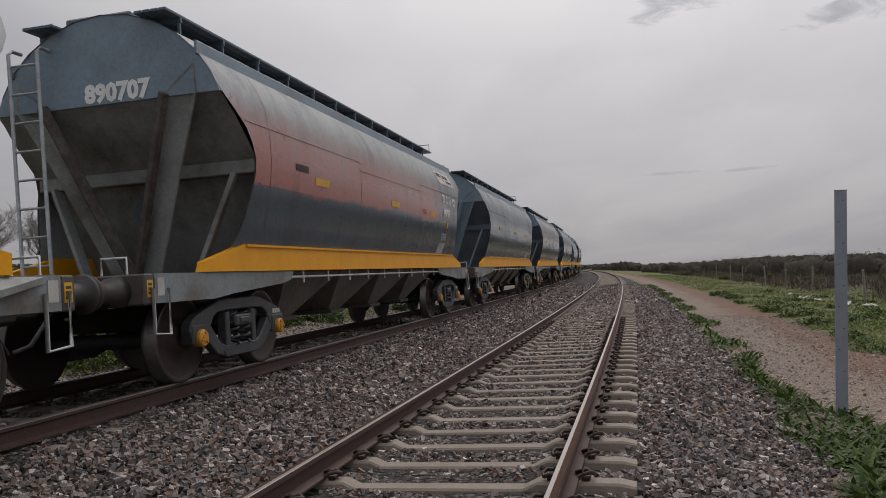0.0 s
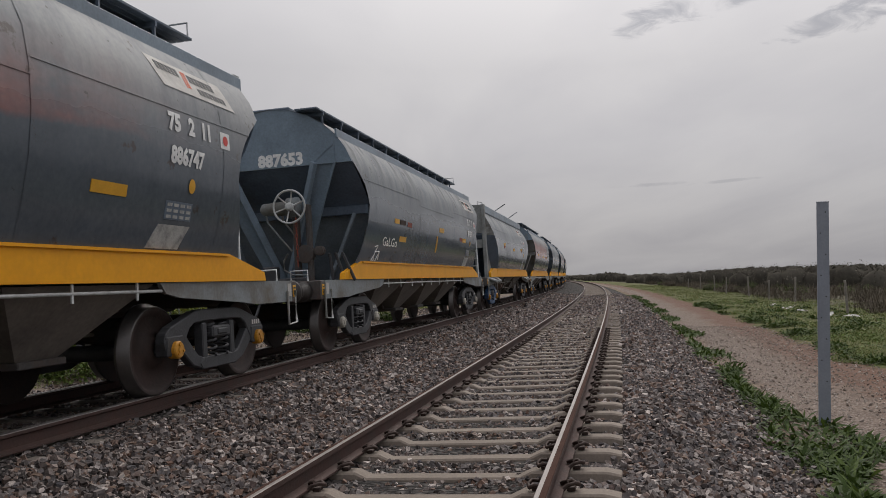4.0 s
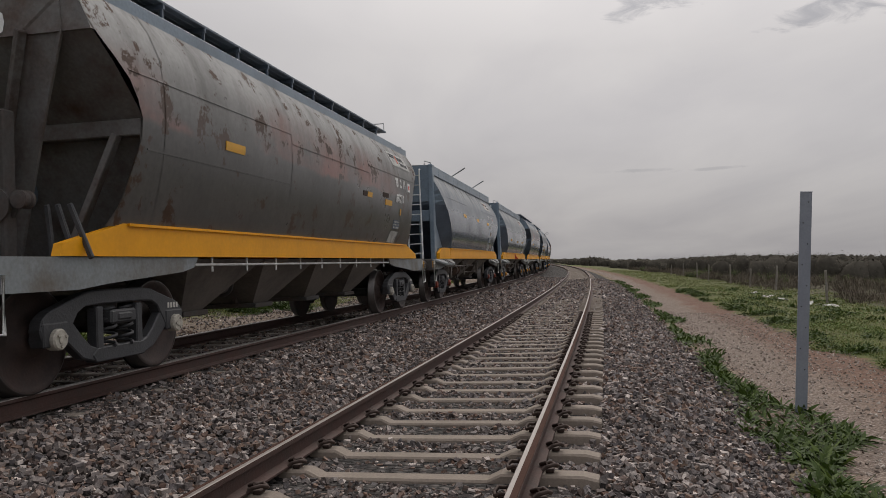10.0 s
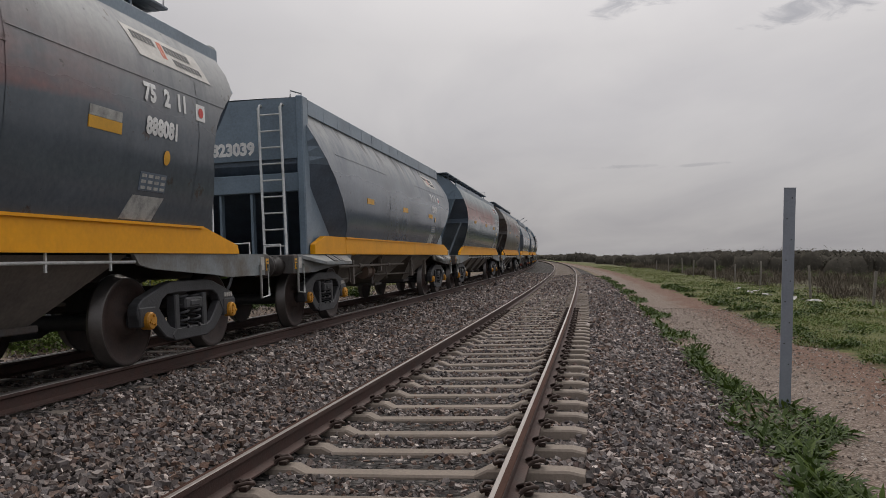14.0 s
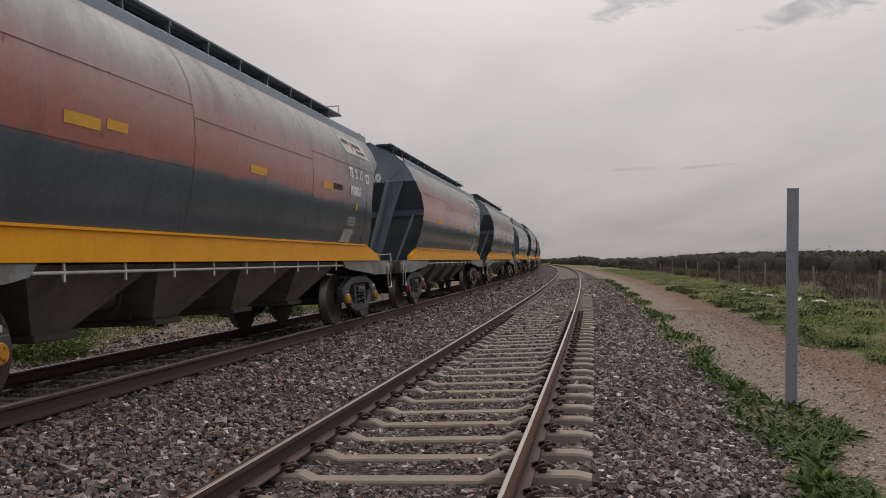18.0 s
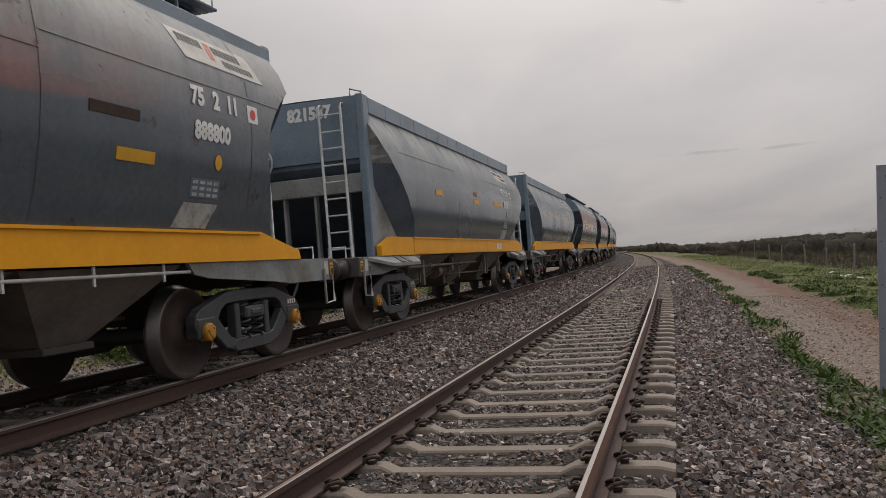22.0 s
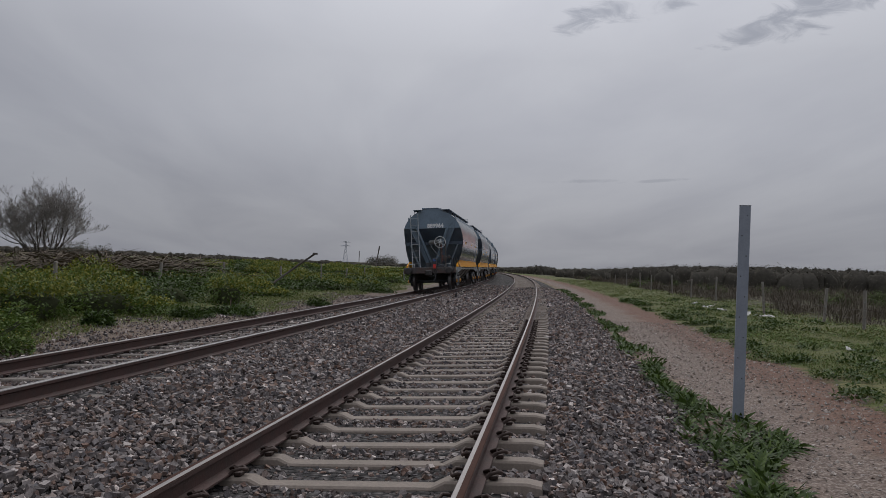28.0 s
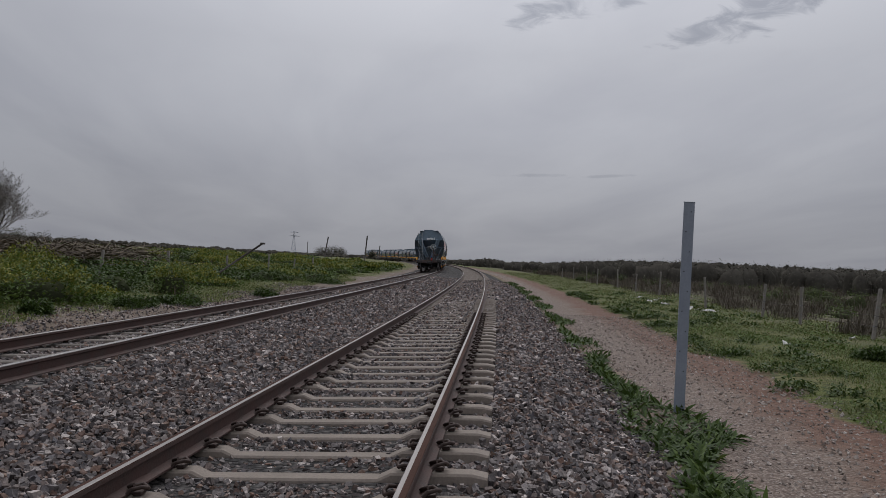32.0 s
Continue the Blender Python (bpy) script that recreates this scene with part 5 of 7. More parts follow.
def hand_brake(w, kind):
    """Brake wheel with gear box and chain on the rear end."""
    x, y, z = (0.42, -6.3, 2.38) if kind == "A" else (-0.62, -6.25, 2.75)
    hb = new("hand_brake")
    hb.parent = w
    bm = bmesh.new()
    tube(bm, [(x + 0.27 * math.cos(a), y, z + 0.27 * math.sin(a)) for a in np.linspace(0, 2 * math.pi, 25)[:-1]], 0.018, 6, True)
    for k in range(6):
        a = k * math.pi / 3 + 0.3
        tube(bm, [(x, y + 0.03, z), (x + 0.27 * math.cos(a), y, z + 0.27 * math.sin(a))], 0.014, 5)
    lathe(bm, [(-0.03, 0.03), (-0.02, 0.07), (0.06, 0.07)], 1, (x, y, z), 14)
    part("brake_wheel", bm, M_RAILW, hb, "pale six-spoked brake wheel")
    bm = bmesh.new()
    if kind == "A":
        lathe(bm, [(-0.56, 0.05), (-0.52, 0.1), (-0.1, 0.12), (-0.08, 0.17), (0.1, 0.17), (0.12, 0.06)], 0, (x - 0.02, y + 0.2, z + 0.0), 16)
    else:
        soft_box(bm, x - 0.55, x + 0.1, y + 0.1, y + 0.34, z - 0.1, z + 0.16, 0.05)
    part("gear_box", bm, M_SILL if kind == "A" else M_END, hb)
    bm = bmesh.new()
    for i in range(9):
        zz = z - 0.22 - i * 0.09
        tube(bm, [(x + 0.08 + 0.018 * math.cos(a) * (i % 2), y + 0.06 + 0.018 * math.cos(a) * ((i + 1) % 2), zz + 0.05 * math.sin(a)) for a in np.linspace(0, 2 * math.pi, 9)[:-1]], 0.008, 4, True)
    part("brake_chain", bm, M_CAPR, hb)
    if kind == "A":
        bm = bmesh.new()
        soft_box(bm, x - 0.02, x + 0.06, y + 0.14, y + 0.3, 1.14, z - 0.1, 0.02)
        soft_box(bm, x + 0.2, x + 0.27, y + 0.16, y + 0.3, 1.14, z + 0.04, 0.015)
        part("brake_stand", bm, M_UNDER, hb)
        for dx in (-0.5, -0.22):
            bm = bmesh.new()
            tube(bm, [(x + dx, y + 0.18, z - 0.06), (x + dx + 0.04, y + 0.17, z - 0.22), (x + dx + 0.26, y + 0.16, z - 0.5), (x + dx * 0.3 + 0.1, y + 0.16, z - 0.72)], 0.018, 6)
            part("bent_pipe", bm, M_SILL, hb)
        for dx, zz, r in ((0.22, 1.6, 0.15), (0.46, 1.64, 0.08)):
            bm = bmesh.new()
            lathe(bm, [(-0.07, 0.04), (-0.06, r), (-0.03, r), (-0.02, r * 0.8), (0.02, r * 0.8), (0.03, r), (0.06, r), (0.07, 0.04)], 1, (x + dx - 0.05, y + 0.2, zz), 18, False)
            part("pulley", bm, M_UNDER, hb)
        bm = bmesh.new()
        tube(bm, [(x - 0.12, y + 0.14, 1.62), (x - 0.2, y + 0.14, 1.5), (x - 0.2, y + 0.14, 1.36), (x - 0.05, y + 0.14, 1.27), (x + 0.2, y + 0.14, 1.25)], 0.016, 6)
        part("brake_hook", bm, M_SILL, hb)
        bm = bmesh.new()
        soft_box(bm, x - 0.72, x - 0.54, y - 0.05, y + 0.2, 1.13, 1.38, 0.02)
        soft_box(bm, x - 0.52, x - 0.3, y + 0.0, y + 0.2, 1.13, 1.42, 0.02)
        soft_box(bm, x - 0.3, x + 0.2, y + 0.05, y + 0.25, 1.13, 1.22, 0.02)
        part("valve_box", bm, M_BOGIE, hb)
        for dx, lean in ((0.52, 0.05), (0.62, 0.16), (0.74, 0.2)):
            bm = bmesh.new()
            beam(bm, (x + dx, y + 0.35, 1.6), (x + dx + lean, y + 0.35, 1.12), 0.035, 0.05)
            part("brake_lever", bm, M_BOGIE, hb)


LETTERS = {}


def letter_mesh(text, bold=0.072):
    """Stencilled characters, 1 high, as flat outlines."""
    if (text, bold) not in LETTERS:
        cu = bpy.data.curves.new("letters", "FONT")
        cu.body, cu.size, cu.resolution_u, cu.offset = text, 1.38, 2, bold
        ob = bpy.data.objects.new("letters", cu)
        scene.collection.objects.link(ob)
        me = bpy.data.meshes.new_from_object(ob.evaluated_get(bpy.context.evaluated_depsgraph_get()))
        co = np.array([v.co for v in me.vertices])
        polys = [list(p.vertices) for p in me.polygons]
        bpy.data.objects.remove(ob)
        bpy.data.curves.remove(cu)
        bpy.data.meshes.remove(me)
        LETTERS[text, bold] = (co[:, :2], polys)
    return LETTERS[text, bold]


def stencil(w, name, text, size, where, origin, sec=None, m=None, stretch=0.9, bold=0.072):
    """Letters on the rear plate (where 'rear': origin x, z at y) or on the right side (origin y, z)."""
    co, polys = letter_mesh(text, bold)
    a, b = co[:, 0] * size * stretch, co[:, 1] * size
    if where == "rear":
        V = np.stack([origin[0] + a, np.full(len(a), origin[2]), origin[1] + b], 1)
    elif where == "sill":
        V = np.stack([np.full(len(a), origin[2]), origin[0] + a, origin[1] + b], 1)
    else:
        z = origin[1] + b
        V = np.stack([np.array([sec_x(sec, k) for k in z]) + 0.009, origin[0] + a, z], 1)
    me = bpy.data.meshes.new(name)
    me.from_pydata(V.tolist(), [], polys)
    me.materials.append(m or M_WHITE)
    ob = new(name, me)
    ob.parent = w
    return ob


# The train from its front to its rear: kind, paint, number, brake wheel at the rear, caps.
TRAIN = [("B", "grey"), ("A", "red_faint"), ("A", "red"), ("B", "blue"), ("A", "grey"), ("A", "red_faint"), ("A", "grey")]
SHOWN = [
    ("A", "red", "890707", False, M_CAPY), ("B", "grey", "837732", False, M_CAPY), ("A", "grey", "887653", True, M_CAPW), ("A", "red_faint", "886747", False, M_CAPY),
    ("B", "grey", "808246", True, M_CAPY), ("B", "blue", "805770", False, M_CAPR), ("A", "rusty", "897710", True, M_CAPW), ("A", "red_green", "900449", False, M_CAPY),
    ("B", "blue", "823039", False, M_CAPY), ("A", "red_faint", "888081", False, M_CAPY), ("A", "red", "889550", False, M_CAPR), ("A", "red", "890806", False, M_CAPY),
    ("B", "blue", "807230", False, M_CAPR), ("B", "grey", "821587", True, M_CAPY), ("A", "red_faint", "888800", False, M_CAPY), ("A", "red", "889964", True, M_CAPY),
]
HIGH_NUMBER = ("837732", "821587")
RANKS = [(k, p, "", False, M_CAPY) for k, p in TRAIN] + SHOWN
FIRST = -len(TRAIN)
MASTER = {"A": wagon_a(), "B": wagon_b()}
WAGONS = []          # object, kind, place in the train from wagon 0's middle


def offsets():
    """Middle of each wagon behind (negative) or ahead of wagon 0."""
    ranks = [KIND[r[0]]["pitch"] for r in RANKS]
    zero = -FIRST
    out = [0.0] * len(ranks)
    for i in range(zero + 1, len(ranks)):
        out[i] = out[i - 1] - (ranks[i - 1] + ranks[i]) / 2
    for i in range(zero - 1, -1, -1):
        out[i] = out[i + 1] + (ranks[i + 1] + ranks[i]) / 2
    return out


# reflectors on the right flank: place along the wagon and height
MARKS = {
    "890707": ((-3.3, 2.34), (0.2, 2.3), (2.95, 2.28)), "837732": ((-3.0, 2.375), (-0.04, 2.255), (2.73, 2.33)), "887653": ((-2.98, 1.92), (0.5, 2.28), (3.4, 2.15)),
    "886747": ((-3.15, 2.09), (0.5, 1.97), (3.0, 1.95)), "808246": ((-3.25, 2.06), (0.1, 2.04), (2.9, 2.055)), "805770": ((-2.42, 2.48), (0.27, 2.46), (2.84, 2.44)),
    "897710": ((-3.4, 2.4), (3.35, 2.24)), "900449": ((-3.4, 2.37), (0.17, 2.37), (3.14, 2.345)), "823039": ((-3.1, 2.17), (-0.05, 2.17), (2.95, 2.17)),
    "888081": ((-3.3, 2.25), (0.3, 2.22), (3.25, 2.27)), "889550": ((-3.1, 2.2), (0.35, 2.2), (3.2, 2.2)), "890806": ((-3.6, 2.33), (0.0, 2.3), (2.7, 2.35)),
    "807230": ((-3.0, 2.48), (0.0, 2.48), (2.65, 2.48)), "821587": ((-3.0, 2.3), (0.06, 2.285), (2.2, 2.35), (2.69, 2.335)), "888800": ((-3.3, 2.46), (-3.4, 2.055), (0.5, 2.265), (3.07, 2.04)),
    "889964": ((-3.7, 2.36), (0.4, 2.38), (3.3, 2.35)),
}
OLD_MARKS = {
    "890707": ((-4.0, 2.46, 0.2, M_CLIP), (2.3, 2.3, 0.12, M_ORANGE)), "837732": ((-3.04, 2.275, 0.16, M_CAPR), (2.9, 2.25, 0.1, M_CAPR)), "887653": ((-2.55, 2.23, 0.16, M_CAPR), (2.95, 2.16, 0.14, M_CAPR)),
    "886747": ((-3.85, 2.37, 0.18, M_REFLECT),), "897710": ((2.05, 2.3, 0.14, M_REFLECT), (3.1, 2.37, 0.2, M_CLIP), (1.75, 2.3, 0.12, M_CLIP)), "888081": ((0.3, 2.32, 0.24, M_BOARD), (3.25, 2.37, 0.24, M_BOARDW)),
    "890806": ((3.2, 2.375, 0.23, M_CLIP), (-3.1, 2.36, 0.16, M_REFLECT)), "821587": ((-0.03, 2.45, 0.16, M_CAPR),), "888800": ((-2.85, 2.42, 0.14, M_CAPR), (2.8, 2.37, 0.3, M_CLIP), (-3.8, 2.4, 0.22, M_CLIP)),
    "889964": ((-3.1, 2.42, 0.24, M_CLIP), (2.85, 2.38, 0.16, M_CLIP)),
}
LABELS = {
    "grey": "plain grey paint", "blue": "blue-grey paint", "red": "a faded red band along its flank", "red_faint": "traces of red paint",
    "red_green": "red over green-grey paint", "rusty": "rust-chipped brown-grey paint",
}


def band_plate(y0, y1):
    bm = bmesh.new()
    box(bm, 1.288, 1.297, y0, y1, 1.15, 1.424)
    return bm


def tail_marker(w):
    """End-of-train box hung on the last coupler: red plate, dark case, blue light, hose."""
    m = new("tail_marker")
    m.parent = w
    bm = bmesh.new()
    soft_box(bm, 0.2, 0.4, -7.62, -7.5, 1.1, 1.56, 0.02)
    part("case", bm, M_BOGIE, m, "dark grey end-of-train box")
    bm = bmesh.new()
    soft_box(bm, 0.22, 0.36, -7.64, -7.622, 1.08, 1.28, 0.006)
    part("red_plate", bm, M_REDLAMP, m)
    bm = bmesh.new()
    soft_box(bm, 0.23, 0.35, -7.635, -7.621, 1.42, 1.5, 0.006)
    part("blue_label", bm, M_BLUE, m)
    bm = bmesh.new()
    soft_box(bm, 0.26, 0.33, -7.6, -7.52, 0.72, 1.1, 0.012)
    part("bracket", bm, M_BUFFER, m)
    bm = bmesh.new()
    tube(bm, [(0.32, -7.56, 1.1), (0.4, -7.58, 0.9), (0.36, -7.6, 0.78), (0.12, -7.6, 0.7), (-0.12, -7.56, 0.78), (-0.2, -7.3, 0.9)], 0.026, 7)
    part("hose", bm, M_BOGIE, m)


def build_train():
    for (kind, paint, number, brake, cap), off in zip(RANKS, offsets()):
        w = copy_thing(MASTER[kind], Matrix())
        tagged(w, ("round-topped" if kind == "A" else "flat-topped") + " hopper wagon, yellow sill, " + LABELS[paint])
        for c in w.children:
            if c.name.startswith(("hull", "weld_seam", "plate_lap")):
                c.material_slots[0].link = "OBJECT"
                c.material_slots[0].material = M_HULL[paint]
        worn = {"897710": M_ENDRUST, "890707": M_ENDWORN, "837732": M_ENDWORN, "821587": M_ENDWORN}.get(number)
        for c in w.children:
            piece = c.name.split(".")[0]
            if worn and piece in ("bulkhead", "end_strut", "end_brace", "hopper_slope", "cheek", "slope_sheet", "end_beam", "web_plate", "corner_post", "end_post"):
                if piece == "slope_sheet" and kind == "B" or piece in ("corner_post", "bulkhead") and number in ("890707", "821587"):
                    continue
                c.material_slots[0].link = "OBJECT"
                c.material_slots[0].material = worn
            elif piece == "strut_flange" and number in ("890707", "886747", "897710"):
                c.material_slots[0].link = "OBJECT"
                c.material_slots[0].material = M_FLANGERUST
        hb = KIND[kind]["bogie"] / 2
        sets = [wheelset(w, e * hb + f * WB / 2, cap) for e in (-1, 1) for f in (-1, 1)] if kind + cap.name not in AXLES else [
            copy_thing(a, a.matrix_basis.copy()) for a in AXLES[kind + cap.name]]
        for a in sets:
            a.parent = w
        AXLES.setdefault(kind + cap.name, sets)
        sec = SEC_A if kind == "A" else SEC_B
        y0 = 3.88 if kind == "A" else 3.16
        if number:
            if kind == "A":
                stencil(w, "rear_number", number, 0.2, "rear", (-0.24, 3.12, -5.962), stretch=0.98)
            else:
                stencil(w, "rear_number", number, 0.2, "rear", (-0.13, 3.39, -6.046) if number in HIGH_NUMBER else (-0.42, 2.80, -6.046))
            for word, dy in (("75", 0.0), ("2", 0.37), ("11", 0.61)):
                stencil(w, "class_mark", word, 0.17, "side", (y0 - 0.02 + dy, 2.62, 0), sec, stretch=0.95)
            stencil(w, "side_number", number, 0.165, "side", (y0 + 0.01, 2.3, 0), sec)
        if number or paint != "grey":
            flag = part("flag_mark", band_on(sec, y0 + 1.0, y0 + 1.2, 2.58, 2.76, 0.006, 3), M_WHITE, w, "white square with a red spot")
            bm = bmesh.new()
            ring = [bm.verts.new((sec_x(sec, 2.67 + 0.055 * math.sin(a)) + 0.010, y0 + 1.1 + 0.055 * math.cos(a), 2.67 + 0.055 * math.sin(a))) for a in np.linspace(0, 6.28, 15)[:-1]]
            bm.faces.new(ring)
            part("red_spot", bm, M_REDLAMP, flag)
            # operator's board, its lettering as plain bars
            zb = 3.06 if kind == "A" else 3.02
            sign = part("operator_board", slanted(sec, y0 + 0.02, y0 + 1.46, zb, zb + 0.29, -0.16, 0.006), M_BOARD if paint != "rusty" else M_BOARDW, w, "faded white board with dark bars")
            for a0, a1, z0, z1, mm in ((0.0, 0.42, 0.17, 0.25, M_BOGIE), (0.48, 0.58, 0.08, 0.25, M_ORANGE), (0.6, 1.12, 0.16, 0.24, M_BOGIE), (0.72, 1.3, 0.05, 0.12, M_BOGIE)):
                k = max(2, round((a1 - a0) / 0.075))
                for i in range(k):
                    c0 = y0 + 0.02 + a0 + (a1 - a0) * i / k
                    part("bar", slanted(sec, c0, c0 + (a1 - a0) / k * 0.72, zb + z0, zb + z1, -0.03, 0.009, 1), mm, sign)
        marks = MARKS.get(number, ((-3.4, 2.36), (0.15, 2.35), (3.1, 2.34)) if kind == "A" else ((-3.0, 2.3), (0.05, 2.25), (2.8, 2.25)))
        for y, zc in marks:
            part("reflector", band_on(sec, y - 0.245, y + 0.245, zc - 0.052, zc + 0.052, 0.008, 2), M_REFLECT, w)
        for y, zc, wide, mm in OLD_MARKS.get(number, ()):
            part("old_reflector", band_on(sec, y - wide, y + wide, zc - 0.045, zc + 0.045, 0.007, 2), mm, w, "flaked old marker strip")
        part("white_panel", slanted(sec, y0 - 0.2, y0 + 0.36, 1.47, 1.70, 0.13), M_BOARDW, w)
        bm = bmesh.new()
        bm.faces.new([bm.verts.new((sec_x(sec, 2.1 + 0.075 * math.sin(a)) + 0.010, y0 + 0.42 + 0.06 * math.cos(a), 2.1 + 0.075 * math.sin(a))) for a in np.linspace(0, 6.28, 17)[:-1]])
        part("round_mark", bm, M_REFLECT, w)
        # dated maintenance table, as plain bars
        if number:
            tab = part("date_table", band_on(sec, y0 + 0.0, y0 + 0.48, 1.75, 1.93, 0.005, 3), M_DARKEND, w)
            for r in range(3):
                for c in range(4):
                    part("bar", band_on(sec, y0 + 0.03 + 0.115 * c, y0 + 0.11 + 0.115 * c, 1.765 + 0.057 * r, 1.795 + 0.057 * r, 0.009, 1), M_BOARDW, tab)
        if number == "837732":
            for b in [c for c in w.children if c.name.startswith("bogie") and c.matrix_basis.translation.y < 0]:
                for f in b.children:
                    if f.name.startswith("side_frame"):
                        f.material_slots[0].link = "OBJECT"
                        f.material_slots[0].material = M_BLUEBOG
        if number in ("837732", "805770"):
            for y in (-2.2, 2.0):
                handle(w, "roof_rod", [(0.9, y - 0.1, 3.68), (1.42, y + 0.15, 4.02)], 0.022, M_LADDER)
        if number == "808246":
            part("orange_jack_plate", band_plate(-0.5, 0.25), M_ORANGE, w, "orange lifting point on the yellow sill")
            for y in (-0.3, 0.0):
                bm = bmesh.new()
                prism(bm, [(1.29, 1.16), (1.42, 1.16), (1.29, 1.36)], 1, y - 0.015, y + 0.015)
                part("gusset", bm, M_ORANGE, w)
        if number == "887653":
            stencil(w, "scrawl", "GaLGo", 0.17, "side", (-4.36, 1.75, 0), sec, stretch=1.45, bold=0.012)
            marks = bmesh.new()
            for ya, za, yb, zb in ((-4.66, 1.72, -4.48, 1.74), (-4.48, 1.74, -4.58, 1.6), (-4.58, 1.6, -4.58, 1.47), (-4.57, 1.6, -4.7, 1.47), (-4.55, 1.63, -4.32, 1.64), (-4.33, 1.64, -4.31, 1.49), (-4.34, 1.62, -4.46, 1.47)):
                tube(marks, [(sec_x(sec, za) + 0.003, ya - 0.1, za), (sec_x(sec, zb) + 0.003, yb - 0.1, zb)], 0.01, 5)
            part("scrawl", marks, M_WHITE, w, "angular white scrawl on the paint")
            part("old_reflector", band_on(sec, 0.02, 0.12, 1.74, 2.12, 0.008, 3), M_REFLECT, w, "peeling upright strip")
            part("old_reflector", band_on(sec, -3.68, -3.36, 2.2, 2.29, 0.008, 2), M_REFLECT, w, "torn yellow strip")
            part("old_reflector", band_on(sec, -3.3, -2.86, 2.2, 2.29, 0.007, 2), M_CLIP, w, "flaked dark strip")
        if number == "821587":
            stencil(w, "scrawl", "GALGO", 0.14, "sill", (2.6, 1.22, 1.294), sec)
        if brake:
            hand_brake(w, kind)
        if number == "889964":
            tail_marker(w)
        WAGONS.append((w, kind, off, sets))
    for m in MASTER.values():
        for o in [*m.children_recursive, m]:
            bpy.data.objects.remove(o)


AXLES = {}
build_train()


def wagon_pose(s, kind):
    """A wagon stands on its two bogies, chords across the curve."""
    hb = KIND[kind]["bogie"] / 2
    a, b = place(s - hb, -SPACING), place(s + hb, -SPACING)
    h = math.degrees(math.atan2(b[0] - a[0], b[1] - a[1]))
    return pose((a[0] + b[0]) / 2, (a[1] + b[1]) / 2, -0.01, 0, 0, -h) @ pose(0, 0, 0, 0, -math.degrees(math.asin(CANT / GAUGE)), 0)


# ---- loose ballast ----
CUBE_V = np.array([(-1, -1, -1), (1, -1, -1), (1, 1, -1), (-1, 1, -1), (-1, -1, 1), (1, -1, 1), (1, 1, 1), (-1, 1, 1)], float)
CUBE_F = np.array([(0, 3, 2, 1), (4, 5, 6, 7), (0, 1, 5, 4), (1, 2, 6, 5), (2, 3, 7, 6), (3, 0, 4, 7)])
ICO_F = np.concatenate([CUBE_F[:, [0, 1, 2]], CUBE_F[:, [0, 2, 3]]])
# sharp-edged crushed stones: cubes with their corners pulled about, longer than high
SHAPES = [(CUBE_V * RNG.uniform(0.55, 0.95, (8, 3)) + RNG.normal(0, 0.13, (8, 3))) * [RNG.uniform(0.95, 1.45), RNG.uniform(0.7, 1.0), RNG.uniform(0.55, 0.9)] for _ in range(40)]


def spin_all(k):
    """k turns as (k, 3, 3): any way round, tipped by some tens of degrees."""
    yaw, tip, way = RNG.uniform(0, 6.283, k), RNG.uniform(0, 1.5, k), RNG.uniform(0, 6.283, k)
    ax = np.stack([np.cos(way), np.sin(way), np.zeros(k)], -1) * np.sin(tip / 2)[:, None]
    w1, x1, y1, z1 = np.cos(tip / 2), ax[:, 0], ax[:, 1], ax[:, 2]
    w2, z2 = np.cos(yaw / 2), np.sin(yaw / 2)
    w, x, y, z = w1 * w2 - z1 * z2, x1 * w2 + y1 * z2, y1 * w2 - x1 * z2, w1 * z2 + z1 * w2
    return np.stack([np.stack([1 - 2 * (y * y + z * z), 2 * (x * y - z * w), 2 * (x * z + y * w)], -1),
                     np.stack([2 * (x * y + z * w), 1 - 2 * (x * x + z * z), 2 * (y * z - x * w)], -1),
                     np.stack([2 * (x * z - y * w), 2 * (y * z + x * w), 1 - 2 * (x * x + y * y)], -1)], 1)


OCTA_V = np.array([(1, 0, 0), (0, 1, 0), (-1, 0, 0), (0, -1, 0), (0, 0, 1), (0, 0, -1)], float)
OCTA_F = np.array([(0, 1, 4), (1, 2, 4), (2, 3, 4), (3, 0, 4), (1, 0, 5), (2, 1, 5), (3, 2, 5), (0, 3, 5)])
CHIPS = [(OCTA_V * RNG.uniform(0.75, 1.35, (6, 3)) + RNG.normal(0, 0.22, (6, 3))) * [RNG.uniform(0.9, 1.3), RNG.uniform(0.75, 1.1), RNG.uniform(0.65, 1.0)] for _ in range(24)]


def stones_at(s, n, z, r, shapes=SHAPES, faces=ICO_F):
    X, Y, _ = place(s, n)
    k = len(s)
    base = np.stack(shapes)[RNG.integers(0, len(shapes), k)] * r[:, None, None]
    V = np.einsum("kij,kvj->kvi", spin_all(k), base) + np.stack([X, Y, z], -1)[:, None, :]
    F = faces[None] + (np.arange(k) * len(shapes[0]))[:, None, None]
    return V.reshape(-1, 3), F.reshape(-1, 3)


NEAR_PHASE, NEAR_STEP, FAR_PHASE, FAR_STEP = 5.6 - 0.61 * 8, 0.61, 0.4, 0.66


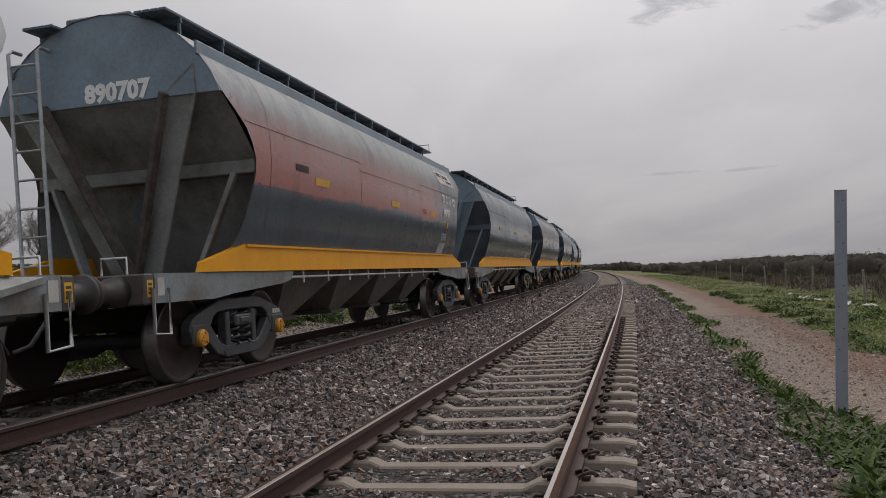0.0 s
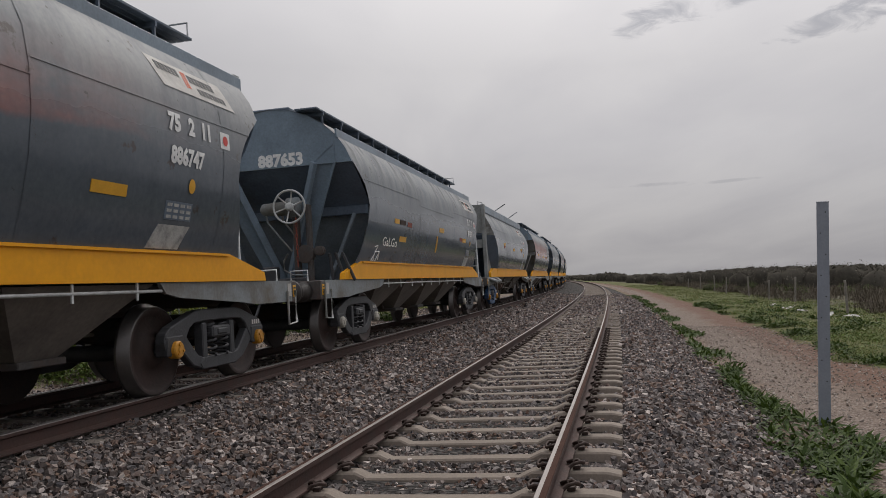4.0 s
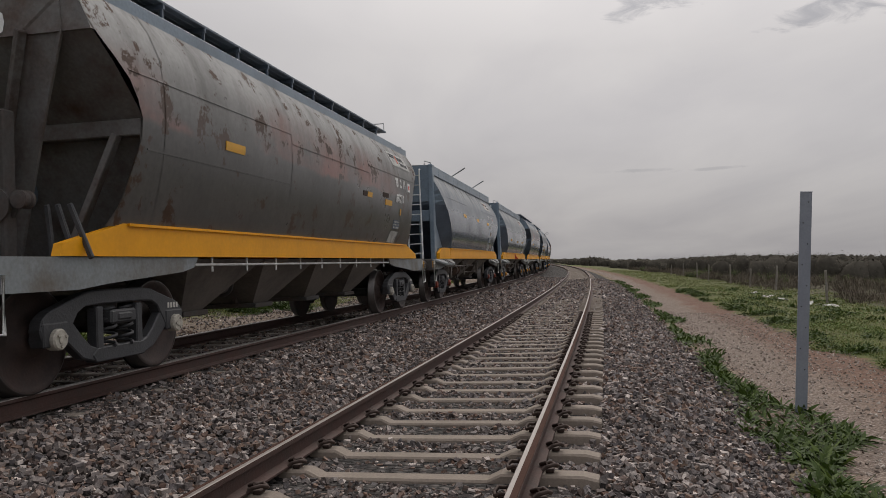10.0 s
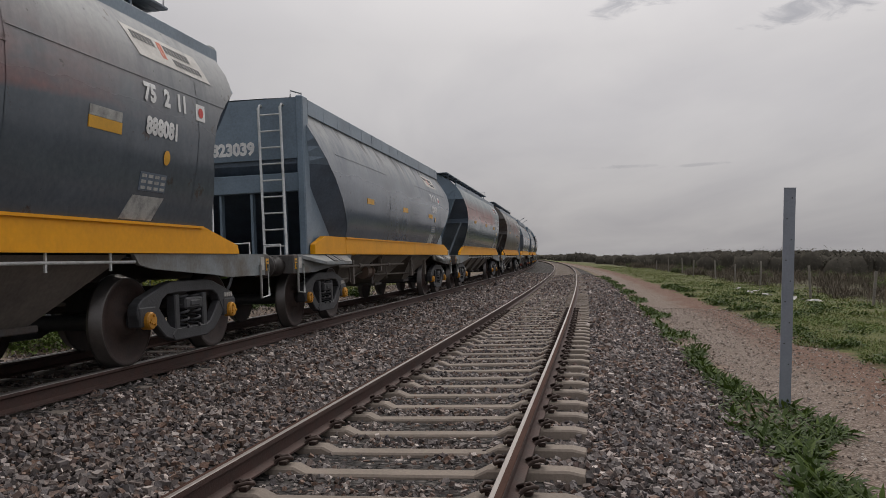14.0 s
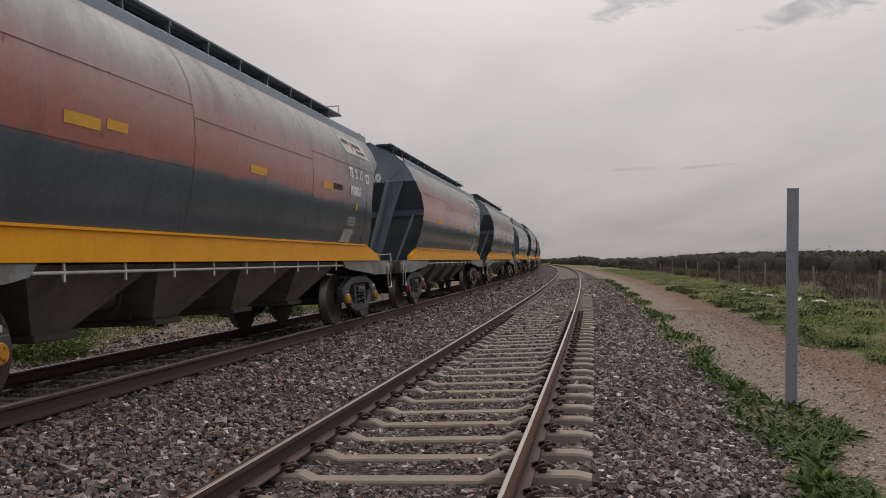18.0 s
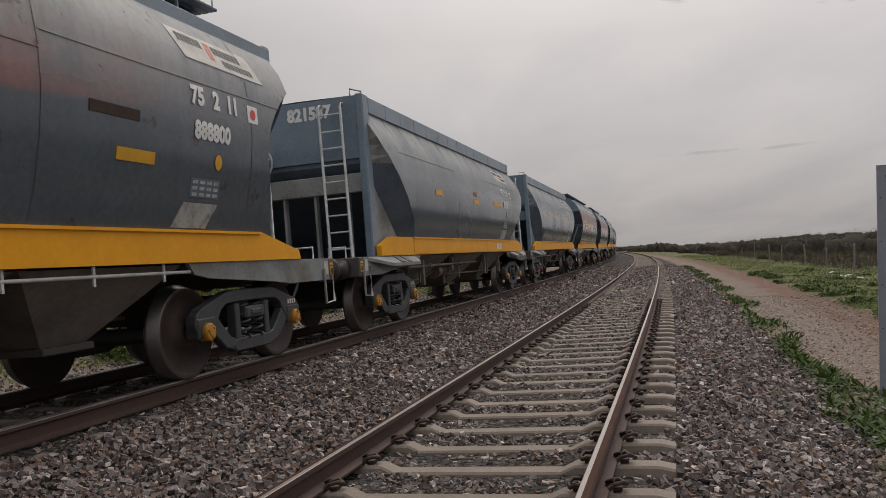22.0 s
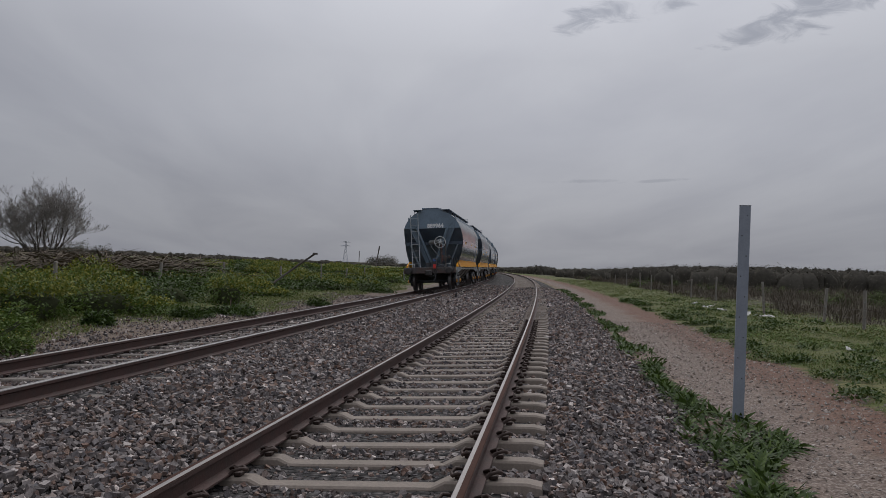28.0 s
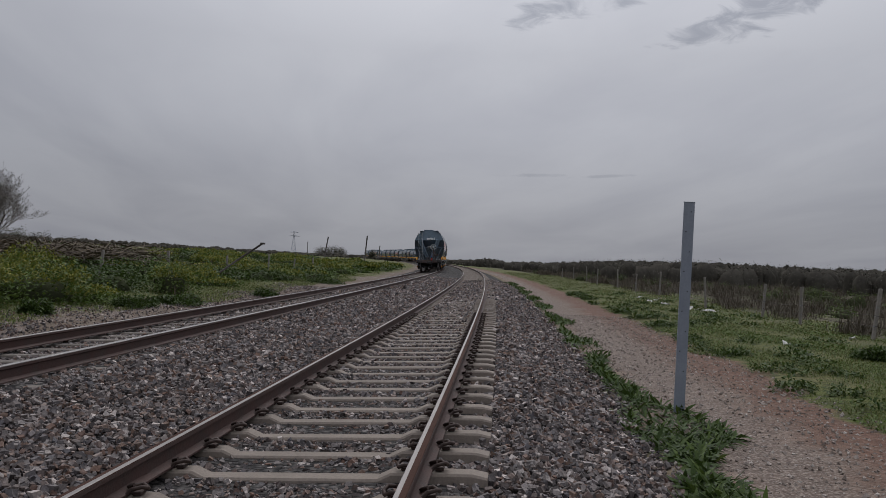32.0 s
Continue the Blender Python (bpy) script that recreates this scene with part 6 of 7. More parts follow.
def bare(s, n):
    """Where sleepers lie open, so that no stone covers them."""
    a = np.abs((s - NEAR_PHASE + NEAR_STEP / 2) % NEAR_STEP - NEAR_STEP / 2) < 0.088
    near = a & (n > -0.83) & (n < 1.32)
    b = np.abs((s - FAR_PHASE + FAR_STEP / 2) % FAR_STEP - FAR_STEP / 2) < 0.085
    far = b & (n > -SPACING - 1.25) & (n < -SPACING + 1.3)
    rails = np.zeros_like(near)
    for c in (-GAUGE / 2, GAUGE / 2, -SPACING - GAUGE / 2, -SPACING + GAUGE / 2):
        rails |= np.abs(n - c) < 0.085
    return (near & (RNG.random(len(s)) < 0.975)) | (far & (RNG.random(len(s)) < 0.8)) | rails


def scatter(s0, s1, n0, n1, per_m2):
    k = int((s1 - s0) * (n1 - n0) * per_m2)
    return RNG.uniform(s0, s1, k), RNG.uniform(n0, n1, k)


def build_stones():
    lots = []
    for s0, s1, dens, r0, r1 in ((-6, 2.2, 240, 0.022, 0.045), (2.2, 8.5, 900, 0.012, 0.031), (8.5, 16, 600, 0.016, 0.037), (16, 30, 300, 0.026, 0.056), (30, 60, 90, 0.045, 0.085)):
        s, n = scatter(s0, s1, -5.4, 3.05, dens)
        ok = ~bare(s, n) & ~((n > 2.55) & (RNG.random(len(s)) < (n - 2.55) * 1.7))
        s, n = s[ok], n[ok]
        r = r0 + (r1 - r0) * RNG.random(len(s)) ** 1.6
        r = np.where(np.abs(n) < 0.86, r * 0.85, r)
        lots.append((s, n, r))
    s, n = scatter(8, 40, -9.4, -5.3, 130)
    lots.append((s, n, 0.008 + 0.028 * RNG.random(len(s)) ** 2.5))
    ps, pn = scatter(0, 30, 2.9, 6.1, 190)
    pr = 0.004 + 0.026 * RNG.random(len(ps)) ** 3
    V, F = stones_at(ps, pn, ground_z(ps, pn) + pr * 0.2, pr, CHIPS, OCTA_F)
    tagged(new("path_pebbles", np_mesh("path_pebbles", V, F, M_PEBBLE)), "pale pebbles trodden into the dirt path", kind="stuff")
    s, n, r = (np.concatenate(a) for a in zip(*lots))
    z = np.maximum(bed_z(n), ground_z(s, n)) + r * 0.5 + 0.01 * np.sin(s * 5.1 + n * 3) + RNG.uniform(-0.006, 0.026, len(s))
    z = np.where((n > -0.83) & (n < 1.32), z - 0.028, z)
    z = np.where(np.abs(n + SPACING) < 0.8, z - 0.022, np.where((n > -SPACING + 0.9) & (n < -SPACING + 1.32), z - 0.035, z))
    pick = np.where((s > 4.2) & (s < 5.0) & (n > 1.45) & (n < 2.4))[0][:300]
    rest = np.setdiff1d(np.arange(len(s)), pick)
    V, F = join([stones_at(s[i], n[i], z[i], r[i], *kit) for i, kit in ((rest[(s[rest] > 2.2) & (s[rest] < 16)], (SHAPES, ICO_F)), (rest[(s[rest] <= 2.2) | (s[rest] >= 16)], (CHIPS, OCTA_F)))])
    ob = tagged(new("loose_stones", np_mesh("loose_stones", V, F, M_STONE)), "loose grey and brown crushed stones on the bed", kind="stuff")
    ob.parent = ballast
    shapes = []
    for sh in SHAPES:
        shapes.append(np_mesh("stone", sh, ICO_F, M_STONE1))
    for i in pick:
        st = new("stone", shapes[int(RNG.integers(0, len(shapes)))])
        st.parent = ballast
        x, y, _ = place(s[i], n[i])
        a = RNG.uniform(0, 360, 3)
        st.matrix_basis = pose(float(x), float(y), float(z[i]), *a) @ Matrix.Scale(float(r[i]), 4)


M_STONE1 = mat("single_ballast_stone", (0.14, 0.125, 0.117), 0.9, 0, 0.3, 30, 0.2, 120, rnd=0.55)


# ---- plants ----
def blades(P, L, W, yaw, rise, droop, kite=False):
    """Leaves as bent blades, two quads each, or as single kite-shaped leaves."""
    k = len(P)
    d = np.stack([np.cos(yaw) * np.cos(rise), np.sin(yaw) * np.cos(rise), np.sin(rise)], -1)
    side = np.stack([-np.sin(yaw), np.cos(yaw), np.zeros(k)], -1) + 0.35 * RNG.normal(size=(k, 3)) * np.array([0.3, 0.3, 1])
    if kite:
        mid, tip = P + d * (L * 0.5)[:, None], P + d * L[:, None]
        tip[:, 2] -= droop * L
        V = np.stack([P, mid - side * (W / 2)[:, None], tip, mid + side * (W / 2)[:, None]], 1).reshape(-1, 3)
        return V, (np.arange(k) * 4)[:, None] + np.array([[0, 1, 2, 3]])
    rows = []
    for t, w in ((0.0, 0.35), (0.5, 1.0), (1.0, 0.12)):
        c = P + d * (L * t)[:, None]
        c[:, 2] -= droop * L * t * t
        rows += [c - side * (W * w / 2)[:, None], c + side * (W * w / 2)[:, None]]
    V = np.stack(rows, 1).reshape(-1, 3)
    b = (np.arange(k) * 6)[:, None]
    F = np.concatenate([b + np.array([[0, 1, 3, 2]]), b + np.array([[2, 3, 5, 4]])], 0)
    return V, F


def join(pieces):
    vs, fs, base = [], [], 0
    for V, F in pieces:
        vs.append(V)
        fs.append(F + base)
        base += len(V)
    return np.concatenate(vs), np.concatenate(fs)


def clump_noise(s, n, f=0.55):
    return 0.5 + 0.25 * (np.sin(s * f * 1.7 + 2.1 * np.sin(n * f * 1.3)) + np.sin(n * f * 2.9 + 1.7 * np.sin(s * f * 0.9 + 1)))


def on_ground(s, n):
    X, Y, _ = place(s, n)
    return np.stack([X, Y, ground_z(s, n)], -1)


def weeds(name, label, s0, s1, n0, n1, dens, L0, L1, W, material, edge=None, keep=0.5, parent_kind="stuff", up=(0.25, 1.2)):
    s, n = scatter(s0, s1, n0, n1, dens)
    m = clump_noise(s, n) > keep + 0.18 * RNG.normal(size=len(s))
    if edge is not None:
        m &= edge(s, n)
    s, n = s[m], n[m]
    k = len(s)
    L = RNG.uniform(L0, L1, k)
    V, F = blades(on_ground(s, n) + [0, 0, 0.01], L, L * W, RNG.uniform(0, 6.28, k), RNG.uniform(*up, k), RNG.uniform(0.1, 0.6, k), n1 < 0 or s0 >= 14)
    return tagged(new(name, np_mesh(name, V, F, material, True)), label, kind=parent_kind)


def toe(s, n):
    """Weeds thick in spots along the foot of the ballast."""
    c = 3.2 + 0.12 * np.sin(s * 0.8)
    w = 0.10 + 0.26 * np.clip(np.sin(s * 0.83 - 0.6) + 0.5 * np.sin(s * 2.1), 0, 1) + 0.3 * np.exp(-((s - 9.4) / 1.3) ** 2) + 0.22 * np.exp(-((s - 6.4) / 0.8) ** 2)
    w = np.where((s > 7.3) & (s < 7.9), w * 0.4, w)
    return np.abs(n - c) < w


def build_weeds():
    weeds("toe_weeds", "dark green broad-leaved weeds along the ballast edge", 4, 16, 2.5, 4.1, 1800, 0.07, 0.26, 0.17, M_LEAFD, toe, 0.22, up=(0.05, 1.05))
    weeds("toe_weeds", "green weeds further along the ballast edge", 16, 70, 2.5, 4.1, 420, 0.1, 0.26, 0.22, M_LEAFD, toe, 0.3)
    side_edge = lambda s: 6.0 + 0.3 * np.sin(s * 0.9) + 0.2 * np.sin(s * 2.3)
    side = lambda s, n: n > side_edge(s)
    weeds("verge_weeds", "low green weeds on the verge beside the path", 5, 26, 5.6, 10.5, 620, 0.03, 0.085, 0.4, M_LEAF, side, 0.5, up=(0.0, 0.9))
    weeds("verge_grass", "short mixed grass on the verge", 5, 30, 5.6, 12.5, 700, 0.03, 0.1, 0.15, M_GRASS, side, 0.3, up=(0.6, 1.4))
    weeds("verge_weeds", "green ground cover towards the fence", 20, 60, 6.0, 14, 150, 0.07, 0.17, 0.45, M_LEAF, side, 0.56, up=(0.0, 0.7))
    weeds("verge_grass", "pale grass in the distance beside the path", 26, 130, 5.4, 16, 90, 0.08, 0.22, 0.25, M_GRASS, side, 0.4)
    lots = []
    for i in range(150):                          # dark leafy clumps over the verge, thickest along the path
        s, n = 5.5 + 45 * RNG.random() ** 1.3, 6.1 + 0.25 * RNG.normal() + 6.0 * RNG.random() ** 3.5
        if n > side_edge(s):
            w = RNG.uniform(0.14, 0.42)
            lots.append(bush(on_ground(np.array([s]), np.array([n]))[0], w, w * 0.5, int(380 * w), 0.065 + 0.002 * s))
    V, F = join(lots)
    tagged(new("verge_clumps", np_mesh("verge_clumps", V, F, M_LEAFD, True)), "dark leafy clumps of weed along the edge of the path", kind="stuff")
    weeds("track_weeds", "grass creeping over the gravel edge", 8, 60, -11.4, -7.9, 260, 0.05, 0.16, 0.2, M_GRASS, None, 0.36, up=(0.5, 1.4))


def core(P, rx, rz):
    """Filler for the dense inside of a bush: a lumpy mound, closed to the ground."""
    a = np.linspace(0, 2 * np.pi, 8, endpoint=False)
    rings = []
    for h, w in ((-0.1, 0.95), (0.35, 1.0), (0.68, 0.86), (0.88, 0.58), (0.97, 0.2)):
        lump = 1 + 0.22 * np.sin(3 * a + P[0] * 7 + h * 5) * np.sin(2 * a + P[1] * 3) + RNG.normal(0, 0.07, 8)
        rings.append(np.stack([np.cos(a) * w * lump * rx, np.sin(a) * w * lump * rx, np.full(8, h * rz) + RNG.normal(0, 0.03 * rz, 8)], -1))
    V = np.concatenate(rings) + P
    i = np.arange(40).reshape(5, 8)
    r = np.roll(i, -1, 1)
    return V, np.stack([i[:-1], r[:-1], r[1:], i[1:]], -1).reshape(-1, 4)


def bush(P, rx, rz, k, L, hollow=0.35, lumpy=0.3):
    """Leaves of one bush round the place P."""
    u = RNG.normal(size=(k, 3))
    u /= np.linalg.norm(u, axis=1)[:, None]
    r = hollow + (1 - hollow) * RNG.random(k) ** 0.5
    lump = 1 + lumpy * np.sin(u[:, 0] * 4 + P[0]) * np.sin(u[:, 1] * 5 + P[1])
    c = u * (r * lump)[:, None] * [rx, rx, rz]
    c[:, 2] = np.abs(c[:, 2]) * 0.95
    yaw = np.arctan2(u[:, 1], u[:, 0]) + RNG.normal(0, 0.7, k)
    return blades(c + P, RNG.uniform(0.6, 1.2, k) * L, RNG.uniform(0.3, 0.6, k) * L, yaw, RNG.uniform(-0.3, 1.2, k), RNG.uniform(0, 0.5, k), True)


def at_bearing(deg, d):
    a = radians(deg)
    return d * math.sin(a), d * math.cos(a)


def build_left_scrub():
    leaf, dark, yellow, dry, inner = [], [], [], [], []
    pale = []
    for i in range(560):
        s = 9 + 120 * RNG.random() ** 1.15
        n = -10.2 - 48 * RNG.random() ** 1.6
        if (n > -11.6 and s < 34 and RNG.random() < 0.3) or (-14.4 < n < -12.9 and RNG.random() < 0.7):
            continue
        P = on_ground(np.array([s]), np.array([n]))[0]
        tall = (0.45 + 0.75 * RNG.random() ** 1.3) * (0.7 if s > 34 else 1.0)
        wide = 0.7 + 1.2 * RNG.random() ** 1.4
        d = math.hypot(P[0], P[1])
        k = int(np.clip(26000 / d, 260, 1300) * wide / 1.1)
        L = 0.075 + d * 0.0024
        tone = clump_noise(np.array([s]), np.array([n]), 0.23)[0] + 0.25 * RNG.normal()
        (dark if tone < 0.4 else leaf).append(bush(P, wide, tall, k, L, lumpy=0.4))
        # filler mound; its dull colour is the painted shade within the clump
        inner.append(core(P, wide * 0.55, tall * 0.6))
        if tone > 0.52:                           # flowering heads over the top of the clump
            m = int(k * 0.55)
            u = RNG.normal(size=(m, 3)) * [1, 1, 0.5]
            u /= np.linalg.norm(u, axis=1)[:, None]
            c = P + u * [wide * 0.85, wide * 0.85, tall] * RNG.uniform(0.6, 1.05, (m, 1))
            c[:, 2] = P[2] + 0.5 * tall + 0.62 * np.abs(c[:, 2] - P[2])
            pale.append(blades(c, np.full(m, L * 0.9), np.full(m, L * 0.5), RNG.uniform(0, 6.28, m), RNG.uniform(0.2, 1.4, m), RNG.uniform(0, 0.4, m), True))
            m = int(k * 0.22)
            c = c[:m] + RNG.normal(0, 0.05, (m, 3)) + [0, 0, 0.05]
            yellow.append(blades(c, np.full(m, 0.03 + d * 0.001), np.full(m, 0.03 + d * 0.001), RNG.uniform(0, 6.28, m), RNG.uniform(0, 1.5, m), np.zeros(m), True))
        if RNG.random() < 0.25:
            m = 30
            dry.append(blades(P + RNG.normal(0, 0.5, (m, 3)) * [1, 1, 0.1], RNG.uniform(0.3, 0.8, m), np.full(m, 0.012 + d * 0.0005), RNG.uniform(0, 6.28, m), RNG.uniform(0.3, 1.4, m), RNG.uniform(0, 0.4, m)))
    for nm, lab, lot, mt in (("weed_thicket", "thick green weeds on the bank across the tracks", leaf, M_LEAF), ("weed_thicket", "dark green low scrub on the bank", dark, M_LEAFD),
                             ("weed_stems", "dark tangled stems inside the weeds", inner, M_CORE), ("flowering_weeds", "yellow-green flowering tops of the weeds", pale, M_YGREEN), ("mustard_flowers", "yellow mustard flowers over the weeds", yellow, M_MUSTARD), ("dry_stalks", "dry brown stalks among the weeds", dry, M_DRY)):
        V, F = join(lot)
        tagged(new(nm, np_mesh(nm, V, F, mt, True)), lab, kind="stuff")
    lots = []
    for i in range(80):                           # heap of cut branches below the bare trees
        x, y = at_bearing(RNG.uniform(-23, -11.5), RNG.uniform(36, 46))
        k = 46
        root = np.array([x, y, 0.5]) + RNG.normal(0, 0.9, (k, 3)) * [1, 1, 0.0]
        lots.append(blades(root + RNG.uniform(0, 0.45, (k, 1)) * [0, 0, 1], RNG.uniform(0.7, 2.0, k), np.full(k, 0.045), RNG.uniform(0, 6.28, k), RNG.uniform(-0.05, 0.45, k), RNG.uniform(0, 0.2, k), True))
    V, F = join(lots)
    tagged(new("brush_heap", np_mesh("brush_heap", V, F, M_DRY, True)), "heap of dry brown cut branches below the bare trees", kind="stuff")
    weeds("bank_grass", "rough green grass on the bank", 8, 70, -24, -9.0, 120, 0.06, 0.2, 0.16, M_GRASS, None, 0.3, up=(0.5, 1.4))
    weeds("bank_grass", "low green weeds on the bank", 8, 60, -20, -10.3, 90, 0.08, 0.2, 0.45, M_LEAFD, None, 0.35)


def build_shrubs():
    """Single shrubs that stand out beside the tracks."""
    rows = [(12.9, -8.2, 0.78, 0.66, 1, "round green shrub with small yellow flowers beside the track"), (22.5, -7.7, 0.75, 0.26, 0, "low green shrub at the edge of the gravel"),
            (20.9, -8.2, 0.6, 0.3, 0, "low green shrub at the edge of the gravel"), (31.0, -7.6, 0.5, 0.34, 0, "small dark green shrub on the gravel"),
            (44.0, -7.9, 1.0, 0.3, 0, "spreading dark green shrub near the far rail"), (15.5, -9.8, 0.7, 0.6, 1, "green shrub with yellow flowers in front of the bank"),
            (18.5, 9.6, 0.45, 0.3, 0, "small rounded shrub on the grass verge"), (17.0, -8.6, 0.35, 0.3, 0, "small green shrub on the gravel")]
    for s, n, rx, rz, fl, lab in rows:
        P = on_ground(np.array([s]), np.array([n]))[0]
        root = tagged(new("shrub"), lab, "shrub", "shrubs beside the tracks")
        root.matrix_basis = pose(*[float(c) for c in P])
        V, F = bush(np.zeros(3), rx, rz, int(2600 * max(rx, 0.5)), 0.105)
        o = new("foliage", np_mesh("foliage", V, F, M_LEAFD if not fl else M_LEAF, True))
        o.parent = root
        bm = bmesh.new()
        for j in range(7):
            a = j * 0.9
            tube(bm, [(0, 0, -0.03), (rx * 0.3 * math.cos(a), rx * 0.3 * math.sin(a), rz * 0.5), (rx * 0.7 * math.cos(a), rx * 0.7 * math.sin(a), rz * 0.85)], 0.01, 4)
        tagged(part("stems", bm, M_BARK, root), kind="stuff")
        if fl:
            m = 150
            u = RNG.normal(size=(m, 3))
            u /= np.linalg.norm(u, axis=1)[:, None]
            c = np.abs(u * [1, 1, 1]) * np.sign(u * [1, 1, 0] + [0, 0, 1]) * [rx, rx, rz]
            V, F = blades(c, np.full(m, 0.028), np.full(m, 0.028), RNG.uniform(0, 6.28, m), RNG.uniform(0, 1.5, m), np.zeros(m), True)
            o = tagged(new("flowers", np_mesh("flowers", V, F, M_MUSTARD)), kind="stuff")
            o.parent = root


def bare_tree(x, y, z, height, spread, seed, label, stems=5):
    """A leafless tree of several stems with fine twigs."""
    rnd = random.Random(seed)
    root = tagged(new("bare_tree"), label, "tree", "leafless trees")
    root.matrix_basis = pose(x, y, z)
    trunk, twigs = bmesh.new(), bmesh.new()

    def grow(bm, p, d, length, r, depth):
        pts, q, dd = [p.copy()], p.copy(), d.copy()
        for _ in range(3):
            dd = (dd + Vector((rnd.gauss(0, 0.14), rnd.gauss(0, 0.14), rnd.gauss(0.05, 0.08)))).normalized()
            q = q + dd * length / 3
            pts.append(q.copy())
        # taper by two short tubes
        if depth >= 4:
            tube(bm, (pts[0], pts[3]), max(r, 0.0065), 3)
        else:
            tube(bm, pts[:3], r, 4 if depth else 6)
            tube(bm, pts[2:], r * 0.8, 4 if depth else 6)
        if depth >= 6:
            return
        for k in range(3):
            a = pts[rnd.choice((1, 2, 3)) if k else 3]
            out = (dd + Vector((rnd.gauss(0, 0.45), rnd.gauss(0, 0.45), rnd.gauss(0.14, 0.2)))).normalized()
            grow(twigs if depth >= 1 else bm, a, out, length * rnd.uniform(0.6, 0.8), r * 0.58, depth + 1)

    for k in range(stems):
        a = k * 6.28 / stems + rnd.random()
        lean = spread / height * rnd.uniform(0.25, 0.8)
        grow(trunk, Vector((0.12 * math.cos(a), 0.12 * math.sin(a), -0.1)), Vector((lean * math.cos(a), lean * math.sin(a), 1)).normalized(), height * 0.31, 0.05, 0)
    part("trunk", trunk, M_BARK, root)
    tagged(part("twigs", twigs, M_TWIG, root), kind="stuff")


def far_crowns(name, label, rows, leaf, material, per=130):
    """Distant trees and scrub: clumps of leaves on short trunks. Rows: x, y, ground, height, radius."""
    lots, inner = [], []
    for x, y, z, h, r in rows:
        c = np.array([x, y, z])
        for j in range(4):
            o = RNG.normal(0, r * 0.45, 3) * [1, 1, 0.2]
            rr, hh = r * RNG.uniform(0.5, 0.8), h * RNG.uniform(0.78, 0.95)
            far = leaf > 0.2
            lots.append(bush(c + o + [0, 0, 0 if far else h * 0.15 * RNG.random()], rr, hh * (0.86 if far else 1.0), per // 4, leaf, hollow=0.6, lumpy=0.15))
            # filler mound behind the leaves, coloured as their shaded depth
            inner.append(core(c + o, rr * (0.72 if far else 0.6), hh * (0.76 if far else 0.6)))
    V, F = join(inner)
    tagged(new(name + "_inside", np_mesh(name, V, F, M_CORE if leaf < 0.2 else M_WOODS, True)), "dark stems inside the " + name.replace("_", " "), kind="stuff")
    V, F = join(lots)
    return tagged(new(name, np_mesh(name, V, F, material, True)), label, kind="stuff")


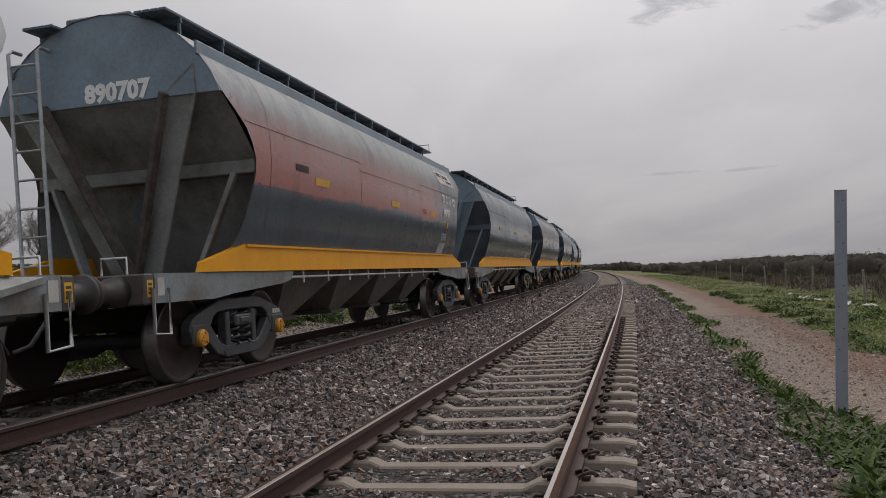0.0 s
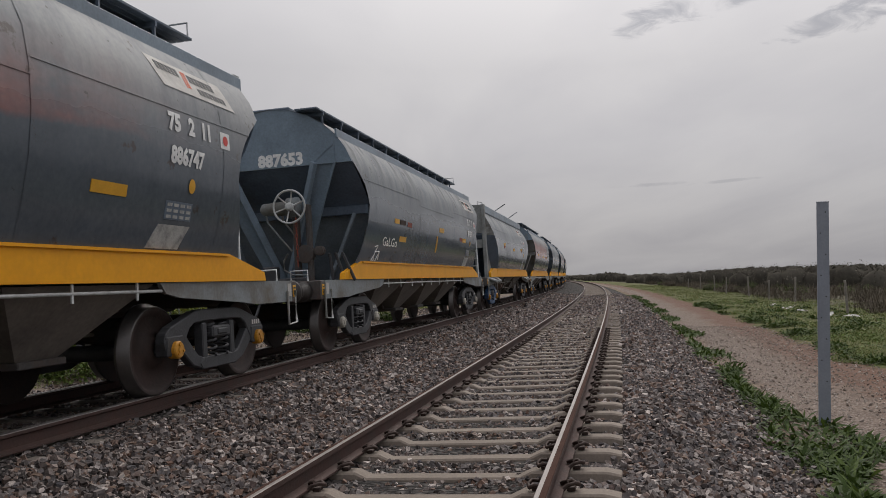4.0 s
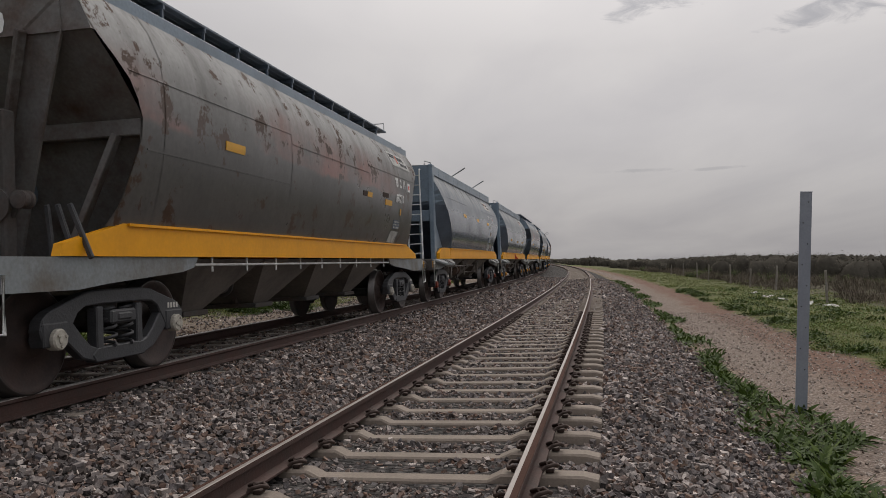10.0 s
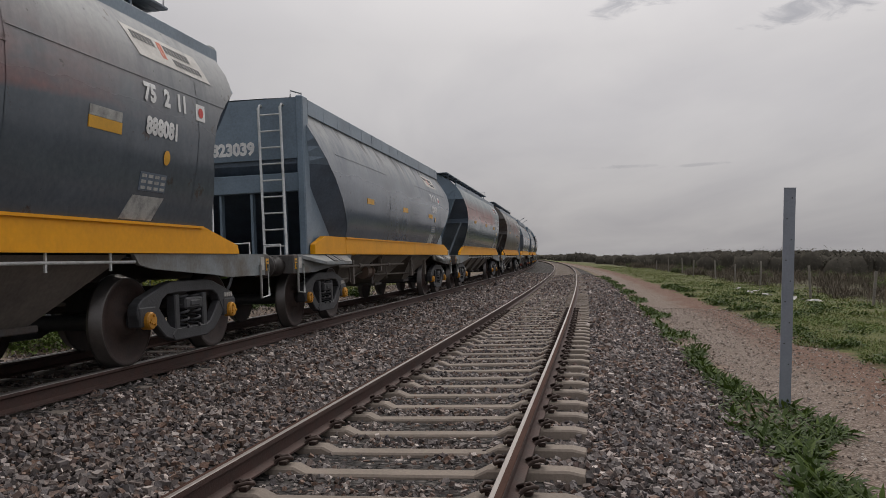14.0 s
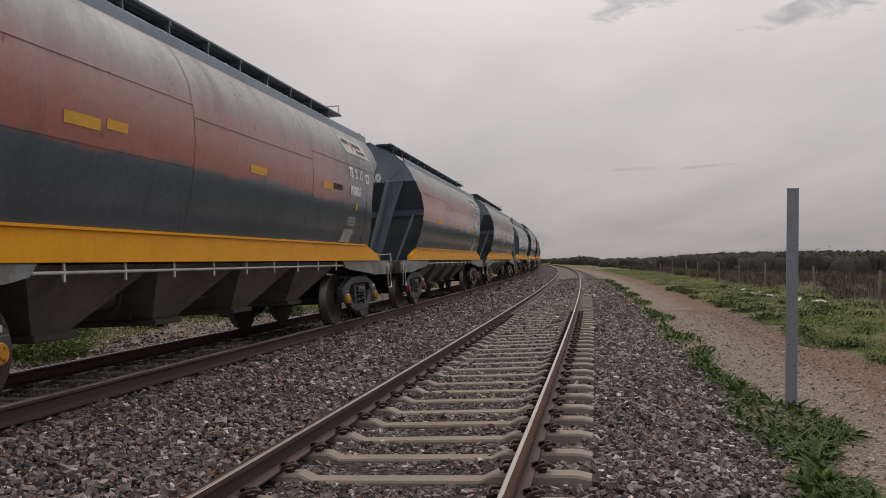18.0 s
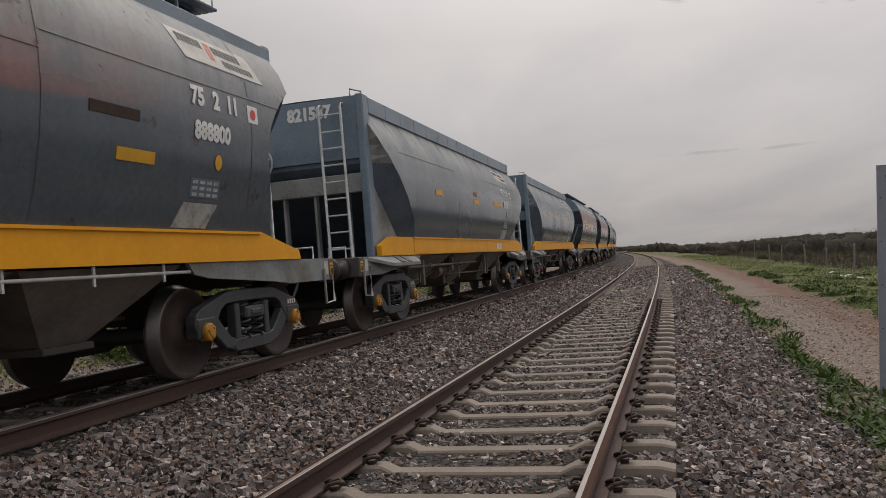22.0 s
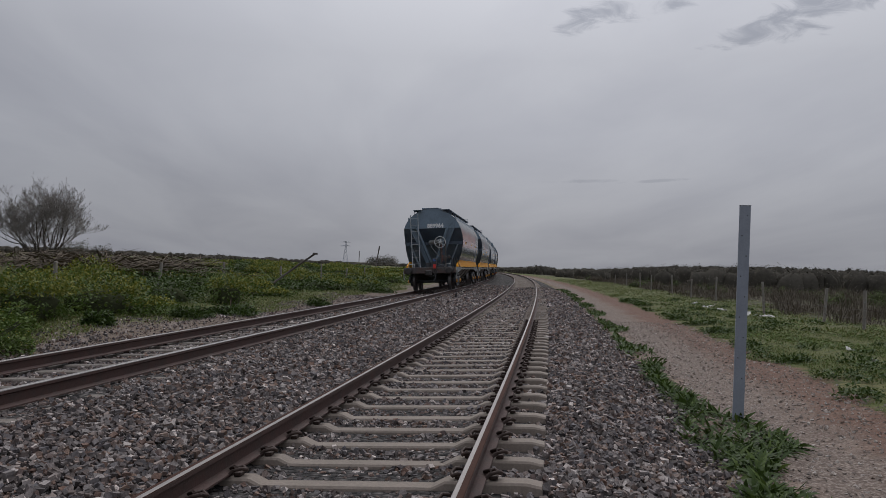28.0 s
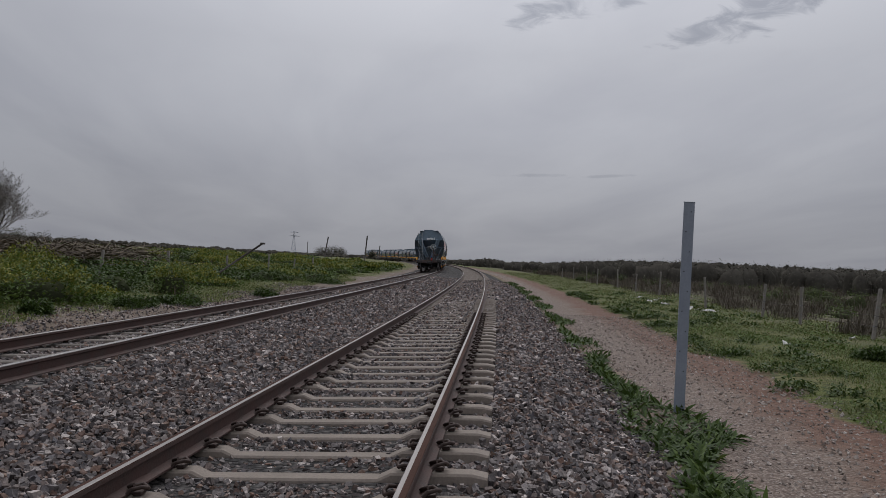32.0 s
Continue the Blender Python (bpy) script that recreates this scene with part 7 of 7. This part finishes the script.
def build_distance():
    rows, scrub, low = [], [], []
    for i in range(680):                          # woods on the right, over a low rise
        b = RNG.uniform(14.5, 62)
        d = 105 + 240 * RNG.random() ** 1.3 + max(0, 24 - b) * 8
        x, y = at_bearing(b, d)
        top = 1.27 + d * math.tan(radians(np.interp(b, [14.5, 17, 20, 23, 30, 37, 60], [0.05, 0.15, 0.5, 0.72, 0.84, 0.8, 0.7]))) * RNG.uniform(0.84, 1.0)
        rows.append((x, y, -0.8, max(top + 0.8, 1.0) * 1.2, RNG.uniform(1.6, 3.2)))
    far_crowns("far_woods", "dark leafless and evergreen woods along the horizon", rows, 0.25, M_FARTREE, 560)
    for i in range(560):                          # brown scrub behind the right fence
        s, n = RNG.uniform(18, 150), 12.6 + 60 * RNG.random() ** 1.4
        P = on_ground(np.array([s]), np.array([n]))[0]
        d = math.hypot(P[0], P[1])
        h = RNG.uniform(0.5, 1.2) * (1.1 if n > 20 else 0.9)
        (scrub if RNG.random() < 0.82 else low).append((P[0], P[1], P[2], h, RNG.uniform(0.6, 1.5)))
    twigs = []
    for x, y, z, h, r in scrub:                   # leafless shrubs: fans of thin upright shoots
        d, k = math.hypot(x, y), 150
        root = np.array([x, y, z]) + RNG.normal(0, r * 0.4, (k, 3)) * [1, 1, 0]
        twigs.append(blades(root, RNG.uniform(0.5, 1.1, k) * h, np.full(k, 0.012 + d * 0.00045), RNG.uniform(0, 6.28, k), RNG.uniform(0.7, 1.5, k), RNG.uniform(0, 0.25, k), True))
    V, F = join(twigs)
    tagged(new("brown_scrub", np_mesh("brown_scrub", V, F, M_SCRUB, True)), "brown leafless scrub behind the fence", kind="stuff")
    far_crowns("green_scrub", "low dull green scrub behind the fence", low, 0.11, M_LEAF, 360)
    rows = []
    for i in range(60):                           # knot of trees where the line bends away
        b = RNG.normal(12.7, 1.1)
        d = RNG.uniform(230, 280)
        x, y = at_bearing(b, d)
        rows.append((x, y, -0.6, 1.9 + d * math.tan(radians(0.40)) * math.exp(-((b - 12.7) / 1.1) ** 2) * RNG.uniform(0.8, 1.05), 1.6))
    far_crowns("far_thicket", "dark thicket where the line bends away", rows, 0.4, M_FARTREE, 120)
    rows = []
    for i in range(300):                          # low far hedge on the left horizon
        b = RNG.uniform(-32, 13)
        d = RNG.uniform(260, 420)
        x, y = at_bearing(b, d)
        e = np.interp(b, [-32, -18, -10, -4, 0, 6, 13], [0.35, 0.42, 0.3, 0.12, -0.02, -0.02, 0.1])
        rows.append((x, y, 0.1, max(1.2, 1.1 + d * math.tan(radians(e))) * RNG.uniform(0.8, 1.0), 2.6))
    far_crowns("far_hedge", "low dark hedge along the left horizon", rows, 0.45, M_FARTREE, 90)
    for b, d, h, r, lab in ((1.6, 330, 4.6, 4.0, "dark rounded clump of far trees"), (2.2, 335, 4.3, 3.4, "dark rounded clump of far trees"), (1.0, 330, 4.0, 3.0, "dark rounded clump of far trees"),
                            (4.5, 260, 3.2, 1.2, "small dark far tree beside a pole"), (-18.6, 75, 2.3, 1.5, "dark evergreen bush behind the bank"), (-17.4, 78, 2.0, 1.3, "dark evergreen bush behind the bank"),
                            (-19.8, 76, 2.1, 1.3, "dark evergreen bush behind the bank")):
        x, y = at_bearing(b, d)
        root = tagged(new("far_tree"), lab, "tree", "far trees on the left")
        root.matrix_basis = pose(x, y, 0.0)
        V, F = join([bush(np.array([RNG.normal(0, r * 0.3), RNG.normal(0, r * 0.3), h * 0.2]), r * 0.7, h * 0.78, 800, 0.17 * max(1, d / 160), hollow=0.2) for _ in range(3)])
        o = new("crown", np_mesh("crown", V, F, M_FARTREE, True))
        o.parent = root
        bm = bmesh.new()
        tube(bm, [(0, 0, -0.3), (0.05, 0, h * 0.3), (0, 0.05, h * 0.6)], 0.12, 6)
        part("trunk", bm, M_BARK, root)
    for b, d, h, sp, st, seed in ((-20.6, 55, 5.4, 8.5, 12, 3), (-26.0, 58, 5.2, 5.0, 8, 9), (-30.5, 60, 5.4, 5.0, 8, 14)):
        x, y = at_bearing(b, d)
        bare_tree(x, y, 0.5, h, sp, seed, "wide leafless tree with fine grey twigs behind the bank", st)


def pylon():
    """Lattice power pylon on the skyline."""
    x, y = at_bearing(-1.07, 850)
    root = tagged(new("power_pylon"), "grey lattice steel power pylon far off on the horizon", "pylon")
    root.matrix_basis = pose(x, y, 0)
    bm = bmesh.new()
    w = lambda z: 2.6 - 2.0 * min(z / 17, 1)
    zs = [0, 4.5, 8.5, 12, 15, 17.5, 20, 22.5]
    for sx in (-1, 1):
        for sy in (-1, 1):
            tube(bm, [(sx * w(z), sy * w(z), z) for z in zs], 0.16, 4)
    for a, b in zip(zs, zs[1:]):
        for sy in (-1, 1):
            tube(bm, [(-w(a), sy * w(a), a), (w(b), sy * w(b), b)], 0.1, 4)
            tube(bm, [(w(a), sy * w(a), a), (-w(b), sy * w(b), b)], 0.1, 4)
    part("tower", bm, M_POST, root)
    for z, l in ((17.5, 5.5), (21.5, 4.5)):
        bm = bmesh.new()
        tube(bm, [(-l, 0, z), (-0.6, 0, z + 0.9), (0.6, 0, z + 0.9), (l, 0, z)], 0.16, 4)
        tube(bm, [(-l, 0, z), (l, 0, z)], 0.14, 4)
        part("cross_arm", bm, M_POST, root)


def poles():
    for b0, b1, d, top, lab in ((1.08, 1.31, 190, 1.15, "leaning wooden telegraph pole far off"), (3.93, 4.05, 170, 1.37, "thin wooden telegraph pole far off"), (4.95, 4.97, 230, 0.7, "short far wooden pole"), (-0.1, -0.1, 320, 0.75, "short far wooden pole")):
        x0, y0 = at_bearing(b0, d)
        x1, y1 = at_bearing(b1, d)
        root = tagged(new("telegraph_pole"), lab, "pole", "poles across the tracks")
        root.matrix_basis = pose(x0, y0, 0)
        h = 1.27 + d * math.tan(radians(top))
        bm = bmesh.new()
        tube(bm, [(0, 0, -0.5), ((x1 - x0) / 2, (y1 - y0) / 2, h / 2), (x1 - x0, y1 - y0, h)], 0.14, 6)
        part("shaft", bm, M_BARK, root)
        bm = bmesh.new()
        soft_box(bm, x1 - x0 - 0.16, x1 - x0 + 0.16, y1 - y0 - 0.16, y1 - y0 + 0.16, h - 0.02, h + 0.06, 0.02)
        part("cap", bm, M_BARK, root)
    x0, y0 = at_bearing(-5.57, 40)
    x1, y1 = at_bearing(-3.19, 40)
    root = tagged(new("fallen_pole"), "broken dark wooden pole leaning out of the weeds", "pole")
    bm = bmesh.new()
    tube(bm, [(x0 - 0.3, y0, 0.1), ((x0 + x1) / 2, y0, 0.98), (x1, y1, 1.6)], 0.05, 7)
    part("shaft", bm, M_BARK, root)
    bm = bmesh.new()
    soft_box(bm, x1 - 0.12, x1 + 0.12, y1 - 0.05, y1 + 0.05, 1.55, 1.64, 0.01)
    part("cap", bm, M_BARK, root)


def marker_post():
    """Galvanised channel-section post with bolt holes, beside the path."""
    root = tagged(new("marker_post"), "tall galvanised steel channel post standing in weeds", "post")
    root.matrix_basis = pose(4.66, 9.42, -0.56, 0, 0.35, -22)
    bm = bmesh.new()
    h, w, d, t = 2.69, 0.065, 0.06, 0.008
    prism(bm, [(-w, 0), (w, 0), (w, d), (w - t, d), (w - t, t), (-w + t, t), (-w + t, d), (-w, d)], 2, 0, h)
    part("channel", bm, M_POST, root)
    for i in range(9):
        bm = bmesh.new()
        lathe(bm, [(-0.004, 0.008), (0.0005, 0.008)], 1, (0.045 * (-1) ** i * 0.6, 0, h - 0.12 - i * 0.25), 10, False)
        part("bolt_hole", bm, M_BOGIE, root)
    bm = bmesh.new()
    soft_box(bm, -w - 0.004, w + 0.004, -0.003, d + 0.003, h, h + 0.006, 0.001)
    part("cap_plate", bm, M_POST, root)


def fences():
    for n, rows, hgt, lab, grp in ((12.1, (18.5, 24.2, 28.8, 34, 40, 46.5, 53, 60.5, 68.5, 77, 86, 95, 105), 1.55, "weathered wooden fence post at the edge of the scrub", "fence posts by the scrub"),
                                   (-13.2, (15.5, 21.8, 28.4, 36.0, 43.5, 51, 59, 67), 1.25, "weathered fence post among the weeds", "fence posts on the bank")):
        tops = []
        for s in rows:
            P = on_ground(np.array([s]), np.array([n + 0.25 * RNG.normal()]))[0]
            root = tagged(new("fence_post"), lab, "fence post", grp)
            hh = hgt * RNG.uniform(0.85, 1.1)
            root.matrix_basis = pose(*[float(c) for c in P], RNG.normal(0, 2.5), RNG.normal(0, 2.5), RNG.uniform(0, 90))
            bm = bmesh.new()
            soft_box(bm, -0.048, 0.048, -0.048, 0.048, -0.25, hh, 0.016)
            part("stake", bm, M_FENCE, root)
            bm = bmesh.new()
            for z in (0.4, 0.7, 0.95):
                tube(bm, [(0.055 * math.cos(a), 0.055 * math.sin(a), z) for a in np.linspace(0, 6.28, 9)[:-1]], 0.006, 4, True)
            part("wire_tie", bm, M_POST, root)
            tops.append(Vector(P))
        for z in (0.42, 0.72):
            w = tagged(new("fence_wire"), "slack rusty fence wire", "wire", grp + " wires")
            for a, b in zip(tops, tops[1:]):
                bm = bmesh.new()
                mid = (a + b) / 2 + Vector((0, 0, z - 0.06))
                tube(bm, [a + Vector((0, 0, z)), mid, b + Vector((0, 0, z))], 0.006, 4)
                part("strand", bm, M_CLIP, w)


def litter():
    rows = [(35.2, 10.6), (36.0, 10.3), (36.6, 10.8), (37.4, 10.1), (34.6, 10.0), (38.5, 10.4), (41, 9.9), (43, 9.6), (45, 10.2), (47, 9.7), (21.0, 8.6), (24.0, 11.5), (18.2, 8.1)]
    for i, (s, n) in enumerate(rows):
        P = on_ground(np.array([s]), np.array([n]))[0]
        ob = new("litter", None)
        tagged(ob, "crumpled piece of pale plastic litter on the grass", "litter", "litter beside the path")
        ob.matrix_basis = pose(*[float(c) for c in P + [0, 0, 0.03]], *RNG.uniform(-15, 15, 2), RNG.uniform(0, 360))
        bm = bmesh.new()
        bmesh.ops.create_grid(bm, x_segments=6, y_segments=5, size=0.16 if i < 10 else 0.06)
        for v in bm.verts:
            v.co.z = 0.10 * noise.noise(v.co * 9 + Vector((i * 3.1, 0, 0))) + 0.04
            v.co.x *= 1.4
        bmesh.ops.solidify(bm, geom=bm.faces[:], thickness=0.006)
        part("sheet", bm, M_LITTER, ob)


def fly():
    """A small insect that crosses close to the lens near the end."""
    root = tagged(new("flying_insect"), "small dark insect in flight above the track", "insect")
    bm = bmesh.new()
    lathe(bm, [(-0.0045, 0.0004), (-0.003, 0.0016), (0.0, 0.002), (0.003, 0.0017), (0.0048, 0.0009)], 0, seg=8)
    part("body", bm, M_BOGIE, root)
    bm = bmesh.new()
    lathe(bm, [(0.0045, 0.0006), (0.0055, 0.0014), (0.0068, 0.0007)], 0, seg=8)
    part("head", bm, M_BOGIE, root)
    for side in (-1, 1):
        bm = bmesh.new()
        prism(bm, [(0.002, side * 0.001), (0.001, side * 0.004), (-0.004, side * 0.0055), (-0.005, side * 0.003)], 2, 0.0015, 0.0017)
        part("wing", bm, M_POST, root)
    return root


insect = fly()
build_stones()
build_weeds()
build_left_scrub()
build_shrubs()
build_distance()
pylon()
poles()
marker_post()
fences()
litter()


def motions():
    """The train rolls away: every wagon along the curve, every wheelset round its axle."""
    times = [i * 0.5 for i in range(65)]
    spins = [i / 15 for i in range(32 * 15 + 1)]
    turns = [-math.degrees(train_at(t) / WHEEL_R) for t in spins]
    for w, kind, off, sets in WAGONS:
        walk(w, [(t, wagon_pose(train_at(t) + off, kind)) for t in times])
        if off < 60:
            for i, a in enumerate(sets):
                y = a.matrix_basis.translation.y
                walk(a, [(t, pose(0, y, WHEEL_R, r + 37 * i)) for t, r in zip(spins, turns)])

    way = [(0, (-3.2, 0.4, 1.5)), (29.8, (-3.2, 0.5, 1.5)), (30.5, (-1.1, 2.05, 1.66)), (30.8, (-0.084, 2.054, 1.705)), (30.9, (0.25, 2.037, 1.715)), (31.0, (0.588, 1.964, 1.728)),
           (31.1, (1.033, 1.77, 1.726)), (31.3, (1.9, 1.3, 1.74)), (32, (3.4, 0.4, 1.8))]
    walk(insect, [(t, pose(*p, 0, 0, -20 if t > 30.9 else 5)) for t, p in way])


motions()
